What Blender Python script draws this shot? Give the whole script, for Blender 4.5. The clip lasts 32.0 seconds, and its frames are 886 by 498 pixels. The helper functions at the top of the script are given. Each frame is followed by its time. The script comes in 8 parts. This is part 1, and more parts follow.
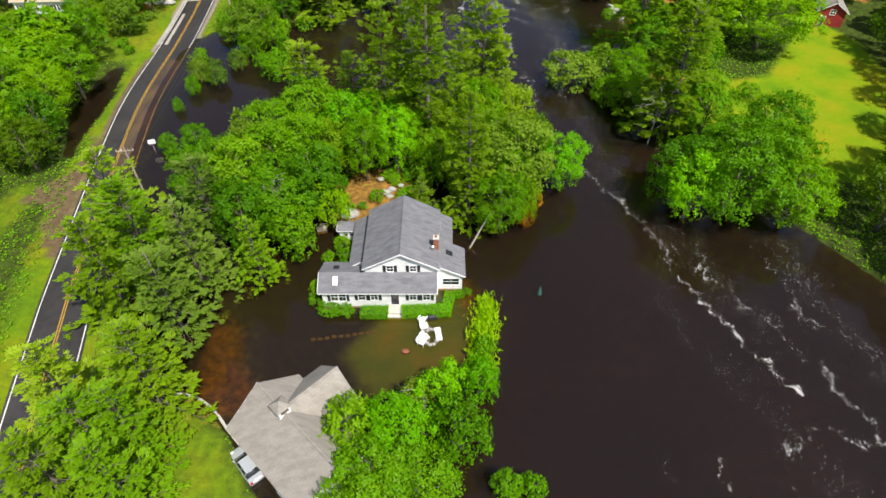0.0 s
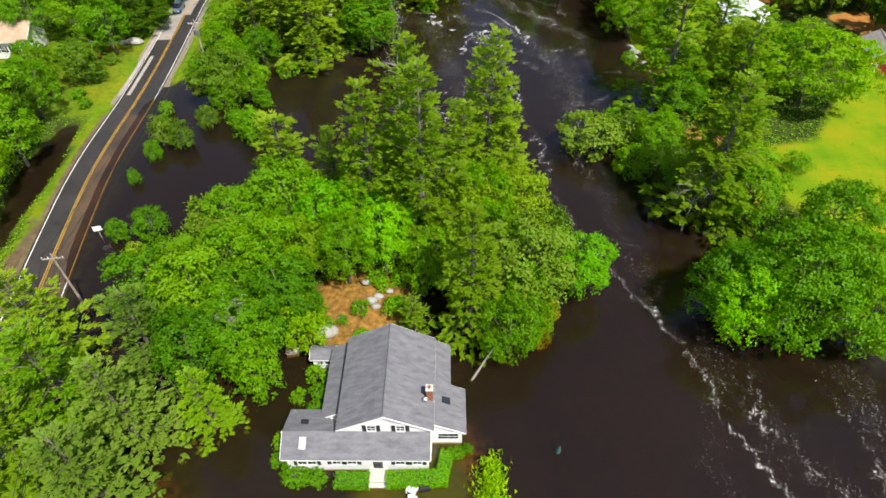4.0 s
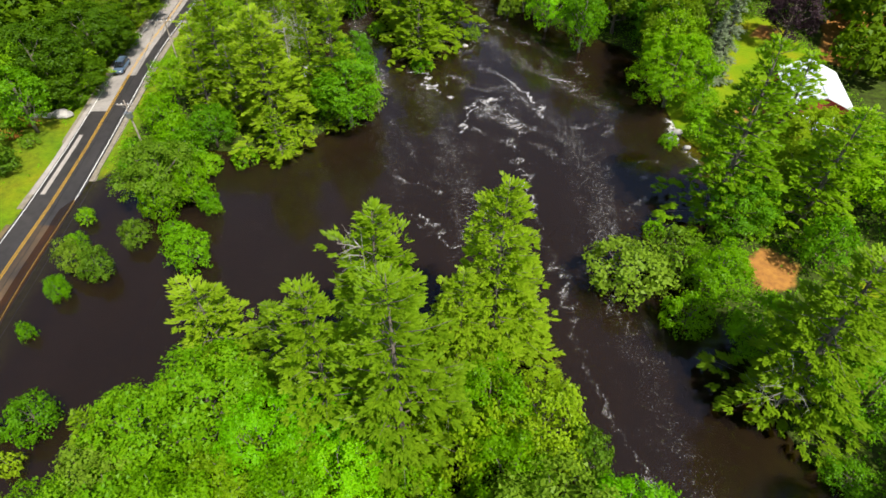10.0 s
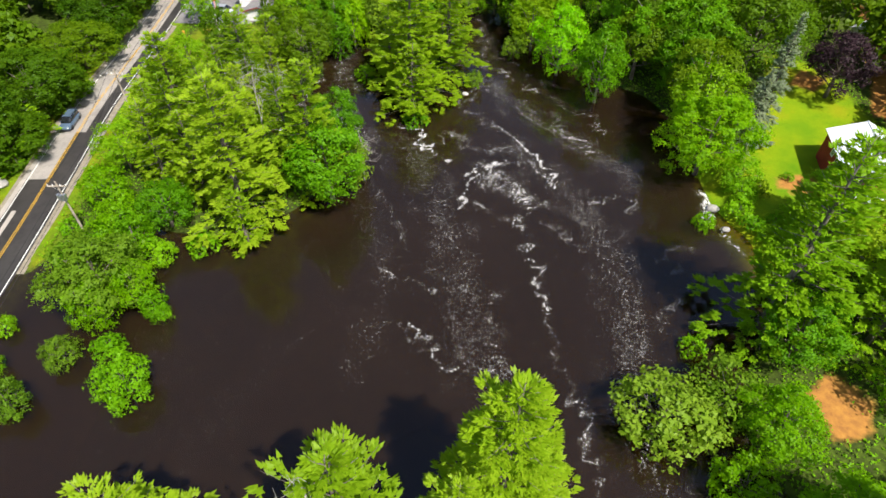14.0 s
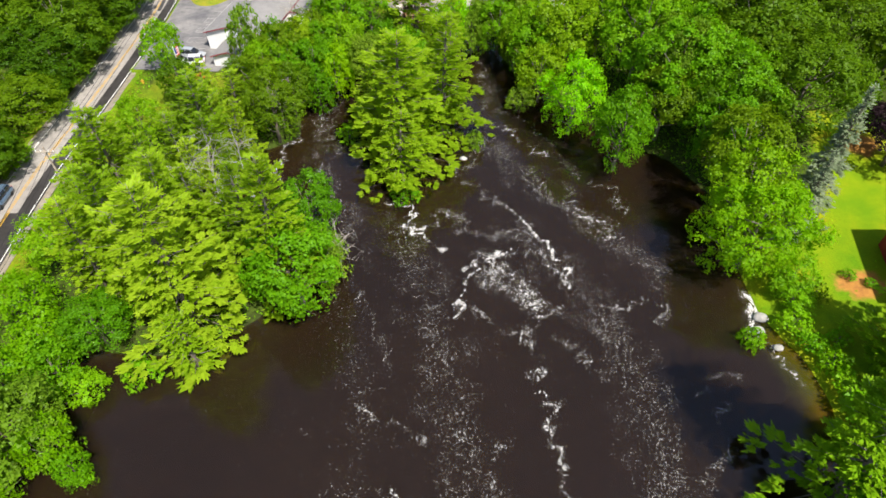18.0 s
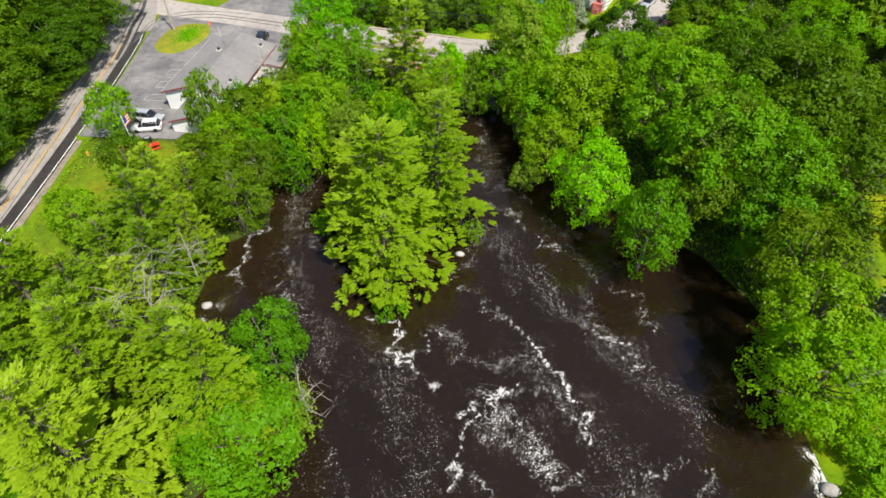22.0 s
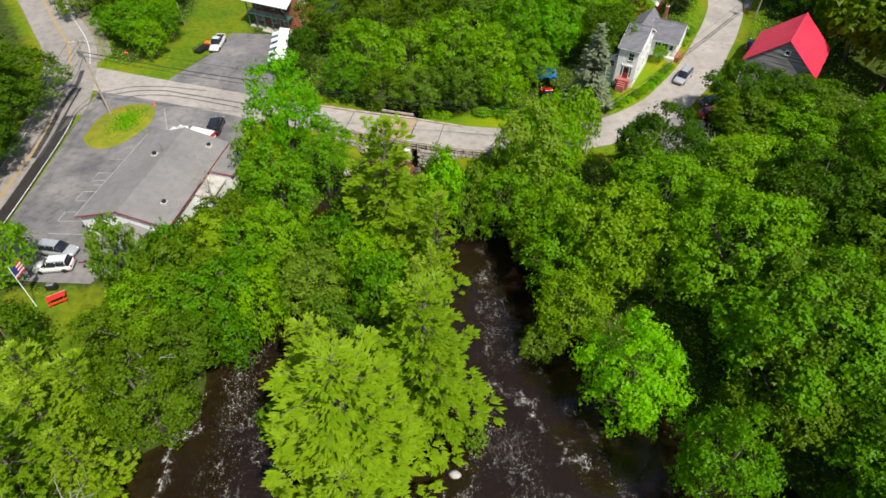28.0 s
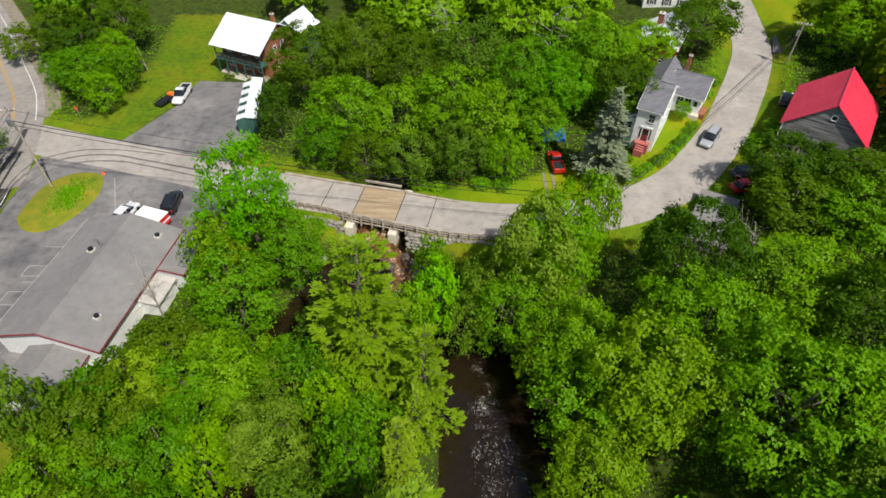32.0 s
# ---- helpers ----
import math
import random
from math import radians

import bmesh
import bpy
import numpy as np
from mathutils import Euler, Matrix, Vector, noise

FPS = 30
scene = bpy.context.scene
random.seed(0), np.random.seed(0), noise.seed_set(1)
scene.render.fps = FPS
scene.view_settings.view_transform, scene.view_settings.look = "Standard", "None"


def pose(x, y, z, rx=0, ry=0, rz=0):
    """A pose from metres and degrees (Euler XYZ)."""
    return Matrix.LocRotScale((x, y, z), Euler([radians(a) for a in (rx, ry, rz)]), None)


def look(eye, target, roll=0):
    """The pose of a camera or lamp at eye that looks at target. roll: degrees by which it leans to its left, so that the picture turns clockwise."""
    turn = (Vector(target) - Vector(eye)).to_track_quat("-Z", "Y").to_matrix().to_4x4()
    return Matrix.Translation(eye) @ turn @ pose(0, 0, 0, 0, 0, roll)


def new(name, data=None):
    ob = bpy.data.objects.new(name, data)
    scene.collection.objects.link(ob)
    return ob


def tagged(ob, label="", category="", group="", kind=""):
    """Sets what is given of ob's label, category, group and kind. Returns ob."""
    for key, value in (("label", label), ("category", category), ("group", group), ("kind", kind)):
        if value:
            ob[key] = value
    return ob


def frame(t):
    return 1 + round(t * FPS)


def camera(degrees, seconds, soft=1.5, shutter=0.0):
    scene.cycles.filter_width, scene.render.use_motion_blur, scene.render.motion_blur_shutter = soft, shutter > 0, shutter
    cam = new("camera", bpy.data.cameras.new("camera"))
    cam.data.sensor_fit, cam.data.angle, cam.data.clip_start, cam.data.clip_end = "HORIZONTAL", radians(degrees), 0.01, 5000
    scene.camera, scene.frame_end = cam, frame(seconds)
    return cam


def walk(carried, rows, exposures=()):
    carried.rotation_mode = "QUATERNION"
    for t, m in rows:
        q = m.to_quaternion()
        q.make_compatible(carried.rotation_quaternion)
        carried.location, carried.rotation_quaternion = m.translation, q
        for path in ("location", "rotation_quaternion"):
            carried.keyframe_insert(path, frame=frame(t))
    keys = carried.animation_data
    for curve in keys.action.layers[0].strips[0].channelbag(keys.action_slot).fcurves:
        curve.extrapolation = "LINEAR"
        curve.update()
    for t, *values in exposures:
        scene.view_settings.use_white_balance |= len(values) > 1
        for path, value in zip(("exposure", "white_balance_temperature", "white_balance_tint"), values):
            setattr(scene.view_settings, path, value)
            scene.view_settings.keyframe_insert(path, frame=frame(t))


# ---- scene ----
cam = camera(74.0, 32.0, 1.6)
METRES, EYE, TILT, LEAN, TURN = 160.0, 56.0, -44.5, 0.0, 0.0
ROWS = [
    (0.0, 0.0, 0.0, 0.0, 0.0, 0.0, 0.0),
    (0.5, 0.0003, 0.0111, 0.0116, 0.01, -0.01, -0.02),
    (1.0, 0.0006, 0.0222, 0.0233, 0.02, -0.04, -0.05),
    (1.5, 0.001, 0.0335, 0.0351, 0.05, -0.06, -0.07),
    (2.0, 0.0016, 0.0446, 0.047, 0.1, -0.08, -0.1),
    (2.5, 0.002, 0.056, 0.0588, 0.11, -0.1, -0.12),
    (3.0, 0.0025, 0.0675, 0.0704, 0.12, -0.12, -0.18),
    (3.5, 0.0031, 0.0791, 0.0822, 0.15, -0.17, -0.21),
    (5.5, 0.0053, 0.1261, 0.1294, 0.28, -0.49, -0.34),
    (6.0, 0.0057, 0.1376, 0.1406, 0.3, -0.55, -0.39),
    (6.5, 0.0062, 0.1495, 0.1516, 0.3, -0.56, -0.43),
    (7.0, 0.0069, 0.1609, 0.163, 0.33, -0.66, -0.46),
    (7.5, 0.0073, 0.1726, 0.1738, 0.33, -0.7, -0.48),
    (8.0, 0.0076, 0.1843, 0.1852, 0.32, -0.74, -0.52),
    (8.5, 0.0081, 0.1962, 0.1961, 0.35, -0.76, -0.55),
    (9.0, 0.0087, 0.2076, 0.2071, 0.37, -0.79, -0.54),
    (9.5, 0.0094, 0.2191, 0.2178, 0.39, -0.81, -0.56),
    (10.0, 0.0104, 0.2307, 0.2287, 0.43, -0.82, -0.57),
    (10.5, 0.0108, 0.2425, 0.2394, 0.43, -0.87, -0.61),
    (11.0, 0.0113, 0.2538, 0.2503, 0.45, -0.92, -0.66),
    (11.5, 0.0114, 0.2652, 0.2612, 0.45, -0.93, -0.66),
    (12.0, 0.0118, 0.2767, 0.2719, 0.46, -0.96, -0.67),
    (12.5, 0.0123, 0.288, 0.2823, 0.46, -0.94, -0.72),
    (13.0, 0.0129, 0.2993, 0.2927, 0.49, -0.91, -0.73),
    (13.5, 0.013, 0.3107, 0.3035, 0.48, -0.93, -0.73),
    (14.0, 0.0133, 0.3214, 0.3139, 0.47, -0.95, -0.78),
    (14.5, 0.0139, 0.333, 0.3245, 0.49, -0.95, -0.79),
    (16.5, 0.0158, 0.3778, 0.368, 0.52, -1.12, -0.76),
    (17.0, 0.0164, 0.389, 0.3789, 0.53, -1.13, -0.77),
    (17.5, 0.0171, 0.4002, 0.3899, 0.56, -1.16, -0.77),
    (18.0, 0.0173, 0.4115, 0.4011, 0.55, -1.17, -0.76),
    (18.5, 0.0176, 0.4227, 0.4123, 0.53, -1.19, -0.76),
    (19.0, 0.0181, 0.434, 0.4236, 0.53, -1.18, -0.75),
    (19.5, 0.0185, 0.4454, 0.4348, 0.52, -1.19, -0.74),
    (20.0, 0.0188, 0.4566, 0.4462, 0.47, -1.2, -0.74),
    (20.5, 0.019, 0.4678, 0.4576, 0.45, -1.21, -0.73),
    (21.0, 0.0199, 0.4788, 0.4691, 0.51, -1.22, -0.72),
    (21.5, 0.0197, 0.4899, 0.4803, 0.44, -1.2, -0.73),
    (22.0, 0.0201, 0.5009, 0.4918, 0.43, -1.22, -0.73),
    (22.5, 0.0209, 0.5118, 0.5032, 0.48, -1.21, -0.71),
    (23.0, 0.0212, 0.5227, 0.5144, 0.44, -1.19, -0.69),
    (23.5, 0.022, 0.5337, 0.5255, 0.47, -1.17, -0.69),
    (24.0, 0.0213, 0.5449, 0.5359, 0.34, -1.07, -0.67),
    (24.5, 0.0219, 0.5558, 0.547, 0.38, -1.07, -0.68),
    (25.0, 0.0222, 0.5667, 0.5584, 0.4, -1.12, -0.69),
    (25.5, 0.0228, 0.578, 0.5686, 0.42, -1.07, -0.71),
    (27.5, 0.0236, 0.6213, 0.6102, 0.42, -1.03, -0.75),
    (28.0, 0.0241, 0.6315, 0.6208, 0.43, -1.07, -0.76),
    (28.5, 0.0245, 0.642, 0.6309, 0.43, -1.04, -0.74),
    (29.0, 0.0246, 0.6523, 0.641, 0.37, -1.04, -0.74),
    (29.5, 0.0253, 0.6626, 0.6513, 0.39, -1.06, -0.73),
    (30.0, 0.0259, 0.6729, 0.6616, 0.37, -1.06, -0.73),
    (30.5, 0.0269, 0.6831, 0.6717, 0.41, -1.07, -0.69),
    (31.0, 0.0273, 0.6928, 0.6813, 0.36, -1.05, -0.69),
    (31.5, 0.0279, 0.7028, 0.6911, 0.36, -1.03, -0.68),
    (32.0, 0.0284, 0.7125, 0.7006, 0.34, -1.02, -0.67),
]
walk(cam, [(t, pose(0, 0, EYE, TILT, LEAN, TURN) @ pose(METRES * x, METRES * y, METRES * z, 90 + pitch, roll, yaw)) for t, x, y, z, yaw, pitch, roll in ROWS],
     [(0.0, 0.50), (3.0, 0.54), (9.0, 0.60), (12.0, 0.66), (14.5, 0.80), (18.5, 0.82), (21.0, 0.66), (25.0, 0.46), (29.0, 0.24), (32.0, 0.11)])

# ---- world, sun ----
SUN_DIR = Vector((0.46, -0.62, 1.22)).normalized()
world = bpy.data.worlds.new("world")
scene.world = world
world.use_nodes = True
wn = world.node_tree
sky = wn.nodes.new("ShaderNodeTexSky")
sky.sky_type = "NISHITA"
sky.sun_disc = False
sky.sun_elevation = math.asin(SUN_DIR.z)
sky.sun_rotation = math.atan2(SUN_DIR.x, SUN_DIR.y)
sky.air_density, sky.dust_density, sky.ozone_density = 1.0, 2.0, 1.0
wn.nodes["Background"].inputs[1].default_value = 0.098
wn.links.new(sky.outputs[0], wn.nodes["Background"].inputs[0])
sun = new("sun", bpy.data.lights.new("sun", "SUN"))
sun.data.energy, sun.data.angle, sun.data.color = 4.75, radians(1.2), (1.0, 0.95, 0.86)
sun.matrix_world = look(SUN_DIR * 200, (0, 0, 0))
scene.view_settings.exposure = 0.56

# ---- materials ----


def mat(name, base=(0.5, 0.5, 0.5), rough=0.7, metal=0.0, spec=0.4):
    m = bpy.data.materials.new(name)
    m.use_nodes = True
    b = m.node_tree.nodes["Principled BSDF"]
    b.inputs["Base Color"].default_value = (*base, 1)
    b.inputs["Roughness"].default_value = rough
    b.inputs["Metallic"].default_value = metal
    b.inputs["Specular IOR Level"].default_value = spec
    return m, m.node_tree, b


def node(t, kind, **inputs):
    n = t.nodes.new(kind)
    for k, v in inputs.items():
        n.inputs[k.replace("_", " ")].default_value = v
    return n


def noise_tex(t, scale, detail=4.0, rough=0.6, stretch=None, turn=0.0):
    g = t.nodes.new("ShaderNodeNewGeometry")
    n = node(t, "ShaderNodeTexNoise", Scale=scale, Detail=detail, Roughness=rough)
    if stretch:
        mp = t.nodes.new("ShaderNodeMapping")
        mp.inputs["Scale"].default_value = stretch
        mp.inputs["Rotation"].default_value = (0, 0, turn)
        t.links.new(g.outputs["Position"], mp.inputs[0])
        t.links.new(mp.outputs[0], n.inputs["Vector"])
    else:
        t.links.new(g.outputs["Position"], n.inputs["Vector"])
    return n


def ramp(t, src, *stops):
    r = t.nodes.new("ShaderNodeValToRGB")
    e = r.color_ramp.elements
    while len(e) < len(stops):
        e.new(0.5)
    for el, (p, c) in zip(e, stops):
        el.position = p
        el.color = (*c, 1) if len(c) == 3 else c
    t.links.new(src, r.inputs[0])
    return r


def mixc(t, fac, a, b):
    n = t.nodes.new("ShaderNodeMix")
    n.data_type = "RGBA"
    for sock, v in ((n.inputs[0], fac), (n.inputs[6], a), (n.inputs[7], b)):
        if hasattr(v, "links"):
            t.links.new(v, sock)
        else:
            sock.default_value = v if not isinstance(v, tuple) else (*v, 1)
    return n.outputs[2]


def math_node(t, op, a, b=0.0, c=0.0):
    n = t.nodes.new("ShaderNodeMath")
    n.operation = op
    for sock, v in zip(n.inputs, (a, b, c)):
        if hasattr(v, "links"):
            t.links.new(v, sock)
        else:
            sock.default_value = v
    return n.outputs[0]


def bump(t, b, src, strength=0.3, dist=0.05):
    n = node(t, "ShaderNodeBump", Strength=strength, Distance=dist)
    t.links.new(src, n.inputs["Height"])
    t.links.new(n.outputs[0], b.inputs["Normal"])


def worn(name, c0, c1, scale=2.0, rough=0.8, fine=25.0, bumps=0.25, dist=0.02, stretch=None, metal=0.0):
    """Two-scale mottled surface between two base colours."""
    m, t, b = mat(name, c0, rough, metal)
    n1, n2 = noise_tex(t, scale, 5, 0.6, stretch), noise_tex(t, fine, 3, 0.6, stretch)
    r = ramp(t, n1.outputs["Fac"], (0.32, c0), (0.68, c1))
    r2 = ramp(t, n2.outputs["Fac"], (0.3, (0.78, 0.78, 0.78)), (0.7, (1.15, 1.15, 1.15)))
    n = t.nodes.new("ShaderNodeMix")
    n.data_type, n.blend_type = "RGBA", "MULTIPLY"
    n.inputs[0].default_value = 1.0
    t.links.new(r.outputs[0], n.inputs[6])
    t.links.new(r2.outputs[0], n.inputs[7])
    t.links.new(n.outputs[2], b.inputs["Base Color"])
    bump(t, b, n2.outputs["Fac"], bumps, dist)
    return m


def foliage(name, dark, mid, light, trans=0.38, gloss=0.006):
    """Leaf material: diffuse with light coming through, varied by tree and by leaf."""
    m = bpy.data.materials.new(name)
    m.use_nodes = True
    t = m.node_tree
    t.nodes.remove(t.nodes["Principled BSDF"])
    out = t.nodes["Material Output"]
    geo, info = t.nodes.new("ShaderNodeNewGeometry"), t.nodes.new("ShaderNodeObjectInfo")
    big = noise_tex(t, 0.35, 3)
    f = math_node(t, "MULTIPLY", geo.outputs["Random Per Island"], 0.20)
    f = math_node(t, "MULTIPLY_ADD", info.outputs["Random"], 0.52, f)
    f = math_node(t, "MULTIPLY_ADD", big.outputs["Fac"], 0.30, f)
    r = ramp(t, f, (0.18, dark), (0.52, mid), (0.88, light))
    d, tr = t.nodes.new("ShaderNodeBsdfDiffuse"), t.nodes.new("ShaderNodeBsdfTranslucent")
    gl = node(t, "ShaderNodeBsdfGlossy", Roughness=0.45)
    gl.inputs["Color"].default_value = (0.8, 0.85, 0.8, 1)
    hs = node(t, "ShaderNodeHueSaturation", Hue=0.495, Saturation=1.15, Value=1.35)
    t.links.new(r.outputs[0], hs.inputs["Color"])
    t.links.new(r.outputs[0], d.inputs[0])
    t.links.new(hs.outputs[0], tr.inputs[0])
    m1, m2 = node(t, "ShaderNodeMixShader", Fac=trans), node(t, "ShaderNodeMixShader", Fac=gloss)
    t.links.new(d.outputs[0], m1.inputs[1])
    t.links.new(tr.outputs[0], m1.inputs[2])
    t.links.new(m1.outputs[0], m2.inputs[1])
    t.links.new(gl.outputs[0], m2.inputs[2])
    t.links.new(m2.outputs[0], out.inputs[0])
    return m


LEAF = {
    "k": foliage("leaf_deep", (0.035, 0.095, 0.0021), (0.074, 0.154, 0.0032), (0.129, 0.212, 0.0044)),
    "l": foliage("leaf_light", (0.100, 0.247, 0.0014), (0.166, 0.355, 0.0022), (0.255, 0.443, 0.0029), 0.5),
    "d": foliage("leaf_green", (0.056, 0.169, 0.0024), (0.112, 0.279, 0.0031), (0.205, 0.368, 0.0048)),
    "p": foliage("needle_pine", (0.141, 0.258, 0.0083), (0.243, 0.385, 0.0112), (0.370, 0.493, 0.0281), 0.5),
    "q": foliage("needle_deep", (0.080, 0.196, 0.0047), (0.153, 0.308, 0.0062), (0.260, 0.433, 0.0094), 0.4),
    "b": foliage("leaf_bright", (0.113, 0.336, 0.0012), (0.177, 0.452, 0.0018), (0.246, 0.525, 0.0024), 0.5),
    "y": foliage("leaf_yellowish", (0.105, 0.224, 0.0029), (0.179, 0.311, 0.0043), (0.278, 0.389, 0.0115)),
    "g": foliage("leaf_greyish", (0.078, 0.168, 0.0084), (0.138, 0.247, 0.0120), (0.212, 0.315, 0.0240)),
    "w": foliage("leaf_willow", (0.098, 0.231, 0.0024), (0.177, 0.326, 0.0036), (0.304, 0.410, 0.0180)),
    "u": foliage("needle_spruce", (0.102, 0.142, 0.0688), (0.168, 0.212, 0.1187), (0.264, 0.301, 0.1875), 0.2),
    "m": foliage("leaf_purple", (0.014, 0.008, 0.012), (0.026, 0.015, 0.020), (0.045, 0.025, 0.030), 0.2),
    "r": foliage("needle_grey", (0.115, 0.205, 0.020), (0.190, 0.300, 0.032), (0.285, 0.385, 0.055), 0.4),
    "o": foliage("leaf_rusty", (0.16, 0.07, 0.004), (0.27, 0.12, 0.006), (0.36, 0.19, 0.01)),
    "s": foliage("leaf_shrub", (0.074, 0.210, 0.0024), (0.128, 0.315, 0.0030), (0.201, 0.399, 0.0042)),
}
BARK = worn("bark", (0.09, 0.07, 0.055), (0.20, 0.17, 0.14), 1.5, 0.9, 12.0, 0.6, 0.05, (1, 1, 0.3))
DEADWOOD = worn("dead_wood", (0.26, 0.23, 0.19), (0.42, 0.38, 0.33), 1.5, 0.9, 12.0, 0.4, 0.03)


def asphalt(name, c0, c1, track):
    """Asphalt with patches, grain and long wear tracks."""
    m, t, b = mat(name, c0, 0.85)
    n1, n2 = noise_tex(t, 0.18, 5), noise_tex(t, 30.0, 2)
    n3 = noise_tex(t, 0.9, 4, 0.7)
    r = ramp(t, n1.outputs["Fac"], (0.3, c0), (0.7, c1))
    r3 = ramp(t, n3.outputs["Fac"], (0.36, track), (0.50, (1, 1, 1)), (0.75, (1.1, 1.1, 1.1)))
    r2 = ramp(t, n2.outputs["Fac"], (0.3, (0.8, 0.8, 0.8)), (0.7, (1.15, 1.15, 1.15)))
    c = None
    for fac, a in ((r3, r), (r2, None)):
        n = t.nodes.new("ShaderNodeMix")
        n.data_type, n.blend_type = "RGBA", "MULTIPLY"
        n.inputs[0].default_value = 1.0
        t.links.new(a.outputs[0] if a else c, n.inputs[6])
        t.links.new(fac.outputs[0], n.inputs[7])
        c = n.outputs[2]
    t.links.new(c, b.inputs["Base Color"])
    bump(t, b, n2.outputs["Fac"], 0.3, 0.01)
    return m


ASPHALT_NEW = asphalt("asphalt_dark", (0.030, 0.027, 0.026), (0.048, 0.043, 0.041), (0.75, 0.75, 0.75))
ASPHALT_NEW.node_tree.nodes["Principled BSDF"].inputs["Roughness"].default_value = 0.45
ASPHALT_OLD = asphalt("asphalt_old", (0.285, 0.258, 0.232), (0.385, 0.350, 0.315), (0.84, 0.84, 0.84))
ASPHALT_MID = asphalt("asphalt_worn", (0.225, 0.205, 0.187), (0.31, 0.283, 0.258), (0.82, 0.82, 0.82))
ASPHALT_LOT = asphalt("asphalt_lot", (0.105, 0.102, 0.108), (0.235, 0.222, 0.212), (0.74, 0.74, 0.75))
SHOULDER = worn("road_shoulder", (0.17, 0.145, 0.105), (0.27, 0.235, 0.18), 1.2, 0.95, 18)
CONCRETE = worn("concrete", (0.42, 0.40, 0.36), (0.56, 0.53, 0.48), 0.8, 0.9, 14)
PALE_CONCRETE = worn("pale_concrete", (0.50, 0.46, 0.38), (0.66, 0.61, 0.51), 0.8, 0.9, 14)
DECK_PLANK = worn("deck_plank", (0.27, 0.195, 0.12), (0.42, 0.32, 0.205), 0.8, 0.85, 10, 0.4, 0.02, (0.2, 2, 1))
PAINT_FADED = worn("line_faded", (0.30, 0.29, 0.28), (0.46, 0.45, 0.44), 2.0, 0.8, 20)
PAINT_WHITE = worn("line_white", (0.55, 0.54, 0.51), (0.78, 0.78, 0.76), 2.0, 0.7, 20)
PAINT_YELLOW = worn("line_yellow", (0.40, 0.22, 0.015), (0.55, 0.33, 0.03), 2.0, 0.7, 20)
CLAPBOARD = worn("white_clapboard", (0.74, 0.74, 0.74), (0.82, 0.82, 0.81), 0.6, 0.6, 8, 0.15)
TRIM = worn("white_trim", (0.78, 0.78, 0.78), (0.84, 0.84, 0.84), 1.0, 0.5, 10, 0.1)
SHINGLE_GREY = worn("grey_shingle", (0.115, 0.115, 0.13), (0.185, 0.185, 0.20), 0.7, 0.9, 7, 0.5, 0.02, (1, 3, 1))
SHINGLE_PALE = worn("pale_shingle", (0.22, 0.20, 0.175), (0.30, 0.275, 0.245), 0.6, 0.9, 7, 0.5, 0.02, (1, 3, 1))
SHUTTER = worn("black_shutter", (0.015, 0.016, 0.02), (0.03, 0.03, 0.035), 2, 0.6, 20)
BRICK = worn("brick_red", (0.22, 0.075, 0.04), (0.34, 0.13, 0.07), 3.0, 0.9, 14, 0.4, 0.02)
METAL_WHITE = worn("white_metal_roof", (0.66, 0.68, 0.70), (0.78, 0.80, 0.81), 0.4, 0.35, 6, 0.1)
METAL_RED = worn("red_metal_roof", (0.62, 0.035, 0.075), (0.72, 0.055, 0.10), 0.4, 0.38, 5, 0.1)
BARN_WOOD = worn("weathered_boards", (0.07, 0.066, 0.064), (0.40, 0.39, 0.385), 1.1, 0.95, 9, 0.6, 0.03, (0.22, 0.22, 3.4))
RED_WALL = worn("red_boards", (0.25, 0.02, 0.02), (0.36, 0.035, 0.03), 0.8, 0.75, 8, 0.2)
GREEN_WOOD = worn("green_wood", (0.03, 0.09, 0.075), (0.05, 0.13, 0.11), 1, 0.7, 10)
DARK_WOOD = worn("dark_wood", (0.07, 0.06, 0.05), (0.13, 0.11, 0.09), 1, 0.85, 10)
GREY_WOOD = worn("weathered_rail", (0.25, 0.205, 0.16), (0.47, 0.41, 0.34), 1, 0.9, 12)
ROCK = worn("granite", (0.24, 0.23, 0.22), (0.42, 0.40, 0.37), 0.9, 0.9, 9, 0.6, 0.05)
STONE = worn("wall_stone", (0.17, 0.155, 0.14), (0.34, 0.31, 0.28), 0.8, 0.95, 9, 0.6, 0.05)
DARK_METAL, _, _ = mat("dark_metal", (0.06, 0.06, 0.065), 0.45, 0.8)
STEEL, _, _ = mat("galvanised_steel", (0.55, 0.56, 0.57), 0.4, 0.9)
RUBBER, _, _ = mat("rubber", (0.015, 0.015, 0.016), 0.9)
RED_PAINT, _, _ = mat("red_paint", (0.62, 0.03, 0.02), 0.45)
ORANGE_PAINT, _, _ = mat("orange_paint", (0.75, 0.16, 0.02), 0.5)
PLASTIC_WHITE, _, _ = mat("white_plastic", (0.80, 0.80, 0.80), 0.4)
TARP, _, _ = mat("blue_tarp", (0.02, 0.14, 0.42), 0.55)
FLAG_BLUE, _, _ = mat("flag_blue", (0.03, 0.05, 0.22), 0.8)
WIRE, _, _ = mat("cable_black", (0.02, 0.02, 0.02), 0.6)
GLASS, _t, _b = mat("window_glass", (0.02, 0.025, 0.03), 0.05, 0.0, 0.9)
TAIL, _, _ = mat("tail_lamp", (0.4, 0.01, 0.01), 0.2)
LAMP_GLASS, _, _ = mat("lamp_glass", (0.7, 0.72, 0.74), 0.12)


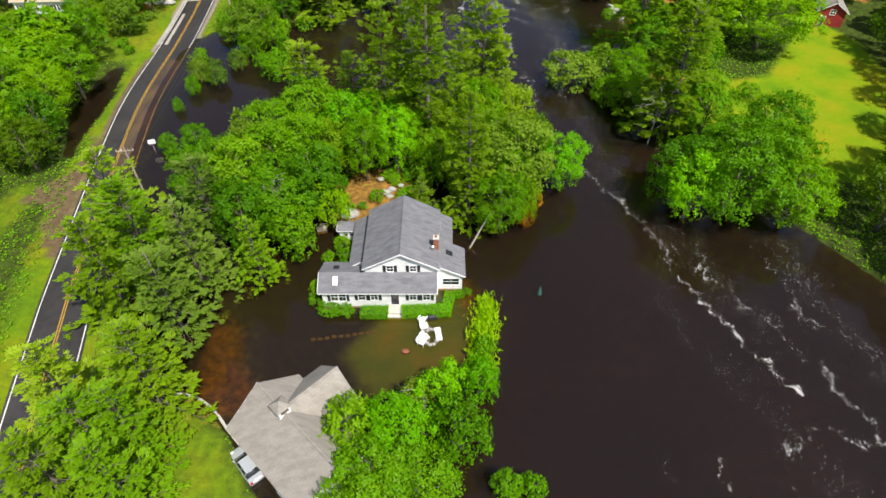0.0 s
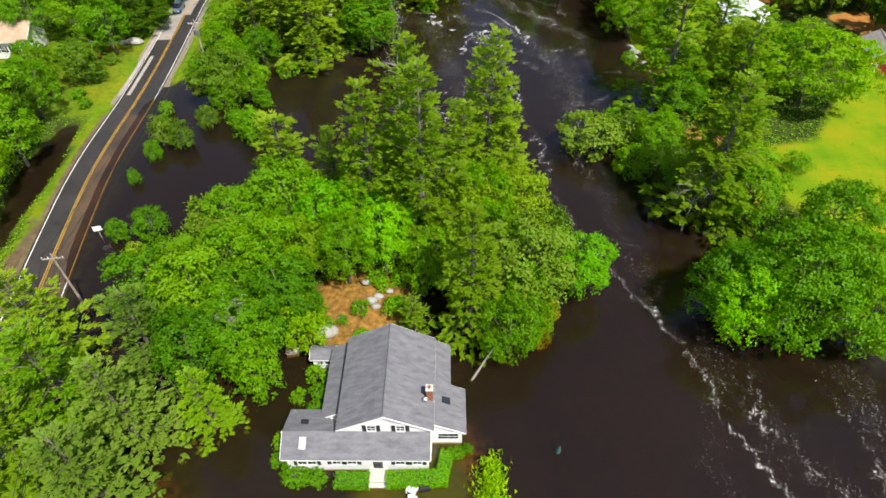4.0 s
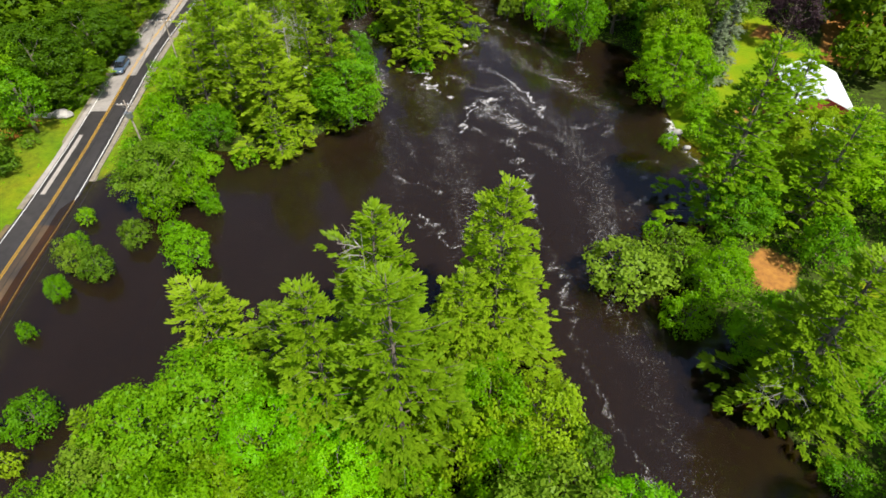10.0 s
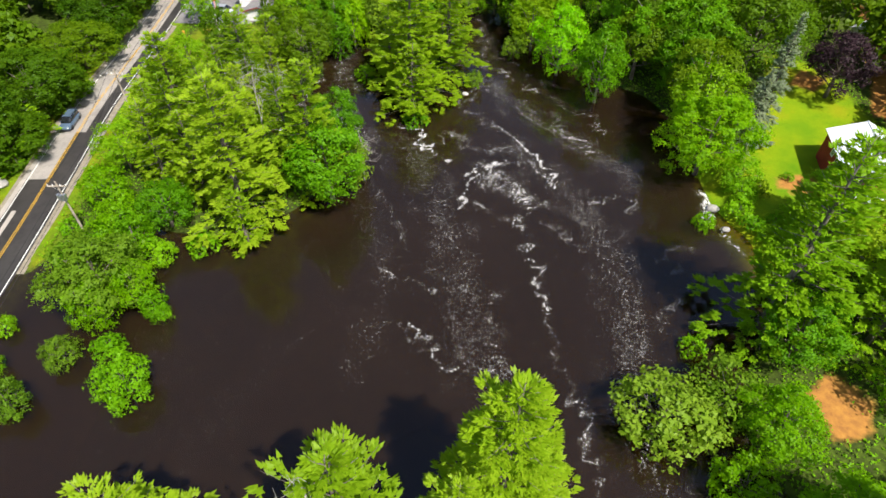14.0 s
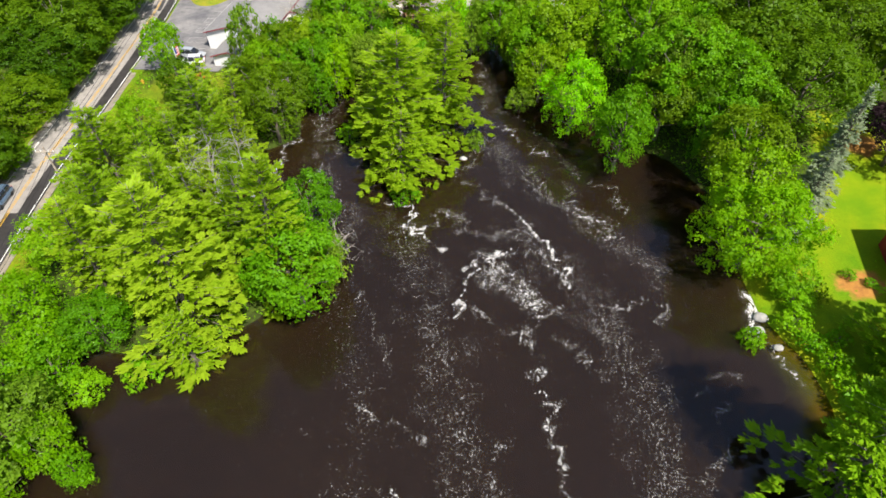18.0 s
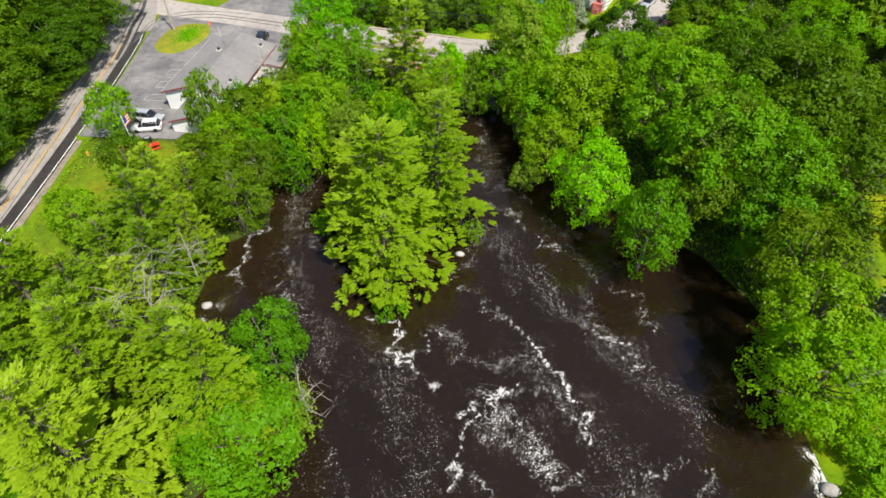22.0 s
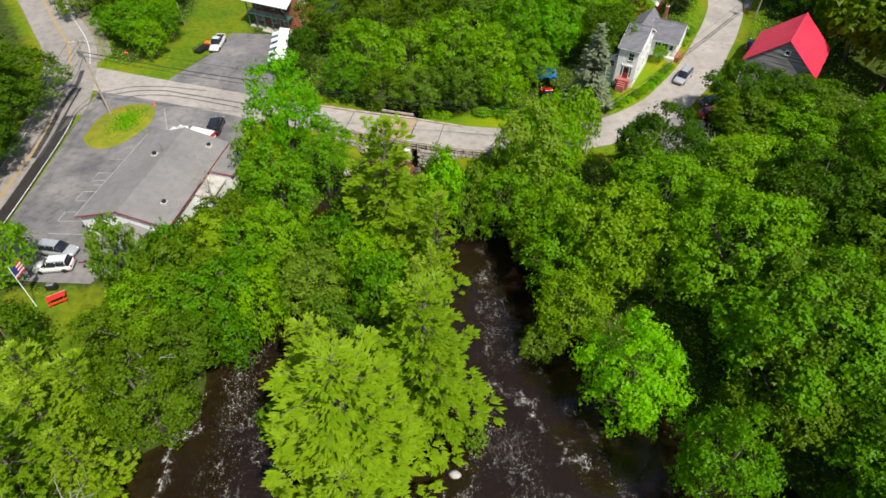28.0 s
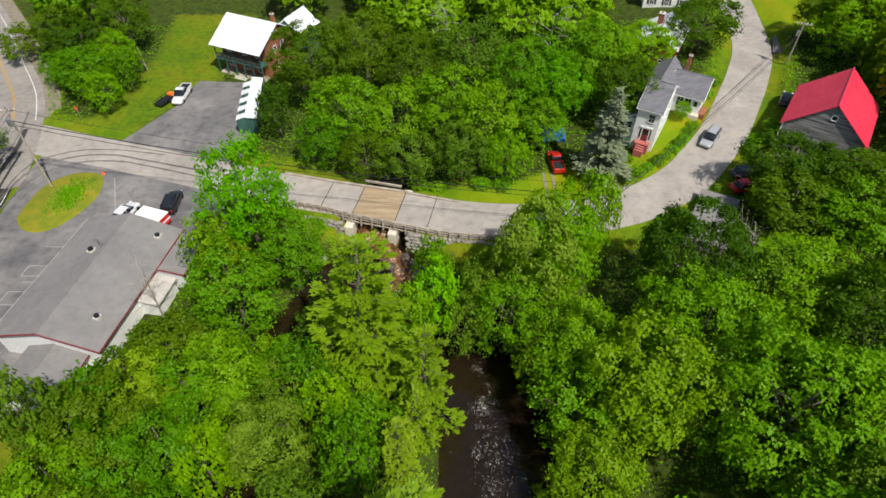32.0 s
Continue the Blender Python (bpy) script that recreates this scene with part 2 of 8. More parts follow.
def car_paint(name, c):
    m, t, b = mat(name, c, 0.25, 0.25)
    b.inputs["Coat Weight"].default_value = 0.7
    b.inputs["Coat Roughness"].default_value = 0.06
    return m


# ---- mesh helpers ----


class Geo:
    """Collects corners and faces of one mesh."""

    def __init__(self):
        self.v, self.f = [], []

    def add(self, verts, faces):
        n = len(self.v)
        self.v += [tuple(p) for p in verts]
        self.f += [tuple(i + n for i in f) for f in faces]
        return self

    def box(self, x0, y0, z0, x1, y1, z1, m=None):
        p = [Vector((x, y, z)) for z in (z0, z1) for x, y in ((x0, y0), (x1, y0), (x1, y1), (x0, y1))]
        if m is not None:
            p = [m @ q for q in p]
        return self.add(p, [(3, 2, 1, 0), (4, 5, 6, 7), (0, 1, 5, 4), (1, 2, 6, 5), (2, 3, 7, 6), (3, 0, 4, 7)])

    def prism(self, poly, z0, z1):
        """Upright prism over a plan outline given counter-clockwise."""
        n = len(poly)
        self.add([(x, y, z0) for x, y in poly] + [(x, y, z1) for x, y in poly],
                 [tuple(range(n - 1, -1, -1)), tuple(range(n, 2 * n))] + [(i, (i + 1) % n, n + (i + 1) % n, n + i) for i in range(n)])
        return self

    def slab(self, a, b, c, d, th):
        """A thick plate whose top is the quad a b c d."""
        a, b, c, d = (Vector(q) for q in (a, b, c, d))
        nrm = (b - a).cross(d - a).normalized() * th
        q = [p - nrm for p in (a, b, c, d)] + [a, b, c, d]
        return self.add(q, [(3, 2, 1, 0), (4, 5, 6, 7), (0, 1, 5, 4), (1, 2, 6, 5), (2, 3, 7, 6), (3, 0, 4, 7)])

    def tube(self, pts, radii, n=7):
        pts = [Vector(p) for p in pts]
        rings = []
        for i, p in enumerate(pts):
            d = (pts[min(i + 1, len(pts) - 1)] - pts[max(i - 1, 0)]).normalized()
            u = d.orthogonal().normalized()
            w = d.cross(u)
            rings.append([p + radii[i] * (math.cos(k * math.tau / n) * u + math.sin(k * math.tau / n) * w) for k in range(n)])
        fs = [(i * n + k, i * n + (k + 1) % n, (i + 1) * n + (k + 1) % n, (i + 1) * n + k) for i in range(len(pts) - 1) for k in range(n)]
        fs += [tuple(range(n - 1, -1, -1)), tuple((len(pts) - 1) * n + k for k in range(n))]
        return self.add([q for r in rings for q in r], fs)

    def cyl(self, p, axis, r, h, n=14):
        p, axis = Vector(p), Vector(axis).normalized()
        return self.tube([p - axis * h / 2, p + axis * h / 2], [r, r], n)

    def blob(self, c, r, seed=0, flat=1.0, rough=0.25):
        """A lumpy stone-like body."""
        bm = bmesh.new()
        bmesh.ops.create_icosphere(bm, subdivisions=2, radius=1)
        vs = []
        for q in bm.verts:
            k = 1 + rough * noise.noise(q.co * 1.3 + Vector((seed * 7.1, seed * 3.3, 0)))
            vs.append((c[0] + q.co.x * k * r[0], c[1] + q.co.y * k * r[1], c[2] + q.co.z * k * r[2] * flat))
        fs = [[q.index for q in f.verts] for f in bm.faces]
        bm.free()
        return self.add(vs, fs)

    def mesh(self, name, material, smooth=False, bevel=0.0):
        me = bpy.data.meshes.new(name)
        me.from_pydata(self.v, [], self.f)
        if bevel > 0:
            bm = bmesh.new()
            bm.from_mesh(me)
            bmesh.ops.bevel(bm, geom=bm.edges[:], offset=bevel, segments=1, affect="EDGES", clamp_overlap=True)
            bm.to_mesh(me)
            bm.free()
        if smooth:
            me.polygons.foreach_set("use_smooth", [True] * len(me.polygons))
        me.materials.append(material)
        me.update()
        return me


def part(name, g, material, parent=None, label="", smooth=False, bevel=0.0):
    """One mesh object, under a thing or a part if parent is given."""
    ob = new(name, g.mesh(name, material, smooth, bevel) if isinstance(g, Geo) else g)
    if parent is not None:
        ob.parent = parent
    if label:
        ob["label"] = label
    return ob


def thing(name, m, label, category, group=""):
    ob = new(name)
    ob.empty_display_size = 0.3
    ob.matrix_world = m
    return tagged(ob, label, category, group)

# ---- the lie of the land ----
RIVER = [(60, -90), (59, 20), (57, 50), (50, 62), (44, 65), (43, 73), (38, 78), (36, 84), (36, 91), (33, 99), (33, 103), (36, 109), (42, 119),
         (43.5, 124), (43, 129), (40, 136), (40, 144), (41, 157), (37, 166), (29, 172), (20, 184), (13.5, 196), (10, 206), (1, 216.5), (-1.5, 232),
         (4, 262), (-4, 262), (-8.5, 232), (-8.5, 216.5), (-14, 206), (-22, 193), (-24, 184), (-21.5, 171), (-27, 167), (-27.5, 151.5), (-21.5, 151.5), (-17, 146),
         (-16, 139), (-20, 134), (-26, 129)]
RIVER += [(-32, 129), (-40, 130), (-47, 128), (-51.5, 121), (-51.3, 108), (-50, 88), (-46.5, 68), (-41.5, 47), (-33, 38), (-27, 34), (-22, 29.5), (-17, 22),
          (-8, 8), (0, -90)]
DITCH = [(-59.6, 77.5), (-60.6, 84), (-60.3, 90), (-60.9, 97), (-61.9, 104), (-63.2, 109), (-65.8, 107), (-66.4, 97), (-66, 90), (-63, 83), (-61.2, 77)]
ISLE = [(4, 196), (4, 180), (1.5, 170), (-2, 161), (-5, 161), (-9, 167), (-13, 183), (-12.5, 191), (-7, 201), (-1, 204)]
MOUND = [(-15.5, 61.5), (-4, 61), (-2, 70), (-5, 76), (-13, 76), (-18, 70)]
HIGHWAY = [(-19, -60), (-33, 0), (-41, 25), (-45.6, 43), (-48, 54), (-53, 81), (-55.3, 98), (-56, 118), (-56.9, 136), (-58, 158), (-57.6, 176), (-58.0, 195),
           (-58.8, 209), (-60, 221), (-63, 233), (-68.2, 245.5), (-76.3, 257), (-91, 276.5), (-118, 308), (-180, 375)]
HIGHWAY_Z = [(-60, 1.0), (20, 0.5), (50, 0.2), (75, 0.06), (115, 0.06), (130, 0.35), (150, 1.2), (175, 2.2), (195, 2.45), (380, 2.6)]
STREET = [(-61, 236), (-47, 231.8), (-33, 228), (-18, 223.8), (-5, 221.2), (7, 218.4), (18, 218.2), (29.4, 220.7), (37.4, 225.3), (42.3, 230.5), (47.2, 236.9),
          (51.9, 245), (56, 252.6), (60, 262), (62.6, 275), (65, 290), (70, 320), (80, 380)]
STREET_Z = [(-61, 2.5), (20, 2.5), (30, 2.9), (48, 4.3), (60, 5.2), (80, 5.6)]


def spline(pts, n=6):
    """A smooth line through plan points."""
    p = [Vector(q) for q in pts]
    p = [2 * p[0] - p[1], *p, 2 * p[-1] - p[-2]]
    out = []
    for i in range(1, len(p) - 2):
        a, b, c, d = p[i - 1:i + 3]
        for k in range(n):
            t = k / n
            out.append(0.5 * (2 * b + (c - a) * t + (2 * a - 5 * b + 4 * c - d) * t * t + (3 * b - a - 3 * c + d) * t ** 3))
    return out + [p[-2]]


def table(rows, v):
    return np.interp(v, [r[0] for r in rows], [r[1] for r in rows])


def seg_dist(px, py, pts, closed):
    """Distance to a line of plan points, and the foot's place along it."""
    pts = [tuple(q) for q in pts] + ([tuple(pts[0])] if closed else [])
    best, fx, fy, side = np.full(px.shape, 1e9), np.zeros(px.shape), np.zeros(px.shape), np.zeros(px.shape)
    for (x0, y0), (x1, y1) in zip(pts[:-1], pts[1:]):
        dx, dy = x1 - x0, y1 - y0
        t = np.clip(((px - x0) * dx + (py - y0) * dy) / (dx * dx + dy * dy), 0, 1)
        qx, qy = x0 + t * dx, y0 + t * dy
        d = np.hypot(px - qx, py - qy)
        m = d < best
        best, fx, fy = np.where(m, d, best), np.where(m, qx, fx), np.where(m, qy, fy)
        side = np.where(m, (px - x0) * dy - (py - y0) * dx, side)
    return best, fx, fy, np.sign(side)


def inside(px, py, pts):
    r = np.zeros(px.shape, bool)
    for (x0, y0), (x1, y1) in zip(pts, pts[1:] + pts[:1]):
        c = (y0 > py) != (y1 > py)
        r ^= c & (px < (x1 - x0) * (py - y0) / ((y1 - y0) or 1e-9) + x0)
    return r


def sdf(px, py, pts):
    d = seg_dist(px, py, pts, True)[0]
    return np.where(inside(px, py, pts), -d, d)


def smooth(a, b, v):
    t = np.clip((v - a) / (b - a), 0, 1)
    return t * t * (3 - 2 * t)


HW, ST = [tuple(q) for q in spline(HIGHWAY)], [tuple(q) for q in spline(STREET)]
MAIN_LOT = [(-54.3, 188), (-39, 187.5), (-26, 211), (-23.5, 221.5), (-33, 224.6), (-46, 228.4), (-56.6, 231), (-56, 222), (-55, 209), (-54.4, 197)]
INN_LOT = [(-46, 235.2), (-33, 231.4), (-26.2, 229.6), (-27.5, 247), (-30, 253), (-39.5, 253.4), (-41, 245)]


def ground_z(px, py):
    px, py = np.asarray(px, float), np.asarray(py, float)
    wet = np.minimum(sdf(px, py, RIVER), sdf(px, py, DITCH))
    wet = np.maximum(wet, -np.minimum(sdf(px, py, ISLE), sdf(px, py, MOUND)))
    top = 0.7 + 1.8 * smooth(150, 185, py) + 2.9 * smooth(22, 52, px) * smooth(205, 238, py) + 0.8 * smooth(40, 75, px) * smooth(60, 90, py)
    top = top + 0.5 * smooth(2, -8, np.hypot(px + 10, py - 68) - 6) + smooth(150, 600, np.abs(px)) * 25 + smooth(330, 900, py) * 30
    top = top + 0.12 * np.sin(px * 0.31 + 1.3) * np.sin(py * 0.27)
    bed = 2.2 - 1.92 * smooth(17, 9, np.hypot(px + 5, py - 43)) - 1.5 * smooth(26, 14, np.hypot(px + 20, py - 42))
    bed = np.where(px < -56, 0.3, np.maximum(bed, 0.28))
    z = np.where(wet > 0, np.minimum(0.06 + wet * 0.28, top), np.maximum(wet * 0.3, -bed))
    ch = np.where((py > 200) & (wet < 0), 1, 0)
    z = np.where(ch > 0, z - 0.4, z)
    d, fx, fy, s = seg_dist(px, py, HW, False)
    rz = table(HIGHWAY_Z, fy) - 0.035 * s * d * (smooth(60, 75, fy) - smooth(118, 135, fy)) - 0.07
    k = smooth(6.5, 3.9, d)
    z = z * (1 - k) + rz * k
    d, fx, fy, s = seg_dist(px, py, ST, False)
    k = smooth(6.5, 4.1, d) * (1 - smooth(1.0, -1.0, np.abs(px + 5.2) - 4.2) * smooth(200, 205, py) * smooth(250, 240, py))
    z = z * (1 - k) + (table(STREET_Z, fx) - 0.07) * k
    for lot in (MAIN_LOT, INN_LOT):
        k = smooth(2.0, 0.0, sdf(px, py, lot))
        z = z * (1 - k) + 2.42 * k
    return z


def gz(x, y):
    return float(ground_z(np.array([x]), np.array([y]))[0])


# ground: one sheet out to the horizon
out_steps = np.array([160, 180, 215, 270, 360, 500, 800, 1300, 2200.0])
xs = np.concatenate([-out_steps[::-1], np.arange(-150, 150.1, 1.5), out_steps])
ys = np.concatenate([-out_steps[::-1] + 110, np.arange(-46, 300.1, 1.5), out_steps + 150])
GX, GY = np.meshgrid(xs, ys)
GZ = ground_z(GX, GY)
nx, ny = len(xs), len(ys)
idx = np.arange(nx * ny).reshape(ny, nx)
quads = np.stack([idx[:-1, :-1], idx[:-1, 1:], idx[1:, 1:], idx[1:, :-1]], -1).reshape(-1, 4)
gm = bpy.data.meshes.new("ground")
gm.from_pydata(np.stack([GX, GY, GZ], -1).reshape(-1, 3).tolist(), [], quads.tolist())
gm.polygons.foreach_set("use_smooth", [True] * len(gm.polygons))

LAWNS = [
    [(44, 84), (50, 90), (58, 72), (65, 70), (75, 83), (83, 100), (85, 116), (82, 123), (76, 122), (62, 102), (49, 100)],
    [(42, 122), (52, 124), (64, 128), (72, 150), (70, 172), (62, 176), (57, 160), (50, 157), (44, 150), (40, 142), (40, 133)],
    [(-54, 240), (-46, 236), (-41, 246), (-36, 254), (-36, 280), (-52, 280), (-50, 262), (-50.5, 250)],
    [(-64, 70), (-61, 70), (-60, 44), (-54, 20), (-62, 20), (-66, 50)],
    [(-63, 110), (-61, 110), (-62, 135), (-100, 150), (-105, 118), (-80, 110)],
    [(-54, 134), (-51, 134), (-50, 150), (-52, 172), (-48, 186), (-34, 187), (-36, 178), (-44, 172), (-48, 150), (-49, 136)],
    [(-2, 224.6), (6, 222.6), (14, 221.9), (24, 222.4), (31, 225.6), (37, 229.8), (42, 235.6), (45, 241), (42, 243), (38, 238), (34, 232.5), (27, 229), (21, 229), (14, 225.5), (4, 226), (-2, 227)],
    [(66, 268), (90, 268), (95, 300), (70, 300)],
    [(-29, 34), (-23, 30), (-18, 22), (-24, 8), (-34, 24)],
    [(-7, 45), (-11, 40), (-8, 35), (1, 36), (4, 42), (2, 50), (-6, 47)],
]
SOILS = [
    [(-16, 62), (-4, 61), (-3, 69), (-6, 74), (-12, 74), (-17, 69)],
    [(41, 100), (44.4, 100.5), (46.6, 104.5), (44, 107.5), (40.6, 105)],
    [(88, 199), (92, 192), (97, 186), (96, 175), (85, 165), (78, 154), (73, 158), (78, 168), (80, 178), (85, 185)],
    [(85, 150), (88, 142), (98, 137), (102, 143), (93, 153)],
    [(51.5, 142), (55, 142.3), (57, 140), (53, 138), (51, 139.5)],
    [(63, 167), (66, 165), (69, 168), (66, 171)],
    [(-32, 43), (-29, 35), (-24, 31), (-20, 35), (-23, 38), (-24, 43), (-27, 46)],
    [(2.9, 46), (4.4, 46), (4.6, 56), (3.1, 57)],
]
cov = np.zeros((ny, nx, 4), np.float32)
DRIVES = [[(-61.5, 66), (-57.5, 66.4), (-54.6, 58), (-51.4, 54), (-49.6, 58), (-54.2, 73), (-57.4, 84), (-58.6, 84), (-57.6, 80), (-57.8, 72), (-61, 69.5)],
          ]
for group, chan, edge in ((LAWNS, 0, 2.2), (SOILS, 1, 1.2), (DRIVES, 3, 0.8)):
    edge0 = edge
    for poly in group:
        edge = edge0
        k = 0.54 if chan == 0 and max(q[0] for q in poly) < -17 else 1.0
        if chan == 1 and max(q[1] for q in poly) < 58:
            k, edge = 0.5, 3.5
        elif chan == 1 and max(q[1] for q in poly) < 80:
            k, edge = 0.56, 1.6
        cov[..., chan] = np.maximum(cov[..., chan], k * smooth(edge, -edge * 0.4, sdf(GX, GY, poly)))
dh = seg_dist(GX, GY, HW, False)[0]
ds = seg_dist(GX, GY, ST, False)[0]
cov[..., 0] = np.maximum(cov[..., 0], 0.62 * smooth(9, 5.5, np.minimum(dh, ds)) * smooth(-0.05, 0.12, GZ))
cov[..., 2] = np.where(GX < -27, smooth(0.03, -0.35, GZ), smooth(-0.3, -1.3, GZ))
silt = 0.8 * smooth(0.0, -0.2, GZ) * (1 - np.maximum(cov[..., 0], np.minimum(cov[..., 1] * 2, 1)))
cov[..., 2] = np.maximum(cov[..., 2], np.where(GX > -34, silt, 0))
col = gm.color_attributes.new("cover", "FLOAT_COLOR", "POINT")
col.data.foreach_set("color", cov.reshape(-1))

GROUND, t, b = mat("ground_cover", (0.1, 0.1, 0.05), 0.95, 0.0, 0.12)
att = t.nodes.new("ShaderNodeAttribute")
att.attribute_name = "cover"
sep = t.nodes.new("ShaderNodeSeparateColor")
t.links.new(att.outputs["Color"], sep.inputs[0])
n1, n2, n3 = noise_tex(t, 0.12, 4), noise_tex(t, 1.1, 5, 0.7), noise_tex(t, 9.0, 4, 0.7)
wood = ramp(t, n2.outputs["Fac"], (0.3, (0.026, 0.026, 0.010)), (0.5, (0.040, 0.062, 0.008)), (0.7, (0.075, 0.115, 0.012)), (0.85, (0.13, 0.12, 0.04)))
lawn = ramp(t, n1.outputs["Fac"], (0.30, (0.085, 0.190, 0.003)), (0.5, (0.155, 0.235, 0.003)), (0.70, (0.245, 0.235, 0.006)))
blades = ramp(t, n3.outputs["Fac"], (0.3, (0.7, 0.7, 0.7)), (0.7, (1.25, 1.25, 1.2)))
soil = ramp(t, n2.outputs["Fac"], (0.3, (0.24, 0.105, 0.032)), (0.6, (0.37, 0.175, 0.040)), (0.8, (0.43, 0.24, 0.065)))
bed = ramp(t, n2.outputs["Fac"], (0.3, (0.010, 0.009, 0.009)), (0.7, (0.020, 0.015, 0.013)))
mul = t.nodes.new("ShaderNodeMix")
mul.data_type, mul.blend_type = "RGBA", "MULTIPLY"
mul.inputs[0].default_value = 1.0
t.links.new(lawn.outputs[0], mul.inputs[6])
t.links.new(blades.outputs[0], mul.inputs[7])
edge = math_node(t, "ADD", sep.outputs[0], math_node(t, "MULTIPLY_ADD", n2.outputs["Fac"], 0.6, -0.3))
edge = math_node(t, "SMOOTH_MIN", math_node(t, "MAXIMUM", math_node(t, "MULTIPLY_ADD", edge, 1.6, -0.3), 0.0), 1.0, 0.1)
c = mixc(t, edge, wood.outputs[0], mul.outputs[2])
e2 = math_node(t, "ADD", sep.outputs[1], math_node(t, "MULTIPLY_ADD", n2.outputs["Fac"], 0.9, -0.45))
e2 = math_node(t, "MINIMUM", math_node(t, "MAXIMUM", math_node(t, "MULTIPLY_ADD", e2, 2.0, -0.5), 0.0), 1.0)
c = mixc(t, e2, c, soil.outputs[0])
mud = ramp(t, n2.outputs["Fac"], (0.3, (0.075, 0.050, 0.026)), (0.6, (0.135, 0.095, 0.052)), (0.8, (0.20, 0.16, 0.10)))
e3 = math_node(t, "ADD", att.outputs["Alpha"], math_node(t, "MULTIPLY_ADD", n2.outputs["Fac"], 0.7, -0.35))
e3 = math_node(t, "MINIMUM", math_node(t, "MAXIMUM", math_node(t, "MULTIPLY_ADD", e3, 2.0, -0.5), 0.0), 1.0)
c = mixc(t, e3, c, mud.outputs[0])
c = mixc(t, sep.outputs[2], c, bed.outputs[0])
t.links.new(c, b.inputs["Base Color"])
bump(t, b, n3.outputs["Fac"], 0.6, 0.08)
gm.materials.append(GROUND)
ground = tagged(new("ground", gm), "grassy and wooded ground along a flooded river", "ground", kind="structure")

# water: dark brown flood with a clear top skin
WATER, t, b = mat("flood_water", (0.02, 0.012, 0.008), 0.06)
t.nodes.remove(b)
out = t.nodes["Material Output"]
w1, w2 = noise_tex(t, 0.55, 4, 0.6, (1.0, 0.45, 1), -0.25), noise_tex(t, 3.2, 3, 0.6)
w3 = noise_tex(t, 0.06, 3, 0.5)
hgt = math_node(t, "MULTIPLY_ADD", w2.outputs["Fac"], 0.25, w1.outputs["Fac"])
bp = node(t, "ShaderNodeBump", Strength=0.10, Distance=0.35)
t.links.new(hgt, bp.inputs["Height"])
gl = node(t, "ShaderNodeBsdfGlossy", Roughness=0.06)
gl.inputs["Color"].default_value = (0.9, 0.92, 1.0, 1)
tr = t.nodes.new("ShaderNodeBsdfTransparent")
tr.inputs[0].default_value = (0.80, 0.61, 0.17, 1)
df = t.nodes.new("ShaderNodeBsdfDiffuse")
r = ramp(t, w3.outputs["Fac"], (0.35, (0.0200, 0.0140, 0.0122)), (0.65, (0.0270, 0.0175, 0.0135)))
t.links.new(r.outputs[0], df.inputs[0])
fr = node(t, "ShaderNodeFresnel", IOR=1.42)
for s in (gl, fr):
    t.links.new(bp.outputs[0], s.inputs["Normal"])
m1, m2 = node(t, "ShaderNodeMixShader", Fac=0.30), t.nodes.new("ShaderNodeMixShader")
t.links.new(tr.outputs[0], m1.inputs[1])
t.links.new(df.outputs[0], m1.inputs[2])
t.links.new(fr.outputs[0], m2.inputs[0])
t.links.new(m1.outputs[0], m2.inputs[1])
t.links.new(gl.outputs[0], m2.inputs[2])
t.links.new(m2.outputs[0], out.inputs[0])
g = Geo()
for i in range(30):
    for j in range(64):
        x, y = -78 + i * 4.7, -92 + j * 4.85
        g.add([(x, y, 0), (x + 4.7, y, 0), (x + 4.7, y + 4.85, 0), (x, y + 4.85, 0)], [(0, 1, 2, 3)])
water = tagged(part("water", g, WATER), "dark brown flood water of a swollen river", "water", kind="structure")

# foam: one thin broken sheet on the current, denser along the streaks
FOAM, t, b = mat("foam", (0.74, 0.72, 0.69), 0.8)
att = t.nodes.new("ShaderNodeAttribute")
att.attribute_name = "dense"
dens = att.outputs["Fac"]


def vein(scale, sharp, warp, stretch=(1.0, 0.62, 1.0), turn=0.2):
    n = noise_tex(t, scale, 3, 0.62, stretch, turn)
    n.inputs["Distortion"].default_value = warp
    k = math_node(t, "MULTIPLY", math_node(t, "ABSOLUTE", math_node(t, "SUBTRACT", n.outputs["Fac"], 0.5)), sharp)
    return math_node(t, "MAXIMUM", math_node(t, "SUBTRACT", 1.0, k), 0.0)


def above(src, edge, gain):
    return math_node(t, "MINIMUM", math_node(t, "MAXIMUM", math_node(t, "MULTIPLY_ADD", src, gain, -edge * gain), 0.0), 1.0)


lace = math_node(t, "MAXIMUM", vein(0.24, 15.0, 2.6), math_node(t, "MULTIPLY", vein(0.7, 10.0, 2.2), 0.9))
patchy = above(noise_tex(t, 0.28, 3, 0.6, (1.0, 0.5, 1.0)).outputs["Fac"], 0.36, 3.6)
local = math_node(t, "MULTIPLY", dens, math_node(t, "MULTIPLY_ADD", lace, 0.84, math_node(t, "MULTIPLY_ADD", patchy, 0.16, 0.06)))
local = math_node(t, "MULTIPLY_ADD", above(dens, 0.66, 1.6), 0.10, local)
speck = math_node(t, "MULTIPLY_ADD", noise_tex(t, 6.5, 3, 0.7, (1.0, 0.75, 1.0), 0.3).outputs["Fac"], 0.75, math_node(t, "MULTIPLY", noise_tex(t, 2.2, 2, 0.6).outputs["Fac"], 0.25))
v = above(math_node(t, "MULTIPLY_ADD", local, 0.30, speck), 0.675, 5.0)
v = math_node(t, "MULTIPLY", v, math_node(t, "MULTIPLY_ADD", above(dens, 0.45, 1.4), 0.30, 0.40))
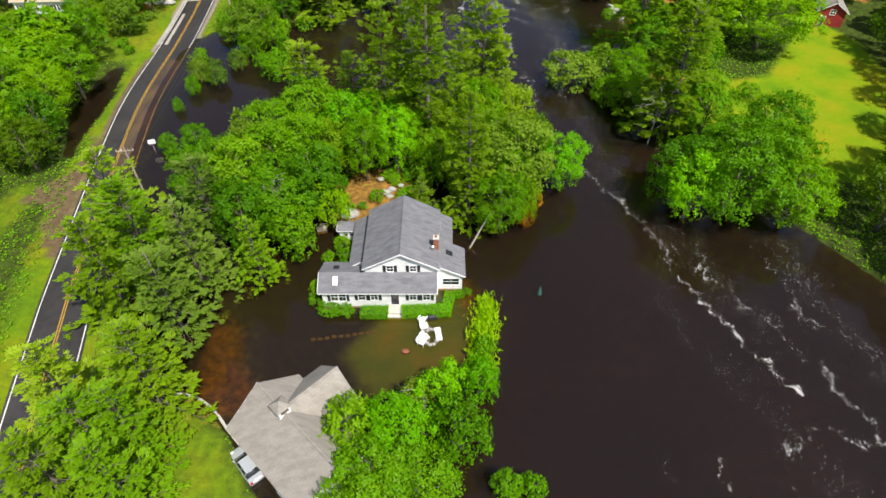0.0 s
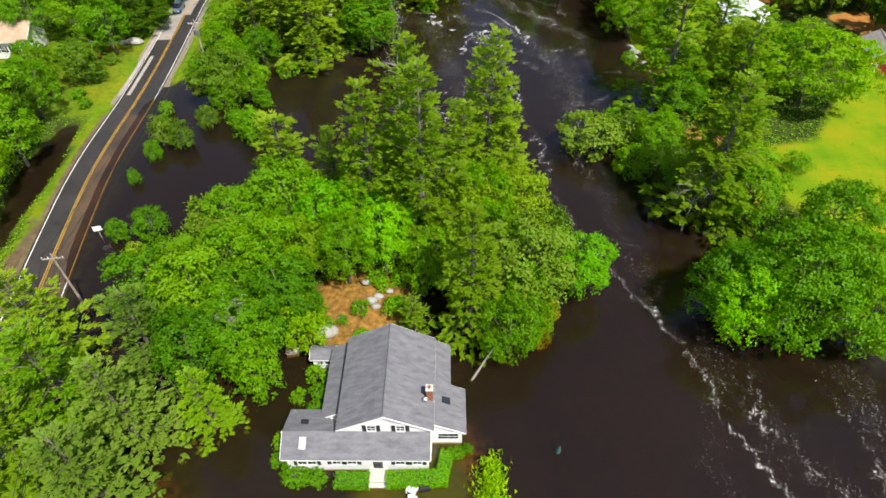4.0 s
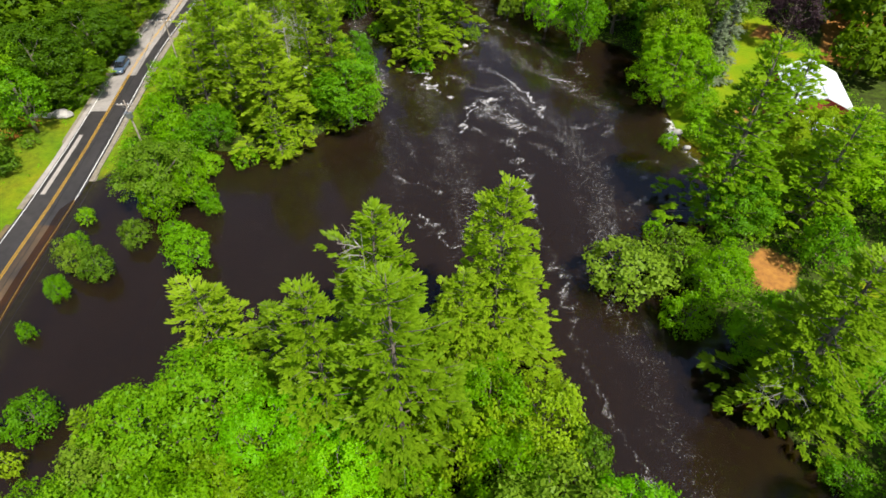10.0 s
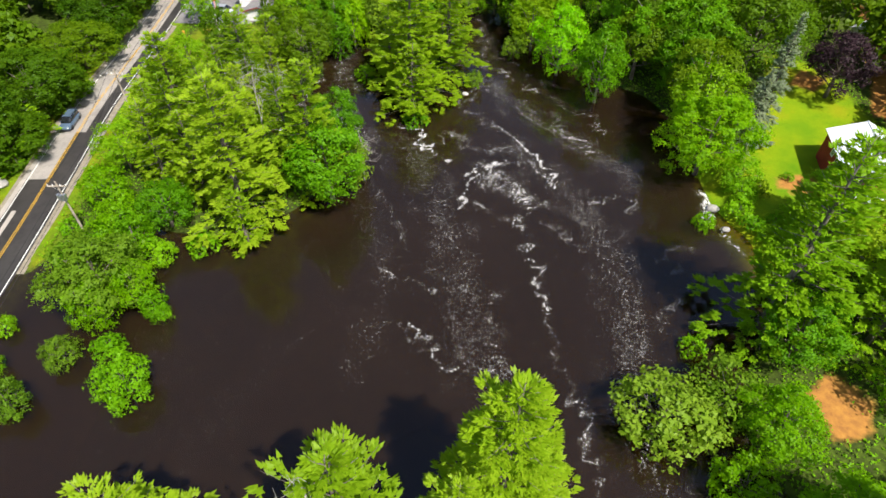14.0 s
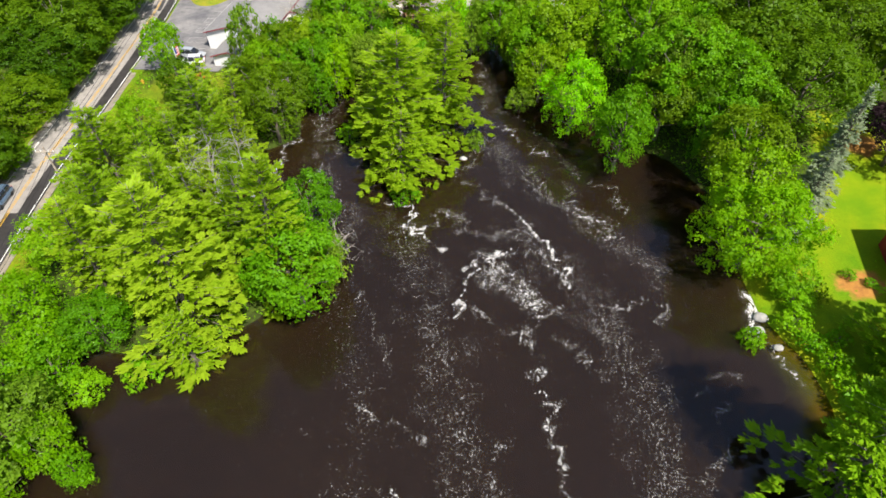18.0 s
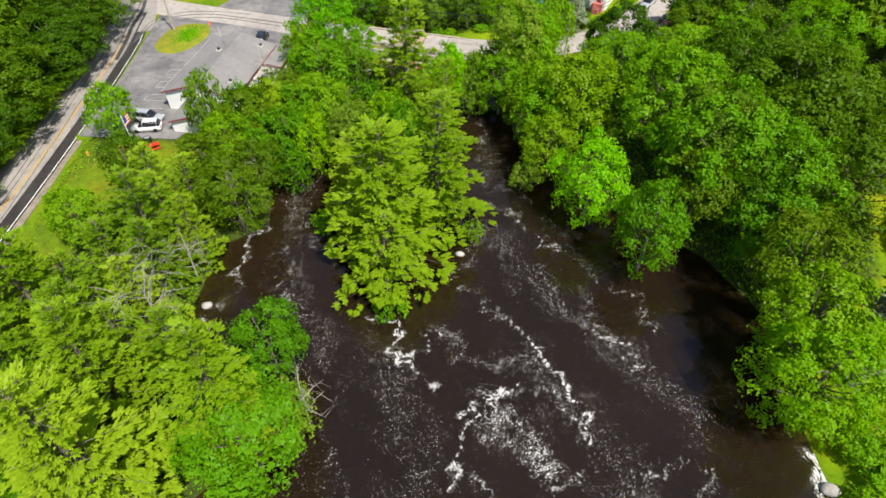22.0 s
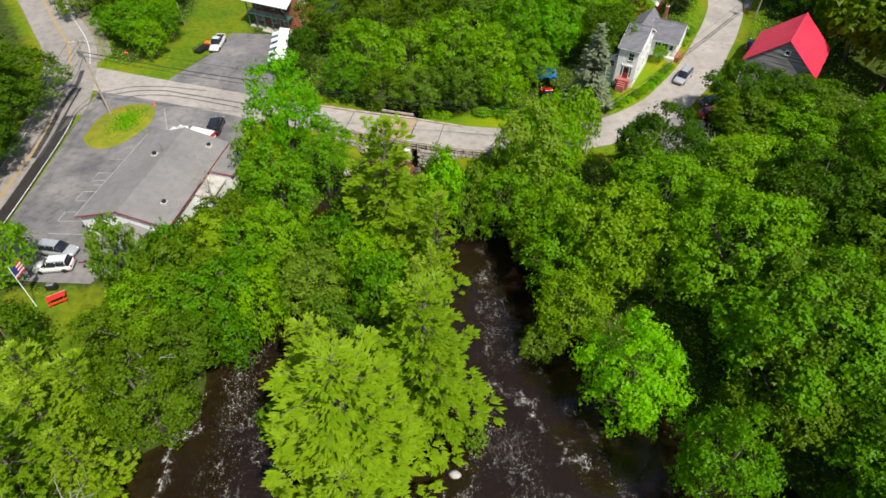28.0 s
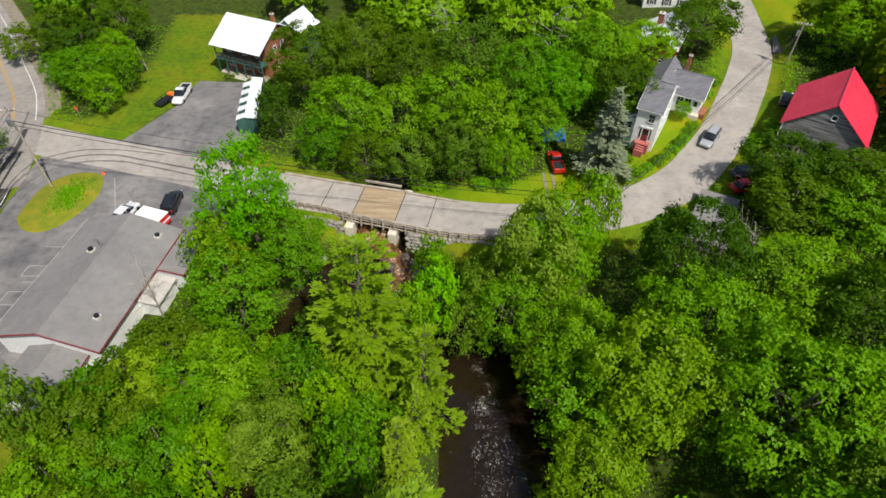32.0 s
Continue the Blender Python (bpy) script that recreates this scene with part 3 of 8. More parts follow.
t.links.new(v, b.inputs["Alpha"])
STREAKS = []


def foam_streak(pts, width, dense):
    """A line along which the current carries foam; dense 0 to 1.3."""
    STREAKS.append((spline(pts, 5), width, dense))


def lay_foam(x0, x1, y0, y1, step, base):
    """The foam sheet over a stretch of river, with its density kept at every corner."""
    fx, fy = np.arange(x0, x1, step), np.arange(y0, y1, step)
    X, Y = np.meshgrid(fx, fy)
    shore = np.maximum(np.minimum(sdf(X, Y, RIVER), 0), -6) / -6
    D = base * smooth(0.15, 0.8, shore) * smooth(90, 120, Y - 0.6 * X)
    WX = X + 0.5 * np.sin(Y * 1.1 + 1.3 * np.sin(X * 0.6)) + 0.35 * np.sin(X * 2.1 - Y * 2.7) + 0.5 * np.sin(0.37 * Y + X)
    WY = Y + 0.5 * np.sin(X * 0.9 + 1.1 * np.sin(Y * 0.5)) + 0.35 * np.sin(X * 2.9 + Y * 1.7)
    for line, w, k in STREAKS:
        pts = [tuple(q) for q in line]
        if max(q[1] for q in pts) < y0 - 8 or min(q[1] for q in pts) > y1 + 8:
            continue
        d = seg_dist(WX, WY, pts, False)[0]
        wob = 1 + 0.5 * np.sin(X * 0.9 + Y * 0.5) * np.sin(Y * 0.7 - X * 0.3)
        if w < 4:
            D = np.maximum(D, k * 0.92 * np.exp(-(d / (0.30 * w * wob)) ** 2) + 0.52 * k * np.exp(-(d / (1.2 * w * wob)) ** 2))
        else:
            D = np.maximum(D, k * 1.9 * np.exp(-(d / (w * 0.7 * wob)) ** 2))
    n = len(fx)
    ids = np.arange(X.size).reshape(X.shape)
    q = np.stack([ids[:-1, :-1], ids[:-1, 1:], ids[1:, 1:], ids[1:, :-1]], -1).reshape(-1, 4)
    q = q[D.reshape(-1)[q].max(1) > 0.10]
    me = bpy.data.meshes.new("foam")
    me.from_pydata(np.stack([X, Y, np.full(X.shape, 0.02)], -1).reshape(-1, 3).tolist(), [], q.tolist())
    me.attributes.new("dense", "FLOAT", "POINT").data.foreach_set("value", D.astype(np.float32).reshape(-1))
    me.materials.append(FOAM)
    return tagged(new("foam", me), "white foam streaks drifting on brown flood water", "foam", kind="stuff")


def strip(name, line, off0, off1, z_of, material, lift=0.0, th=0.12):
    """A road-like strip between two offsets from a centre line."""
    g = Geo()
    pts = [Vector(q) for q in line]
    rows = []
    for i, p in enumerate(pts):
        d = (pts[min(i + 1, len(pts) - 1)] - pts[max(i - 1, 0)]).normalized()
        s = Vector((d.y, -d.x))
        a, b2 = p + s * off0, p + s * off1
        rows.append([(a.x, a.y, z_of(p, off0) + lift), (b2.x, b2.y, z_of(p, off1) + lift), (b2.x, b2.y, z_of(p, off1) + lift - th), (a.x, a.y, z_of(p, off0) + lift - th)])
    n = len(rows)
    g.add([q for r in rows for q in r], [(4 * i + k, 4 * i + 4 + k, 4 * i + 4 + (k + 1) % 4, 4 * i + (k + 1) % 4) for i in range(n - 1) for k in range(4)] +
          [(0, 1, 2, 3), (4 * n - 1, 4 * n - 2, 4 * n - 3, 4 * n - 4)])
    return part(name, g, material)


def hw_z(p, off):
    return float(table(HIGHWAY_Z, p.y)) - 0.035 * off * float(smooth(60, 75, p.y) - smooth(118, 135, p.y))


def st_z(p, off):
    return float(table(STREET_Z, p.x))


def sub(line, y0, y1):
    return [q for q in line if y0 <= q[1] <= y1]


tagged(strip("road", HW, -3.4, 3.4, hw_z, ASPHALT_NEW), "dark two-lane asphalt highway, partly under flood water", "road", kind="structure")
tagged(strip("road_lane", sub(HW, 150, 380), -0.25, 1.3, hw_z, ASPHALT_MID, 0.007), "paler worn asphalt beside the dark strip of the highway", "road", kind="structure")
tagged(strip("road_lane", sub(HW, 137, 380), -3.9, -0.25, hw_z, ASPHALT_MID, 0.008), "paler worn asphalt lane of the highway", "road", kind="structure")
tagged(strip("road_marking", HW, -3.12, -3.0, hw_z, PAINT_WHITE, 0.012, 0.01), "white edge line painted on the highway", "road marking", kind="structure")
tagged(strip("road_marking", HW, 3.0, 3.12, hw_z, PAINT_WHITE, 0.012, 0.01), "white edge line painted on the highway", "road marking", kind="structure")
for a in (-0.2, 0.08):
    tagged(strip("road_marking", HW, a, a + 0.11, hw_z, PAINT_YELLOW, 0.016, 0.01), "yellow centre line painted on the highway", "road marking", kind="structure")
tagged(strip("verge", sub(HW, 114, 380), -4.6, -3.4, hw_z, SHOULDER, -0.01), "gravel shoulder beside the highway", "verge", kind="structure")
MUD = worn("muddy_verge", (0.085, 0.062, 0.030), (0.17, 0.125, 0.06), 0.5, 0.7, 8, 0.4, 0.04)
tagged(strip("verge", sub(HW, 58, 84), -5.6, -3.4, hw_z, MUD, 0.02), "wet brown mud verge beside the highway", "verge", kind="structure")
tagged(strip("verge", sub(HW, 83.5, 112), -4.1, -3.4, hw_z, MUD, 0.02), "narrow muddy edge beside the highway", "verge", kind="structure")
SILT = worn("silt_on_asphalt", (0.035, 0.028, 0.023), (0.115, 0.072, 0.036), 0.35, 0.6, 6, 0.2, 0.01, (1.0, 0.4, 1))
tagged(strip("road_surface", sub(HW, 62, 114), 0.35, 3.4, hw_z, SILT, 0.005), "brown silt over the flooded lane of the highway", "road", kind="structure")
tagged(strip("road_lane", sub(HW, 118, 140), -4.0, -3.25, hw_z, ASPHALT_OLD, 0.006), "strip of pale sand washed onto the highway edge", "road", kind="structure")
tagged(strip("road_patch", sub(HW, 115, 133), -2.4, -1.75, hw_z, ASPHALT_OLD, 0.02), "long pale worn patch in the highway lane", "road", kind="structure")
tagged(strip("verge", sub(HW, 120, 190), 3.4, 4.4, hw_z, SHOULDER, -0.01), "gravel shoulder beside the highway", "verge", kind="structure")
tagged(strip("street", ST, -3.4, 3.4, st_z, ASPHALT_OLD, 0.0, 0.25), "pale worn asphalt side street crossing a small bridge", "road", kind="structure")


def patch(name, poly, z, material, label, category, th=0.2):
    if sum(a[0] * b2[1] - b2[0] * a[1] for a, b2 in zip(poly, poly[1:] + poly[:1])) < 0:
        poly = poly[::-1]
    return tagged(part(name, Geo().prism(poly, z - th, z), material), label, category, kind="structure")


patch("parking_lot", MAIN_LOT, 2.515, ASPHALT_LOT, "grey asphalt parking lot round the shop", "parking lot")
patch("parking_lot", INN_LOT, 2.51, ASPHALT_LOT, "dark asphalt parking lot in front of the inn", "parking lot")

patch("driveway", [(63.0, 260.2), (70.9, 261.6), (80, 260.8), (82, 265.4), (73.3, 266.8), (65.4, 266.6)], 5.46, ASPHALT_LOT, "dark asphalt driveway off the village street", "driveway", 0.4)

# ---- trees ----


def leaf_mesh(name, c, ax, up, length, width, material):
    """Many small leaf sprays as one mesh. c, ax, up: arrays of places, directions and faces."""
    side = np.cross(ax, up)
    side /= np.linalg.norm(side, axis=1, keepdims=True) + 1e-9
    L, W = length[:, None], width[:, None]
    v = np.stack([c + ax * L * 0.55, c - ax * L * 0.45 + side * W * 0.6, c - ax * L * 0.3 - side * W * 0.6], 1).reshape(-1, 3)
    n = len(c)
    me = bpy.data.meshes.new(name)
    me.vertices.add(3 * n)
    me.vertices.foreach_set("co", v.astype(np.float32).ravel())
    me.loops.add(3 * n)
    me.loops.foreach_set("vertex_index", np.arange(3 * n, dtype=np.int32))
    me.polygons.add(n)
    me.polygons.foreach_set("loop_start", np.arange(0, 3 * n, 3, dtype=np.int32))
    me.polygons.foreach_set("loop_total", np.full(n, 3, dtype=np.int32))
    me.materials.append(material)
    me.update(calc_edges=True)
    me.validate()
    return me


def unit(a):
    return a / (np.linalg.norm(a, axis=1, keepdims=True) + 1e-9)


def broadleaf(H, R, count, seed, leaf=0.5, base=0.10):
    """Arrays of a round uneven crown built of domed boughs with gaps, and a mesh of trunk and limbs."""
    rng = np.random.default_rng(seed)
    rl = min(max(0.30 * R, 0.5), 1.6)
    cz, vz = H * (0.55 + base * 0.2), H * (0.45 - base * 0.15) - 0.35 * rl
    nb = int(3.4 * (R / rl) ** 2 * math.sqrt(max(vz / R, 0.8)))
    i = np.arange(nb)
    e = np.clip(1 - (i + 0.5) / nb * 1.82 + rng.normal(size=nb) * 0.05, -0.9, 0.995)
    a = i * 2.39996 + rng.normal(size=nb) * 0.25
    lump = 0.90 + 0.10 * np.sin(2 * a + seed) + 0.08 * np.sin(3 * a + 5 * e + 2 * seed)
    k = lump * rng.uniform(0.78, 1.10, nb)
    h = np.sqrt(1 - e * e)
    rb = rl * rng.uniform(0.68, 1.25, nb)
    B = np.stack([(R - 0.55 * rl) * k * h * np.cos(a), (R - 0.55 * rl) * k * h * np.sin(a), cz + vz * e * (0.35 + 0.65 * k)], -1)
    n = unit(np.stack([h * np.cos(a), h * np.sin(a), 0.55 + 0.9 * np.maximum(e, 0)], -1))
    # sprays of leaves on the upper face of every bough
    q = np.repeat(np.arange(nb), 11)
    d = unit(rng.normal(size=(len(q), 3)) + 1.05 * n[q])
    flat = d - n[q] * ((d * n[q]).sum(1) * 0.38)[:, None]
    S0 = B[q] + flat * (rb[q] * rng.uniform(0.72, 1.12, len(q)))[:, None]
    w = rb[q] ** 2 * np.where(e[q] < -0.15, 0.5, 1.0)
    j = rng.choice(len(q), size=count, p=w / w.sum())
    P = S0[j] + rng.normal(size=(count, 3)) * (0.17 * rb[q[j]] + 0.05)[:, None] * np.array([1, 1, 0.6])
    up = unit(d[j] * 1.0 + np.array([0, 0, 0.28]) + rng.normal(size=P.shape) * 0.42)
    inner = rng.uniform(size=count) < 0.08
    P[inner] = unit(rng.normal(size=(int(inner.sum()), 3))) * rng.uniform(0.3, 0.75, (int(inner.sum()), 1)) * np.array([R, R, vz]) + np.array([0, 0, cz])
    ax = unit(np.cross(up, rng.normal(size=P.shape)))
    s = leaf * rng.uniform(0.6, 1.35, count)
    # trunk and limbs
    g = Geo()
    lean = rng.uniform(-0.06, 0.06, 2) * H
    tr = [(lean[0] * u * u, lean[1] * u * u, H * u) for u in (-0.04, 0.15, 0.35, 0.6, 0.85)]
    r0 = 0.022 * H + 0.03
    g.tube(tr, [r0 * 1.25, r0, r0 * 0.8, r0 * 0.5, r0 * 0.12], 7)
    limb = Geo()
    for c in B[::max(1, nb // 14)]:
        z0 = min(c[2] * rng.uniform(0.45, 0.7), H * 0.7)
        u = z0 / H
        o = np.array([lean[0] * u * u, lean[1] * u * u, z0])
        mid = o * 0.5 + c * 0.5 + np.array([0, 0, -0.06 * H * rng.uniform()])
        limb.tube([o, mid, c], [r0 * 0.42, r0 * 0.26, r0 * 0.08], 4)
        f = c + unit(rng.normal(size=(1, 3)) + [[0, 0, 0.5]])[0] * rl * 0.8
        limb.tube([mid * 0.4 + c * 0.6, f], [r0 * 0.14, r0 * 0.04], 4)
    return (P, ax, up, s, s * 0.72), g, limb


def pine(H, R, seed, base=0.10, droop=0.0, tuft=0.80, power=0.46, layers=1.7, dense=16.0):
    """Arrays of a layered conifer crown with plume-like branches, and its trunk and limbs."""
    rng = np.random.default_rng(seed)
    C, A, U, S = [], [], [], []
    limb = Geo()
    z, lean = H * base, rng.uniform(-0.03, 0.03, 2) * H
    while z < H * 0.985:
        u = z / H
        L0 = R * max(0.06, ((1 - u) / (1 - base)) ** power) * (0.82 + 0.18 * math.sin(z * 2.1 + seed))
        n = max(5, int(6 + 2.5 * rng.uniform()))
        a0 = rng.uniform(0, math.tau)
        for j in range(n):
            if rng.uniform() < 0.10:
                continue
            a = a0 + j * math.tau / n + rng.normal() * 0.22
            L = L0 * rng.uniform(0.62, 1.12)
            dr = np.array([math.cos(a), math.sin(a), 0])
            sd = np.array([-dr[1], dr[0], 0])
            rise = 0.10 + 0.55 * u * u - droop
            o = np.array([lean[0] * u * u, lean[1] * u * u, z + rng.normal() * 0.2])
            limb.tube([o, o + dr * L * 0.55 + [0, 0, rise * L * 0.4], o + dr * L * 0.95 + [0, 0, rise * L]], [0.012 * H * (1.05 - u) * 0.5 + 0.015, 0.02, 0.008], 4)
            m = int(max(6, dense * L * (0.8 + 0.35 * L / R)))
            # needles gathered in tufts along the plume
            mt = max(3, int(3.4 * L))
            s = np.sqrt(rng.uniform(0.05, 1.0, mt))
            wd = 0.34 * L * np.sin(math.pi * np.clip(s * 0.80 + 0.06, 0, 1)) ** 0.9 + 0.10
            t = rng.uniform(-1, 1, mt)
            zz = rise * L * s ** 1.6 + 0.05 * L - 0.20 * L * t * t - 0.14 * L * s ** 4 + rng.normal(size=mt) * 0.08
            T = o + dr * (L * s)[:, None] + sd * (wd * t)[:, None] + np.array([0, 0, 1]) * zz[:, None]
            k = rng.integers(0, mt, m)
            off = rng.normal(size=(m, 3)) * np.array([1, 1, 0.45])
            C.append(T[k] + off * tuft * 0.36)
            A.append(unit(dr * 0.8 + sd * (t[k] * 0.8)[:, None] + unit(off) * 0.55 + np.array([0, 0, 0.12 + 0.4 * u * u - droop])))
            U.append(unit(np.array([0, 0, 1.0]) + off * 0.16 + rng.normal(size=(m, 3)) * 0.22))
            S.append(tuft * rng.uniform(0.65, 1.3, m) * (0.75 + 0.25 * (1 - u)))
        z += layers * (0.75 + 0.5 * rng.uniform()) * (1.0 - 0.35 * u)
    C, A, U, S = np.concatenate(C), np.concatenate(A), np.concatenate(U), np.concatenate(S)
    g = Geo()
    r0 = 0.013 * H + 0.04
    us = (-0.04, 0.2, 0.5, 0.8, 1.0)
    g.tube([(lean[0] * u * u, lean[1] * u * u, H * u) for u in us], [r0 * 1.3, r0, r0 * 0.7, r0 * 0.35, 0.015], 7)
    return (C, A, U, S, S * 0.50), g, limb


PROTO = {}


def prototype(key, kind, H, R, parts):
    """Keep a crown's meshes (one per foliage colour) and its wood."""
    (c, ax, up, ln, wd), trunk, limb = parts
    PROTO[key] = dict(H=H, R=R, arrays=(c, ax, up, ln, wd), wood=trunk.mesh("trunk", BARK, True), limb=limb.mesh("branchwork", BARK, True), crowns={})


for i in range(4):
    prototype(("d", "L", i), "d", 16, 8.5, broadleaf(16, 8.5, 16000, 10 + i, 0.35))
    prototype(("d", "M", i), "d", 12, 5.2, broadleaf(12, 5.2, 7600, 20 + i, 0.31))
    prototype(("d", "S", i), "d", 5, 3.0, broadleaf(5, 3.0, 2600, 30 + i, 0.27, 0.02))
    prototype(("p", "L", i), "p", 21, 7.0, pine(21, 7.0, 40 + i, 0.08, 0.0, 0.48, 0.50, 1.70, 48.0))
    prototype(("p", "M", i), "p", 14, 5.4, pine(14, 5.4, 50 + i, 0.06, 0.0, 0.42, 0.50, 1.55, 42.0))
for i in range(2):
    prototype(("p", "S", i), "p", 7, 3.0, pine(7, 3.0, 60 + i, 0.04, 0.0, 0.5, 0.65, 0.9, 14.0))
    prototype(("u", "M", i), "u", 13, 3.0, pine(13, 3.0, 70 + i, 0.02, 0.20, 0.46, 0.78, 0.62, 22.0))
    prototype(("d", "T", i), "d", 2, 1.6, broadleaf(2, 1.6, 420, 80 + i, 0.30, -0.05))
    prototype(("f", "L", i), "d", 14, 7.0, broadleaf(14, 7.0, 1700, 90 + i, 0.95))

WORDS = {"d": ("broadleaf_tree", "green broadleaf tree with a dense uneven crown", "tree"), "p": ("pine_tree", "tall white pine with layered feathery boughs", "tree"),
         "q": ("pine_tree", "dark green white pine with layered boughs", "tree"), "l": ("broadleaf_tree", "light green broadleaf tree with a loose crown", "tree"), "k": ("broadleaf_tree", "deep green broadleaf tree with a full crown", "tree"),
         "b": ("broadleaf_tree", "bright lime-green broadleaf tree at the water", "tree"), "y": ("broadleaf_tree", "yellowish-green broadleaf tree, slightly faded", "tree"),
         "g": ("broadleaf_tree", "grey-green thin-leaved tree standing in flood water", "tree"), "w": ("willow_tree", "yellow-green willow with a broad hanging crown", "tree"),
         "u": ("spruce_tree", "blue-grey spruce with a narrow hanging crown", "tree"), "m": ("maple_tree", "dark purple-leaved maple on the lawn", "tree"),
         "r": ("pine_tree", "soft grey-green white pine with drooping boughs", "tree"),
         "o": ("shrub", "rusty orange-leaved shrub at the water's edge", "shrub"),
         "s": ("shrub", "green shrub standing in brown flood water", "shrub")}
count_tree = [0]


def plant(kind, x, y, H, R, z=None):
    """One tree at a plan place with its height and crown radius."""
    count_tree[0] += 1
    n = count_tree[0]
    form = "p" if kind in "pqr" else "u" if kind == "u" else "d"
    if form == "p":
        size, var = ("L", 4) if H > 16.5 else ("M", 4) if H > 9.5 else ("S", 2)
    elif form == "u":
        size, var = "M", 2
    else:
        size, var = ("L", 4) if R > 6.6 else ("M", 4) if R > 3.7 and H > 6 else ("S", 4) if H > 2.6 else ("T", 2)
    pr = PROTO[(form, size, n % var)]
    if kind not in pr["crowns"]:
        pr["crowns"][kind] = leaf_mesh("crown", *pr["arrays"], LEAF[kind])
    name, label, cat = WORDS[kind]
    z = max(gz(x, y), -1.2) if z is None else z
    k = R / pr["R"]
    top = H - z if z < 0 else H
    m = Matrix.LocRotScale((x, y, z), Euler((0, 0, (n * 2.399) % math.tau)), (k, k, top / pr["H"]))
    ob = thing(name, m, label, cat, "trees by the river" if cat == "tree" else "shrubs in the flood")
    part("trunk", pr["wood"], None, ob)
    tagged(part("branchwork", pr["limb"], None, ob), kind="stuff")
    part("crown", pr["crowns"][kind], None, ob)
    return ob


ROADSIDE_PINES = [
    ("p", -42.6, 59.0, 15, 6.8), ("r", -29.7, 56.7, 16, 6.1), ("q", -36.2, 51.5, 16, 7.8), ("p", -38.6, 46.4, 15, 6.9),
    ("r", -30, 49.6, 15, 5.5), ("r", -31.2, 43.5, 13, 6.6), ("d", -27.6, 64.9, 12, 4.9), ("d", -22.8, 68.9, 12, 5.4),
    ("d", -22, 59.6, 11, 4.6), ("d", -17, 63.1, 12, 4.3), ("d", -25.6, 56.3, 12, 4.2), ("d", -19.4, 56, 8, 3.2),
    ("q", -23.2, 51.2, 11, 3.7), ("l", -15.4, 61.4, 8, 3), ("p", -29.1, 32, 14, 6.6), ("p", -35.6, 29.6, 14, 6.2),
    ("q", -31.3, 25.7, 13, 6.4), ("q", -29.3, 27.4, 12, 4.7), ("p", -33.2, 22.2, 13, 6.4), ("q", -28.3, 22.2, 12, 5.1),
]
FLOODED_SHRUBS = [
    ("g", -39, 117.4, 9.4, 5.8), ("g", -46.2, 103.4, 4.4, 2.2), ("s", -46.4, 98.8, 3.2, 1.6), ("s", -47.2, 92.6, 2.2, 1.1), ("s", -40.4, 81.4, 4, 2.7),
    ("s", -44.7, 80, 3, 1.6), ("w", -41, 76.8, 2, 1.5),
]
EAST_BANK_A = [
    ("g", 23.9, 101.6, 6, 5.4), ("g", 30.8, 103.5, 6, 4.1), ("p", 37.5, 85, 22, 9), ("l", 62.8, 113, 14, 9.6),
    ("y", 54.1, 119.6, 13, 7.3), ("d", 33.8, 66.2, 12, 4.8), ("d", 47.3, 67.2, 12, 5.2), ("d", 50.1, 75.9, 12, 5.3),
    ("l", 34, 99.5, 8, 4), ("s", 54.7, 94.5, 3, 2.1), ("k", 60, 60, 11, 5.2), ("k", 66, 66, 13, 6), ("k", 63.5, 51, 11, 5.4), ("k", 63, 41, 11, 5), ("d", 40.4, 64.5, 14.5, 7.6),
    ("b", 34.5, 63.5, 11, 4.6), ("l", 48, 62.5, 10.5, 5.2), ("q", 52, 128, 17, 7.5), ("q", 39, 114.5, 27, 8.6),
    ("q", 50, 112, 19, 7.2), ("d", 58, 118, 13, 6.5), ("d", 40, 110, 9, 4.6), ("d", 42, 82, 10, 4.6),
]
EAST_BANK_B = [
    ("d", 45, 90, 8, 4), ("l", 36.5, 90, 9, 4.5), ("s", 40, 76, 3, 2.4), ("s", 37, 103, 3, 2.4),
    ("d", 49, 104, 8, 3.6), ("k", 88, 110, 12, 5.5), ("k", 87, 99, 13, 6), ("k", 82.5, 90, 12, 5),
    ("k", 77, 80, 12, 5), ("k", 71, 71, 11, 5), ("l", 30, 95, 5, 3),
]
PENINSULA_A = [
    ("p", -39.3, 150.2, 18, 7.3), ("p", -21.5, 143.5, 15, 5.4), ("p", -30.4, 152.8, 11.5, 4.6), ("p", -32.3, 162.7, 15, 6.9),
    ("p", -38.2, 137.5, 15, 5.8), ("d", -14.7, 136.8, 12, 6.2), ("g", -12.4, 139.8, 8, 3.4), ("p", -32.7, 136.3, 14, 6),
    ("p", -24.7, 127.7, 9, 4.7), ("d", -35.6, 130.2, 7, 4), ("l", -40.9, 128.5, 6, 3.9), ("p", -17, 138.5, 20.5, 6.6),
    ("d", -38, 125, 6, 3.3), ("g", -40.3, 118.7, 8.5, 3.2), ("l", -34.6, 116.6, 6.5, 2.8), ("l", -38.2, 113.7, 6.5, 2.6),
    ("s", -32.6, 115.4, 3.4, 1.8), ("g", -40.2, 108.5, 3.6, 2.1), ("s", -31.7, 104.8, 5, 3.3), ("s", -47.6, 106.8, 3, 1.4),
]
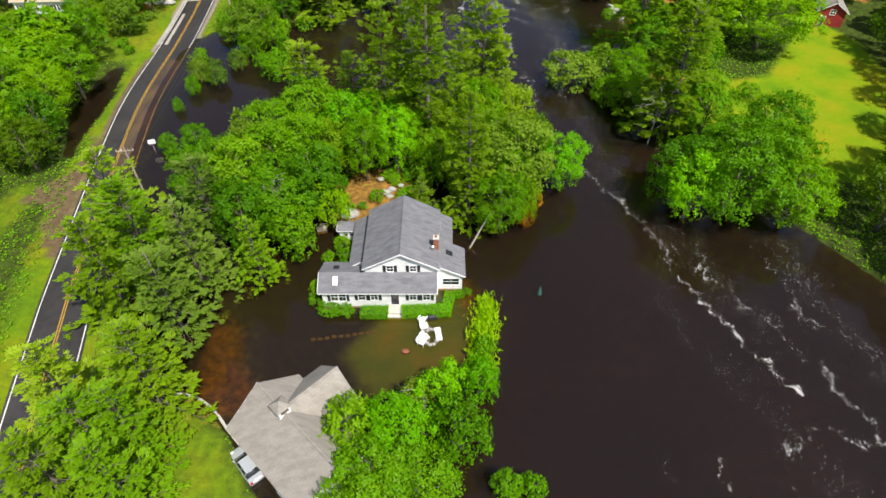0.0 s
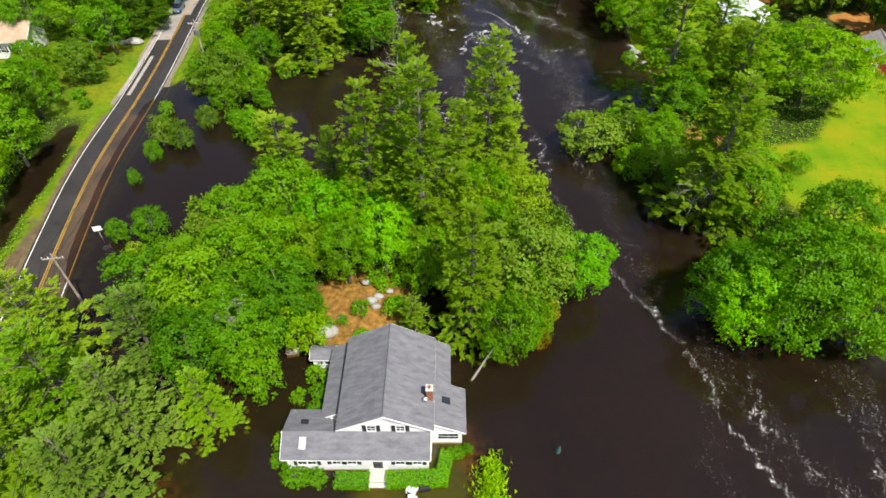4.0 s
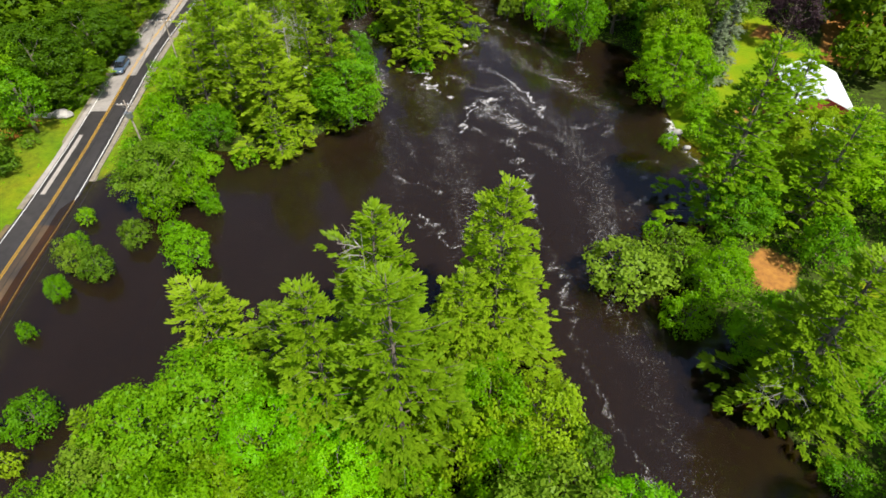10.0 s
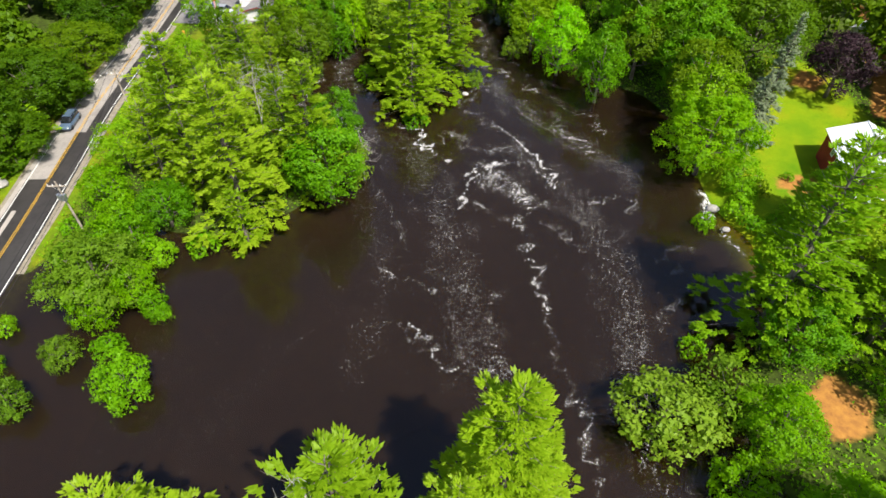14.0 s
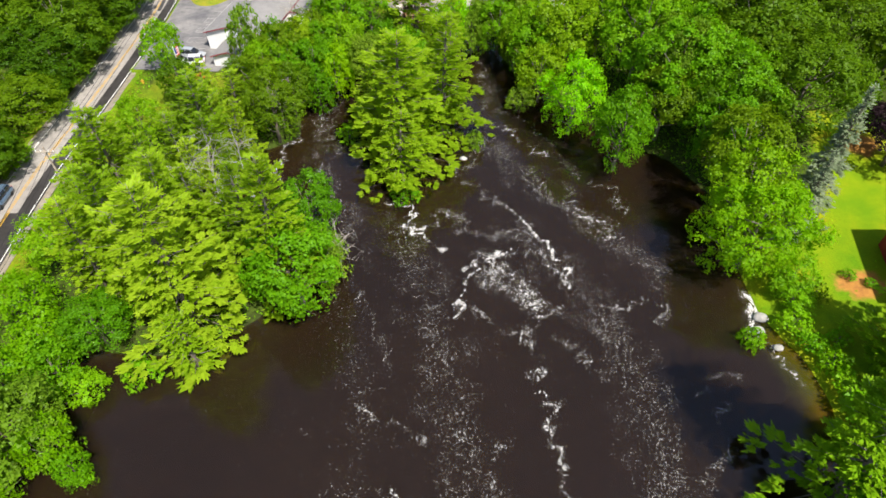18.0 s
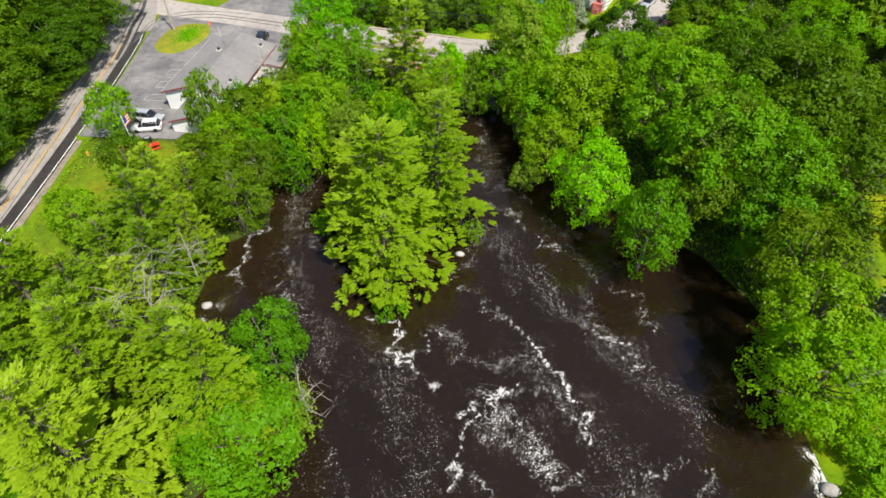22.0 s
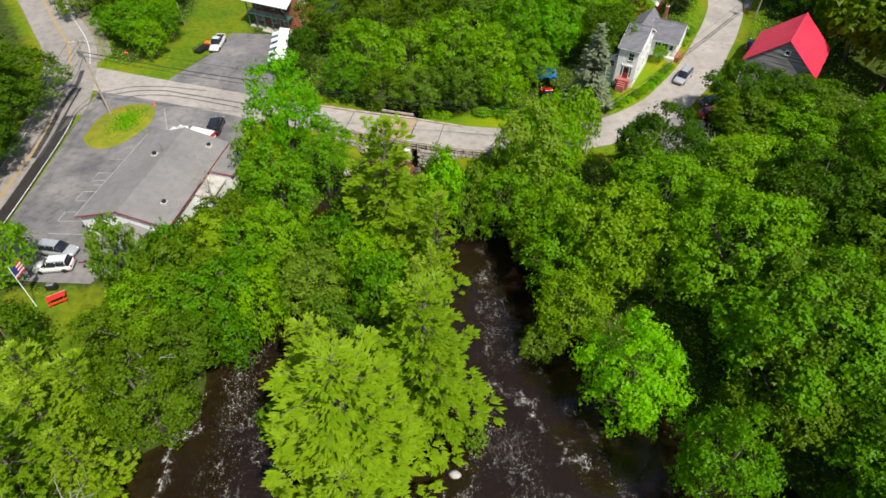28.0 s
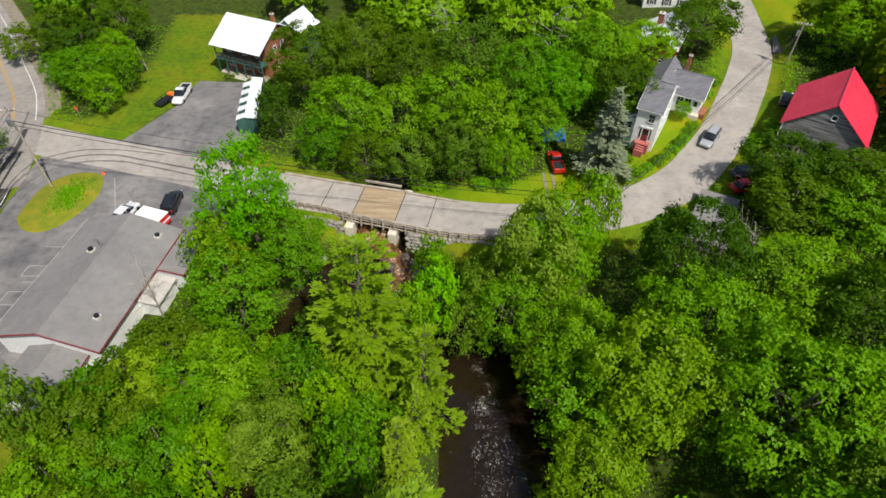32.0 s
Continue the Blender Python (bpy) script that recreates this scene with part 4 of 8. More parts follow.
PENINSULA_B = [
    ("g", -42.9, 102.4, 4.2, 2.4), ("s", -49, 112.5, 2, 1.5), ("s", -31.6, 115.1, 1.5, 1.2), ("s", -36.1, 110.1, 2, 1.9),
    ("p", -26.2, 132.6, 21.5, 8.8), ("p", -29, 147.6, 11, 4.6), ("p", -35.5, 140.5, 17, 6.4), ("p", -30, 142, 17.5, 6), ("p", -43, 149.4, 13, 5.6), ("d", -45.2, 141.4, 8.5, 4), ("l", -44.6, 133.2, 6.5, 3.6), ("p", -33.5, 147.5, 14, 5.6), ("p", -40.5, 144, 14, 5.4), ("p", -28.5, 146, 13, 5),
    ("p", -44, 155, 11, 4.6),
]
RIVER_ISLAND = [
    ("b", 3.1, 201.5, 11, 3.5), ("d", -8.6, 190.8, 9, 3.7), ("g", -11.5, 190.8, 8, 3.4), ("d", -2.6, 186.4, 7, 3.3),
    ("p", 1.9, 187.4, 9, 2.9), ("p", -4.8, 165.8, 20, 10), ("p", 1.6, 172.4, 20, 8.4), ("p", -9, 174, 13, 5.5),
    ("p", -4.4, 160.8, 12, 7), ("g", -11, 184, 11, 4), ("s", -3.6, 156.4, 2.2, 2.2), ("g", 6.6, 169.5, 2.4, 1.7),
    ("s", -13.5, 171, 2.4, 2.2),
]
EAST_WOOD_SOUTH = [
    ("g", 14.6, 180.5, 4, 2.6), ("y", 18, 182.6, 10.5, 4.6), ("d", 38.4, 174.4, 17, 9.1), ("k", 50.8, 181.4, 18, 11.1), ("k", 54.9, 170.2, 16, 9.6),
    ("d", 33.8, 185, 17, 7.9), ("d", 16.5, 194.5, 11, 5), ("d", 17.7, 188.8, 12, 5), ("k", 69, 186, 14, 8),
    ("d", 28.9, 193.2, 15, 6.8), ("b", 22, 173, 13.5, 5.2), ("d", 27.6, 163.6, 14, 4.5), ("y", 22.4, 188.6, 15.2, 6.2),
    ("l", 39.6, 143.6, 13, 7.2), ("d", 44.2, 139.6, 4.6, 3.2), ("w", 40.6, 149.4, 14.4, 6), ("d", 44, 169, 15.5, 7), ("u", 47.2, 148, 14.5, 3), ("u", 51, 152.5, 20, 4),
]
EAST_WOOD_NORTH = [
    ("l", 16.8, 206.4, 15, 5.4), ("l", 15, 204.4, 12, 5), ("g", 9.2, 204.3, 9, 3.7),
    ("k", 30.9, 202.8, 15, 6.9), ("k", 55.5, 216.2, 10.5, 6.5), ("l", 66, 208, 13, 8), ("d", 40.4, 199.9, 13, 7),
    ("k", 45.3, 192, 16, 8.4), ("g", 50.9, 188, 16, 7.9), ("g", 38.4, 177.1, 16, 7.5), ("k", 50.3, 179.6, 15, 7.9),
    ("k", 35.4, 170.6, 13, 5.6), ("k", 43.9, 168.8, 14, 7.3), ("k", 42.6, 157.9, 14, 6), ("d", 41.5, 163, 12, 5.3),
    ("k", 14.4, 193.5, 9, 3.6),
]
SHOP_BANK_A = [
    ("d", -18, 200.2, 14, 4.9), ("d", -13.5, 207.4, 12, 4.3), ("k", -22.5, 192.7, 11, 4.7), ("d", -16.7, 191.3, 12, 4.5),
    ("k", -26.2, 184.6, 12, 5.2), ("d", -20.4, 183.5, 11, 4.3), ("d", -47.9, 188.2, 9, 3.7), ("k", -40.9, 176.5, 8, 3.7),
    ("k", -24.4, 169.6, 12, 4.5), ("p", -30.1, 170.7, 11, 4.4), ("p", -32.9, 167.9, 10, 4.4), ("k", -23.1, 176.8, 10, 4.1),
    ("p", -35.2, 162.8, 10, 4.6), ("p", -35, 158.2, 12, 5.1), ("p", -30.4, 157.5, 12, 4.8), ("p", -28.2, 163.8, 11, 4.0),
    ("p", -36, 152, 13, 5.4), ("d", -14.8, 147, 11, 4.1), ("d", -42.8, 165.2, 9, 3.8), ("d", -19.3, 179.1, 8, 3),
]
SHOP_BANK_B = [
    ("k", -26.4, 191.6, 9, 3.4), ("d", -22.2, 206.4, 9.5, 3.4),
    ("b", -18.6, 211, 17.5, 5.4), ("k", -28.6, 176.5, 10, 4.8), ("p", -34.1, 170.5, 12, 4.9), ("g", -31.4, 184.6, 13, 3.3), ("d", -27, 187.4, 11, 3.6),
]
BRIDGE_WOOD_A = [
    ("k", -17.4, 246.6, 14, 6.7), ("k", -9.5, 252.8, 14, 7), ("k", -0.3, 249, 14, 6.7), ("g", 8.5, 247.2, 14, 6.6),
    ("d", 17.2, 240, 15, 7.1), ("d", 27.2, 245.7, 14, 6.7), ("l", 38, 253.7, 9, 5.3), ("d", -10.7, 234.8, 13, 5.6),
    ("d", -3, 236.6, 12, 5.2), ("d", 5, 236.7, 13, 5.6), ("d", 9.7, 232.2, 12, 5), ("d", -13.9, 230.5, 8, 3.8),
    ("k", -7.4, 229.3, 8, 4.1), ("g", -0.3, 228, 9, 4), ("g", 6.6, 226.8, 9, 4), ("l", 12.8, 226.9, 8, 3.6),
    ("d", 18, 234.1, 9, 3.9), ("u", 26.6, 227.2, 14.5, 5), ("k", 31.0, 239.4, 12, 5.0), ("d", 29, 247, 13, 5.6), ("b", 20.2, 239.6, 13, 5.4), ("k", 49.1, 260.4, 10, 6.3),
]
BRIDGE_WOOD_B = [
    ("k", 48.6, 221.5, 9.5, 5.6), ("k", 47.5, 215.6, 9, 5.6), ("k", 52.1, 217.8, 10, 5.6), ("l", 53.5, 213.5, 10, 5.4), ("k", 70.4, 265.1, 8, 3.9),
    ("l", 73.6, 256.8, 12, 8), ("k", -21.3, 236.4, 9, 2.7),
]
WEST_WOOD_A = [
    ("k", -66.5, 263.6, 9, 5), ("k", -61.5, 258.6, 8.5, 4.8), ("d", -56.2, 249.2, 8, 4.8), ("l", -53.4, 254.8, 8, 4.2), ("d", -61.6, 251.6, 6, 3.6), ("l", -50.8, 243.6, 6.5, 3.0), ("d", -53.8, 246.4, 7, 3.2), ("l", -49.6, 249.6, 7.5, 2.8),
    ("k", -55, 264.5, 11, 5), ("k", -73.3, 260.2, 6, 3.9), ("k", -64.7, 216.2, 13.5, 7.8),
    ("k", -64.7, 226.9, 9.5, 6.4), ("k", -64.8, 208.2, 10.5, 8), ("k", -65.1, 210.1, 5, 6.5), ("k", -64.9, 200, 5, 6.7),
    ("k", -65.2, 190.7, 14, 8.9), ("k", -64.9, 203.4, 8, 7.2), ("k", -65, 183.6, 10.5, 8.1), ("k", -64.5, 192.5, 5, 6.1),
    ("k", -64.7, 175.5, 6, 6.7), ("k", -65.1, 155.9, 11, 8.1), ("k", -64.5, 170.4, 8, 7.6), ("q", -64.5, 148.5, 8, 6.1),
]
WEST_WOOD_B = [
    ("q", -64.8, 160.7, 5, 6.7), ("q", -64.7, 142.5, 5, 5.4), ("k", -64, 183.8, 5, 6.2), ("k", -68.9, 144.2, 13, 8.6),
    ("k", -64.6, 144.4, 7.5, 7.4), ("k", -64.6, 158, 6.5, 6.7),
]
WATERSIDE_A = [
    ("d", -8.6, 28, 8.5, 3.4), ("b", -4.6, 27.6, 8.5, 3.8), ("d", -6, 23.6, 9, 4.2), ("b", -0.5, 32, 8, 3),
    ("d", 1.8, 28.2, 8, 3.2), ("d", -7.5, 20, 8, 4), ("d", -2.4, 22.6, 8, 4), ("g", -2.2, 31.8, 6, 2.6),
    ("s", 6, 24, 3, 1.6), ("s", 8.6, 24, 2.6, 1.4), ("b", 3.9, 34.5, 6, 2.2), ("s", 4.4, 37, 2.8, 1.5),
    ("s", 4.8, 40, 2.4, 1.5), ("s", 30, 111, 2, 1.6),
    ("s", 37.5, 132, 2, 1.6), ("s", 44, 137.5, 3, 2.6), ("s", 42.6, 133.6, 2.6, 2.2), ("s", 43.6, 131, 2.0, 1.8), ("l", 44.6, 128.4, 2.4, 2.0), ("s", 45.0, 125.8, 2.0, 1.9), ("s", 44.8, 122.8, 2.6, 2.2), ("s", 46.8, 131.6, 1.5, 1.4), ("m", 67, 163, 11.5, 5.4),
]
WATERSIDE_B = [
    ("s", -63.5, 113, 1.5, 1.4), ("s", -66, 116, 1.6, 1.6), ("s", -46.5, 123.5, 3, 2.4), ("s", -42.5, 126.5, 4, 3),
    ("s", -48.5, 128.5, 2, 1.6), ("s", -35.5, 124, 3.2, 2.6), ("s", -30, 126, 2.6, 2.2), ("k", 46.6, 138, 2.4, 1.7),
    ("s", 52.5, 141.4, 1, 1), ("s", 54.5, 140, 0.9, 0.9), ("y", -71, 134.5, 1.3, 1.5), ("y", -69, 133.8, 1.2, 1.3),
    ("g", -65.3, 129.4, 1.6, 1.8), ("k", -71, 139.5, 2.6, 3), ("k", -75, 142, 3, 3.4), ("k", -78.5, 140, 2.8, 3),
    ("g", -66, 122.5, 4.5, 3.2), ("g", -70, 127, 6, 3.6), ("d", -74.5, 131, 3.2, 2.6), ("s", 30.4, 226.5, 1.2, 1.1),
]
WATERSIDE_C = [
    ("s", 32, 227.3, 1.2, 1.2), ("b", 33.6, 228.4, 0.9, 1.0), ("s", 35.2, 229.5, 1.3, 1.2), ("s", 36.7, 230.7, 1.0, 1.1),
    ("b", 38, 232, 1.1, 1.0), ("s", 39.2, 233.4, 1.2, 1.1), ("b", 40.4, 234.9, 1.0, 1.0), ("s", 41.6, 236.5, 1.3, 1.1),
    ("s", 42.6, 238, 1.1, 1.0), ("l", 41, 239.8, 2.8, 1.5), ("s", 47, 246.2, 1.6, 1.3), ("s", 49, 249.6, 1.8, 1.4), ("s", 31, 230.4, 1.1, 1.0),
    ("l", 0.6, 225.6, 1.8, 1.7), ("l", 3.2, 224.9, 1.5, 1.5), ("s", 12.4, 224.6, 1.6, 1.6), ("s", 9.4, 224.8, 1.4, 1.5),
    ("s", 50.6, 233.6, 1.5, 1.6), ("s", 49.2, 231.0, 1.2, 1.3), ("s", 53.4, 235.6, 1.6, 1.8), ("s", 33.5, 217.4, 1.2, 1.3), ("s", 36, 218.6, 1.0, 1.2),
]
BELOW_BRIDGE = [
    ("d", 0.5, 199.2, 9.5, 3.3), ("g", -8.5, 197.2, 9, 3.3), ("p", -2.3, 192.8, 10, 3.4), ("p", 2.6, 190.2, 15, 4.8),
    ("s", -12.4, 196, 5, 2.8), ("g", -11.2, 186, 9, 3), ("l", -6.1, 188.4, 9, 3), ("d", -3.7, 182.5, 10, 3.1),
    ("p", 0.5, 183.1, 11, 3), ("l", -15.9, 191.3, 10, 3.8), ("d", -20.2, 189.3, 11, 4.1), ("y", -24, 188.7, 11, 3.9),
    ("y", -20.1, 204.5, 10, 3.7), ("g", -21.1, 198.1, 8, 2.9), ("y", -21.4, 208.6, 10, 3.2), ("d", 3.2, 207.6, 8, 2.6), ("g", 6.6, 199.6, 8.5, 3.2), ("d", 11.6, 199.4, 11, 4.2),
    ("g", 8.2, 202.4, 10, 2.8), ("g", 14.2, 203.6, 16, 5.1), ("p", -3.6, 194.2, 20, 7.8),
]
BELOW_STREET = [
    ("d", 22.1, 212.3, 12, 3.1), ("d", -24.3, 181.6, 11, 4.3), ("d", -27.5, 179.7, 11, 4.1), ("l", -16.8, 182.7, 10, 3.6),
    ("g", -8.2, 179, 9, 3.1), ("y", 21.2, 188.6, 13, 4.6), ("d", 18.1, 193.4, 13, 3.9), ("g", 38.2, 200.2, 12, 5.1),
]
WEST_ROADSIDE_A = [
    ("l", -71.5, 98.5, 12, 5.6), ("d", -69, 109, 11, 4.6), ("d", -72, 86.5, 12, 5.4), ("l", -70, 77, 12, 5.2),
    ("d", -74, 78, 13, 6), ("k", -62.8, 73.5, 9.5, 4), ("d", -68, 64, 12, 5.5), ("d", -64, 53, 11, 4.6),
    ("d", -60, 40, 11, 5), ("y", -72, 117, 9, 4), ("d", -78, 105, 12, 6), ("d", -80, 92, 13, 6),
    ("g", -66.5, 121, 8, 3.4), ("d", -76, 123, 8, 3.6), ("d", -66, 133, 11, 5), ("d", -72, 138, 13, 6),
    ("d", -84, 139, 12, 6), ("d", -100, 136, 12, 6), ("d", -65.8, 96.5, 12, 4.6), ("l", -65.8, 88, 11, 4.4),
]
WEST_ROADSIDE_B = [
    ("d", -64.2, 80.5, 10, 4.2), ("k", -70, 104, 11, 4.6),
]
HOUSE_GROVE_A = [
    ("p", 6.5, 90.5, 25.6, 7.8), ("p", -2.2, 77, 28, 8.4), ("p", -4.6, 85.4, 26.5, 8.8), ("p", -8.6, 79, 24.5, 6.8),
    ("p", -22, 87.6, 15.5, 7.4), ("p", -14.5, 86, 14, 5.6), ("p", 3.6, 63.6, 20, 6.6), ("p", 9, 92, 15, 6.2),
    ("p", 3, 88, 17, 5.6), ("g", 10.5, 68.5, 13, 6.2), ("p", -31, 78, 9, 4.2), ("p", -3, 63.5, 7, 3),
    ("b", 17, 70.5, 9, 4.2), ("d", -20.7, 80.6, 12, 5.9), ("d", -25.9, 76.9, 11, 5.6), ("b", -14.2, 75.8, 13, 4.5),
    ("b", -9.4, 77.8, 12, 4.3), ("l", -19.6, 69.1, 13.5, 4.3), ("g", -27.5, 72.1, 10, 4.8), ("b", -4.7, 76, 10, 3.6),
]
HOUSE_GROVE_B = [
    ("b", -6.9, 72.6, 11, 3.8), ("l", -11.4, 70.9, 11, 3.8), ("y", -16.6, 72.2, 11, 3.9), ("y", 3.5, 76.8, 12, 3.6),
    ("l", 5.6, 80, 13, 4.3), ("y", 10.6, 78.4, 12, 4.6), ("l", 7.3, 73.8, 12, 3.8), ("l", -0.5, 72.4, 9, 3.2),
    ("d", 2.8, 68.4, 9, 3.1), ("l", 10, 65.4, 10, 3.3), ("l", 8, 61, 10, 3.9), ("y", 11.6, 63, 7, 2),
    ("d", -2.1, 69.6, 8, 2.6), ("d", -31.5, 70, 9, 3.9), ("d", -34.1, 66.8, 10, 4.8), ("d", -23.5, 65.1, 10, 3.8),
    ("d", -17.8, 64, 9, 3.4), ("y", -0, 77.6, 11, 2.4), ("g", 14.2, 76.2, 9, 2.8), ("s", -9.5, 66, 1.6, 1.3),
]
HOUSE_GROVE_C = [
    ("o", 11.4, 62.4, 2.8, 1.5), ("o", 13.4, 66.6, 2.4, 1.3),
    ("s", -13.5, 64, 1.4, 1.2), ("s", -5.6, 66.5, 2, 1.5), ("s", -8, 71, 1.8, 1.4),
]
for grove in (ROADSIDE_PINES, FLOODED_SHRUBS, EAST_BANK_A, EAST_BANK_B, PENINSULA_A, PENINSULA_B, RIVER_ISLAND, EAST_WOOD_SOUTH, EAST_WOOD_NORTH, SHOP_BANK_A, SHOP_BANK_B, BRIDGE_WOOD_A, BRIDGE_WOOD_B, WEST_WOOD_A, WEST_WOOD_B, WATERSIDE_A, WATERSIDE_B, WATERSIDE_C, BELOW_BRIDGE, BELOW_STREET, WEST_ROADSIDE_A, WEST_ROADSIDE_B, HOUSE_GROVE_A, HOUSE_GROVE_B, HOUSE_GROVE_C):
    for row in grove:
        plant(*row)


def woodland(x0, y0, x1, y1, count, kind, seed, h0=9, h1=15):
    """Woods that go on behind the nearer trees: many crowns and trunks as one body."""
    rng = random.Random(seed)
    spots, arrays, stems = [], [], Geo()
    hw, st = np.array(HW), np.array(ST)
    for _ in range(count * 12):
        x, y = rng.uniform(x0, x1), rng.uniform(y0, y1)
        if len(spots) >= count:
            break
        near = min(np.hypot(*(hw - (x, y)).T).min(), np.hypot(*(st - (x, y)).T).min())
        if near > 11 and all((x - a) ** 2 + (y - c) ** 2 > 36 for a, c in spots):
            spots.append((x, y))
            H, R, a, z = rng.uniform(h0, h1), rng.uniform(4.5, 7.5), rng.uniform(0, math.tau), gz(x, y)
            pr = PROTO[("f", "L", len(spots) % 2)]
            c, ax, up, ln, wd = pr["arrays"]
            turn = np.array([[math.cos(a), math.sin(a), 0], [-math.sin(a), math.cos(a), 0], [0, 0, 1]])
            arrays.append((c @ turn * np.array([R / 7, R / 7, H / 14]) + np.array([x, y, z]), ax @ turn, up @ turn, ln, wd))
            stems.tube([(x, y, z - 0.4), (x, y, z + H * 0.5), (x + 0.3, y, z + H * 0.8)], [0.3, 0.2, 0.06], 6)
    me = leaf_mesh("woodland", *[np.concatenate(q) for q in zip(*arrays)], LEAF[kind])
    ob = tagged(new("woodland", me), "dense green woodland of broadleaf trees", "woodland", kind="stuff")
    tagged(part("trunk", stems, BARK, ob), kind="stuff")


woodland(72, 150, 125, 262, 55, "k", 1)
woodland(76, 30, 120, 60, 10, "d", 2)
woodland(92, 62, 125, 150, 22, "k", 3)
woodland(-125, 150, -72, 235, 50, "k", 4)
woodland(-120, 20, -72, 108, 36, "d", 5)
woodland(-34, 266, 34, 330, 36, "d", 6)
woodland(-110, 268, -64, 330, 20, "d", 7)
woodland(74, 275, 120, 330, 16, "d", 8)

# ---- buildings ----


def wall_body(name, parent, x0, x1, y0, y1, zb, ze, zr, axis, material, label=""):
    """Wall block with gables; axis is the ridge's direction."""
    g = Geo()
    if zr <= ze:
        g.box(x0, y0, zb, x1, y1, ze)
    elif axis == "y":
        xm = (x0 + x1) / 2
        sec = [(x0, zb), (x1, zb), (x1, ze), (xm, zr), (x0, ze)]
        g.add([(x, y0, z) for x, z in sec] + [(x, y1, z) for x, z in sec], [(0, 1, 2, 3, 4), (9, 8, 7, 6, 5)] + [(i, 5 + i, 5 + (i + 1) % 5, (i + 1) % 5) for i in range(5)])
    else:
        ym = (y0 + y1) / 2
        sec = [(y0, zb), (y1, zb), (y1, ze), (ym, zr), (y0, ze)]
        g.add([(x0, y, z) for y, z in sec] + [(x1, y, z) for y, z in sec], [(4, 3, 2, 1, 0), (5, 6, 7, 8, 9)] + [((i + 1) % 5, 5 + (i + 1) % 5, 5 + i, i) for i in range(5)])
    return part(name, g, material, parent, label)


def slope(parent, a, b, c, d, material, th=0.16, label="", seams=0, trim=None):
    """One roof slope: a-b along the eave, d-c along the ridge (a under d); seams: raised ribs from eave to ridge."""
    ob = part("roof_slope", Geo().slab(a, b, c, d, th), material, parent, label)
    a, b, c, d = (Vector(q) for q in (a, b, c, d))
    n = (b - a).cross(d - a).normalized()
    for i in range(seams):
        k = (i + 0.5) / seams
        p, q = a.lerp(b, k) + n * 0.012, d.lerp(c, k) + n * 0.012
        part("seam", Geo().tube([p, q], [0.035, 0.035], 4), material, ob)
    if seams == 0:
        rows = max(3, int((d - a).length / 0.9))
        for i in range(1, rows):
            k = i / rows
            p, q = a.lerp(d, k), b.lerp(c, k)
            e = (d - a).normalized() * 0.35
            part("shingle_course", Geo().slab(p + n * 0.018, q + n * 0.018, q + e + n * 0.004, p + e + n * 0.004, 0.012), material, ob)
    if trim:
        part("fascia", Geo().tube([a - n * th * 0.85, b - n * th * 0.85], [th * 0.6] * 2, 4), trim, ob)
        for p, q in ((a, d), (b, c)):
            part("bargeboard", Geo().tube([p - n * th * 0.85, q - n * th * 0.85], [th * 0.62] * 2, 4), trim, ob)
    return ob


def gable_roof(parent, x0, x1, y0, y1, ze, zr, axis, material, th=0.16, label="", seams=0, trim=None):
    if axis == "y":
        xm = (x0 + x1) / 2
        slope(parent, (x0, y1, ze), (x0, y0, ze), (xm, y0, zr), (xm, y1, zr), material, th, label, seams, trim)
        slope(parent, (x1, y0, ze), (x1, y1, ze), (xm, y1, zr), (xm, y0, zr), material, th, label, seams, trim)
        cap = [(xm, y0, zr + 0.01), (xm, y1, zr + 0.01)]
    else:
        ym = (y0 + y1) / 2
        slope(parent, (x0, y0, ze), (x1, y0, ze), (x1, ym, zr), (x0, ym, zr), material, th, label, seams, trim)
        slope(parent, (x1, y1, ze), (x0, y1, ze), (x0, ym, zr), (x1, ym, zr), material, th, label, seams, trim)
        cap = [(x0, ym, zr + 0.01), (x1, ym, zr + 0.01)]
    part("ridge_cap", Geo().tube(cap, [0.10, 0.10], 6), material, parent)


def at(x, y, z, side="front"):
    """Place on a wall: local x to the right, z up, -y outward."""
    return Matrix.Translation((x, y, z)) @ Matrix.Rotation({"front": 0, "right": math.pi / 2, "back": math.pi, "left": -math.pi / 2}[side], 4, "Z")


def put(ob, m):
    ob.matrix_local = m
    return ob


WIN_MESH = {}


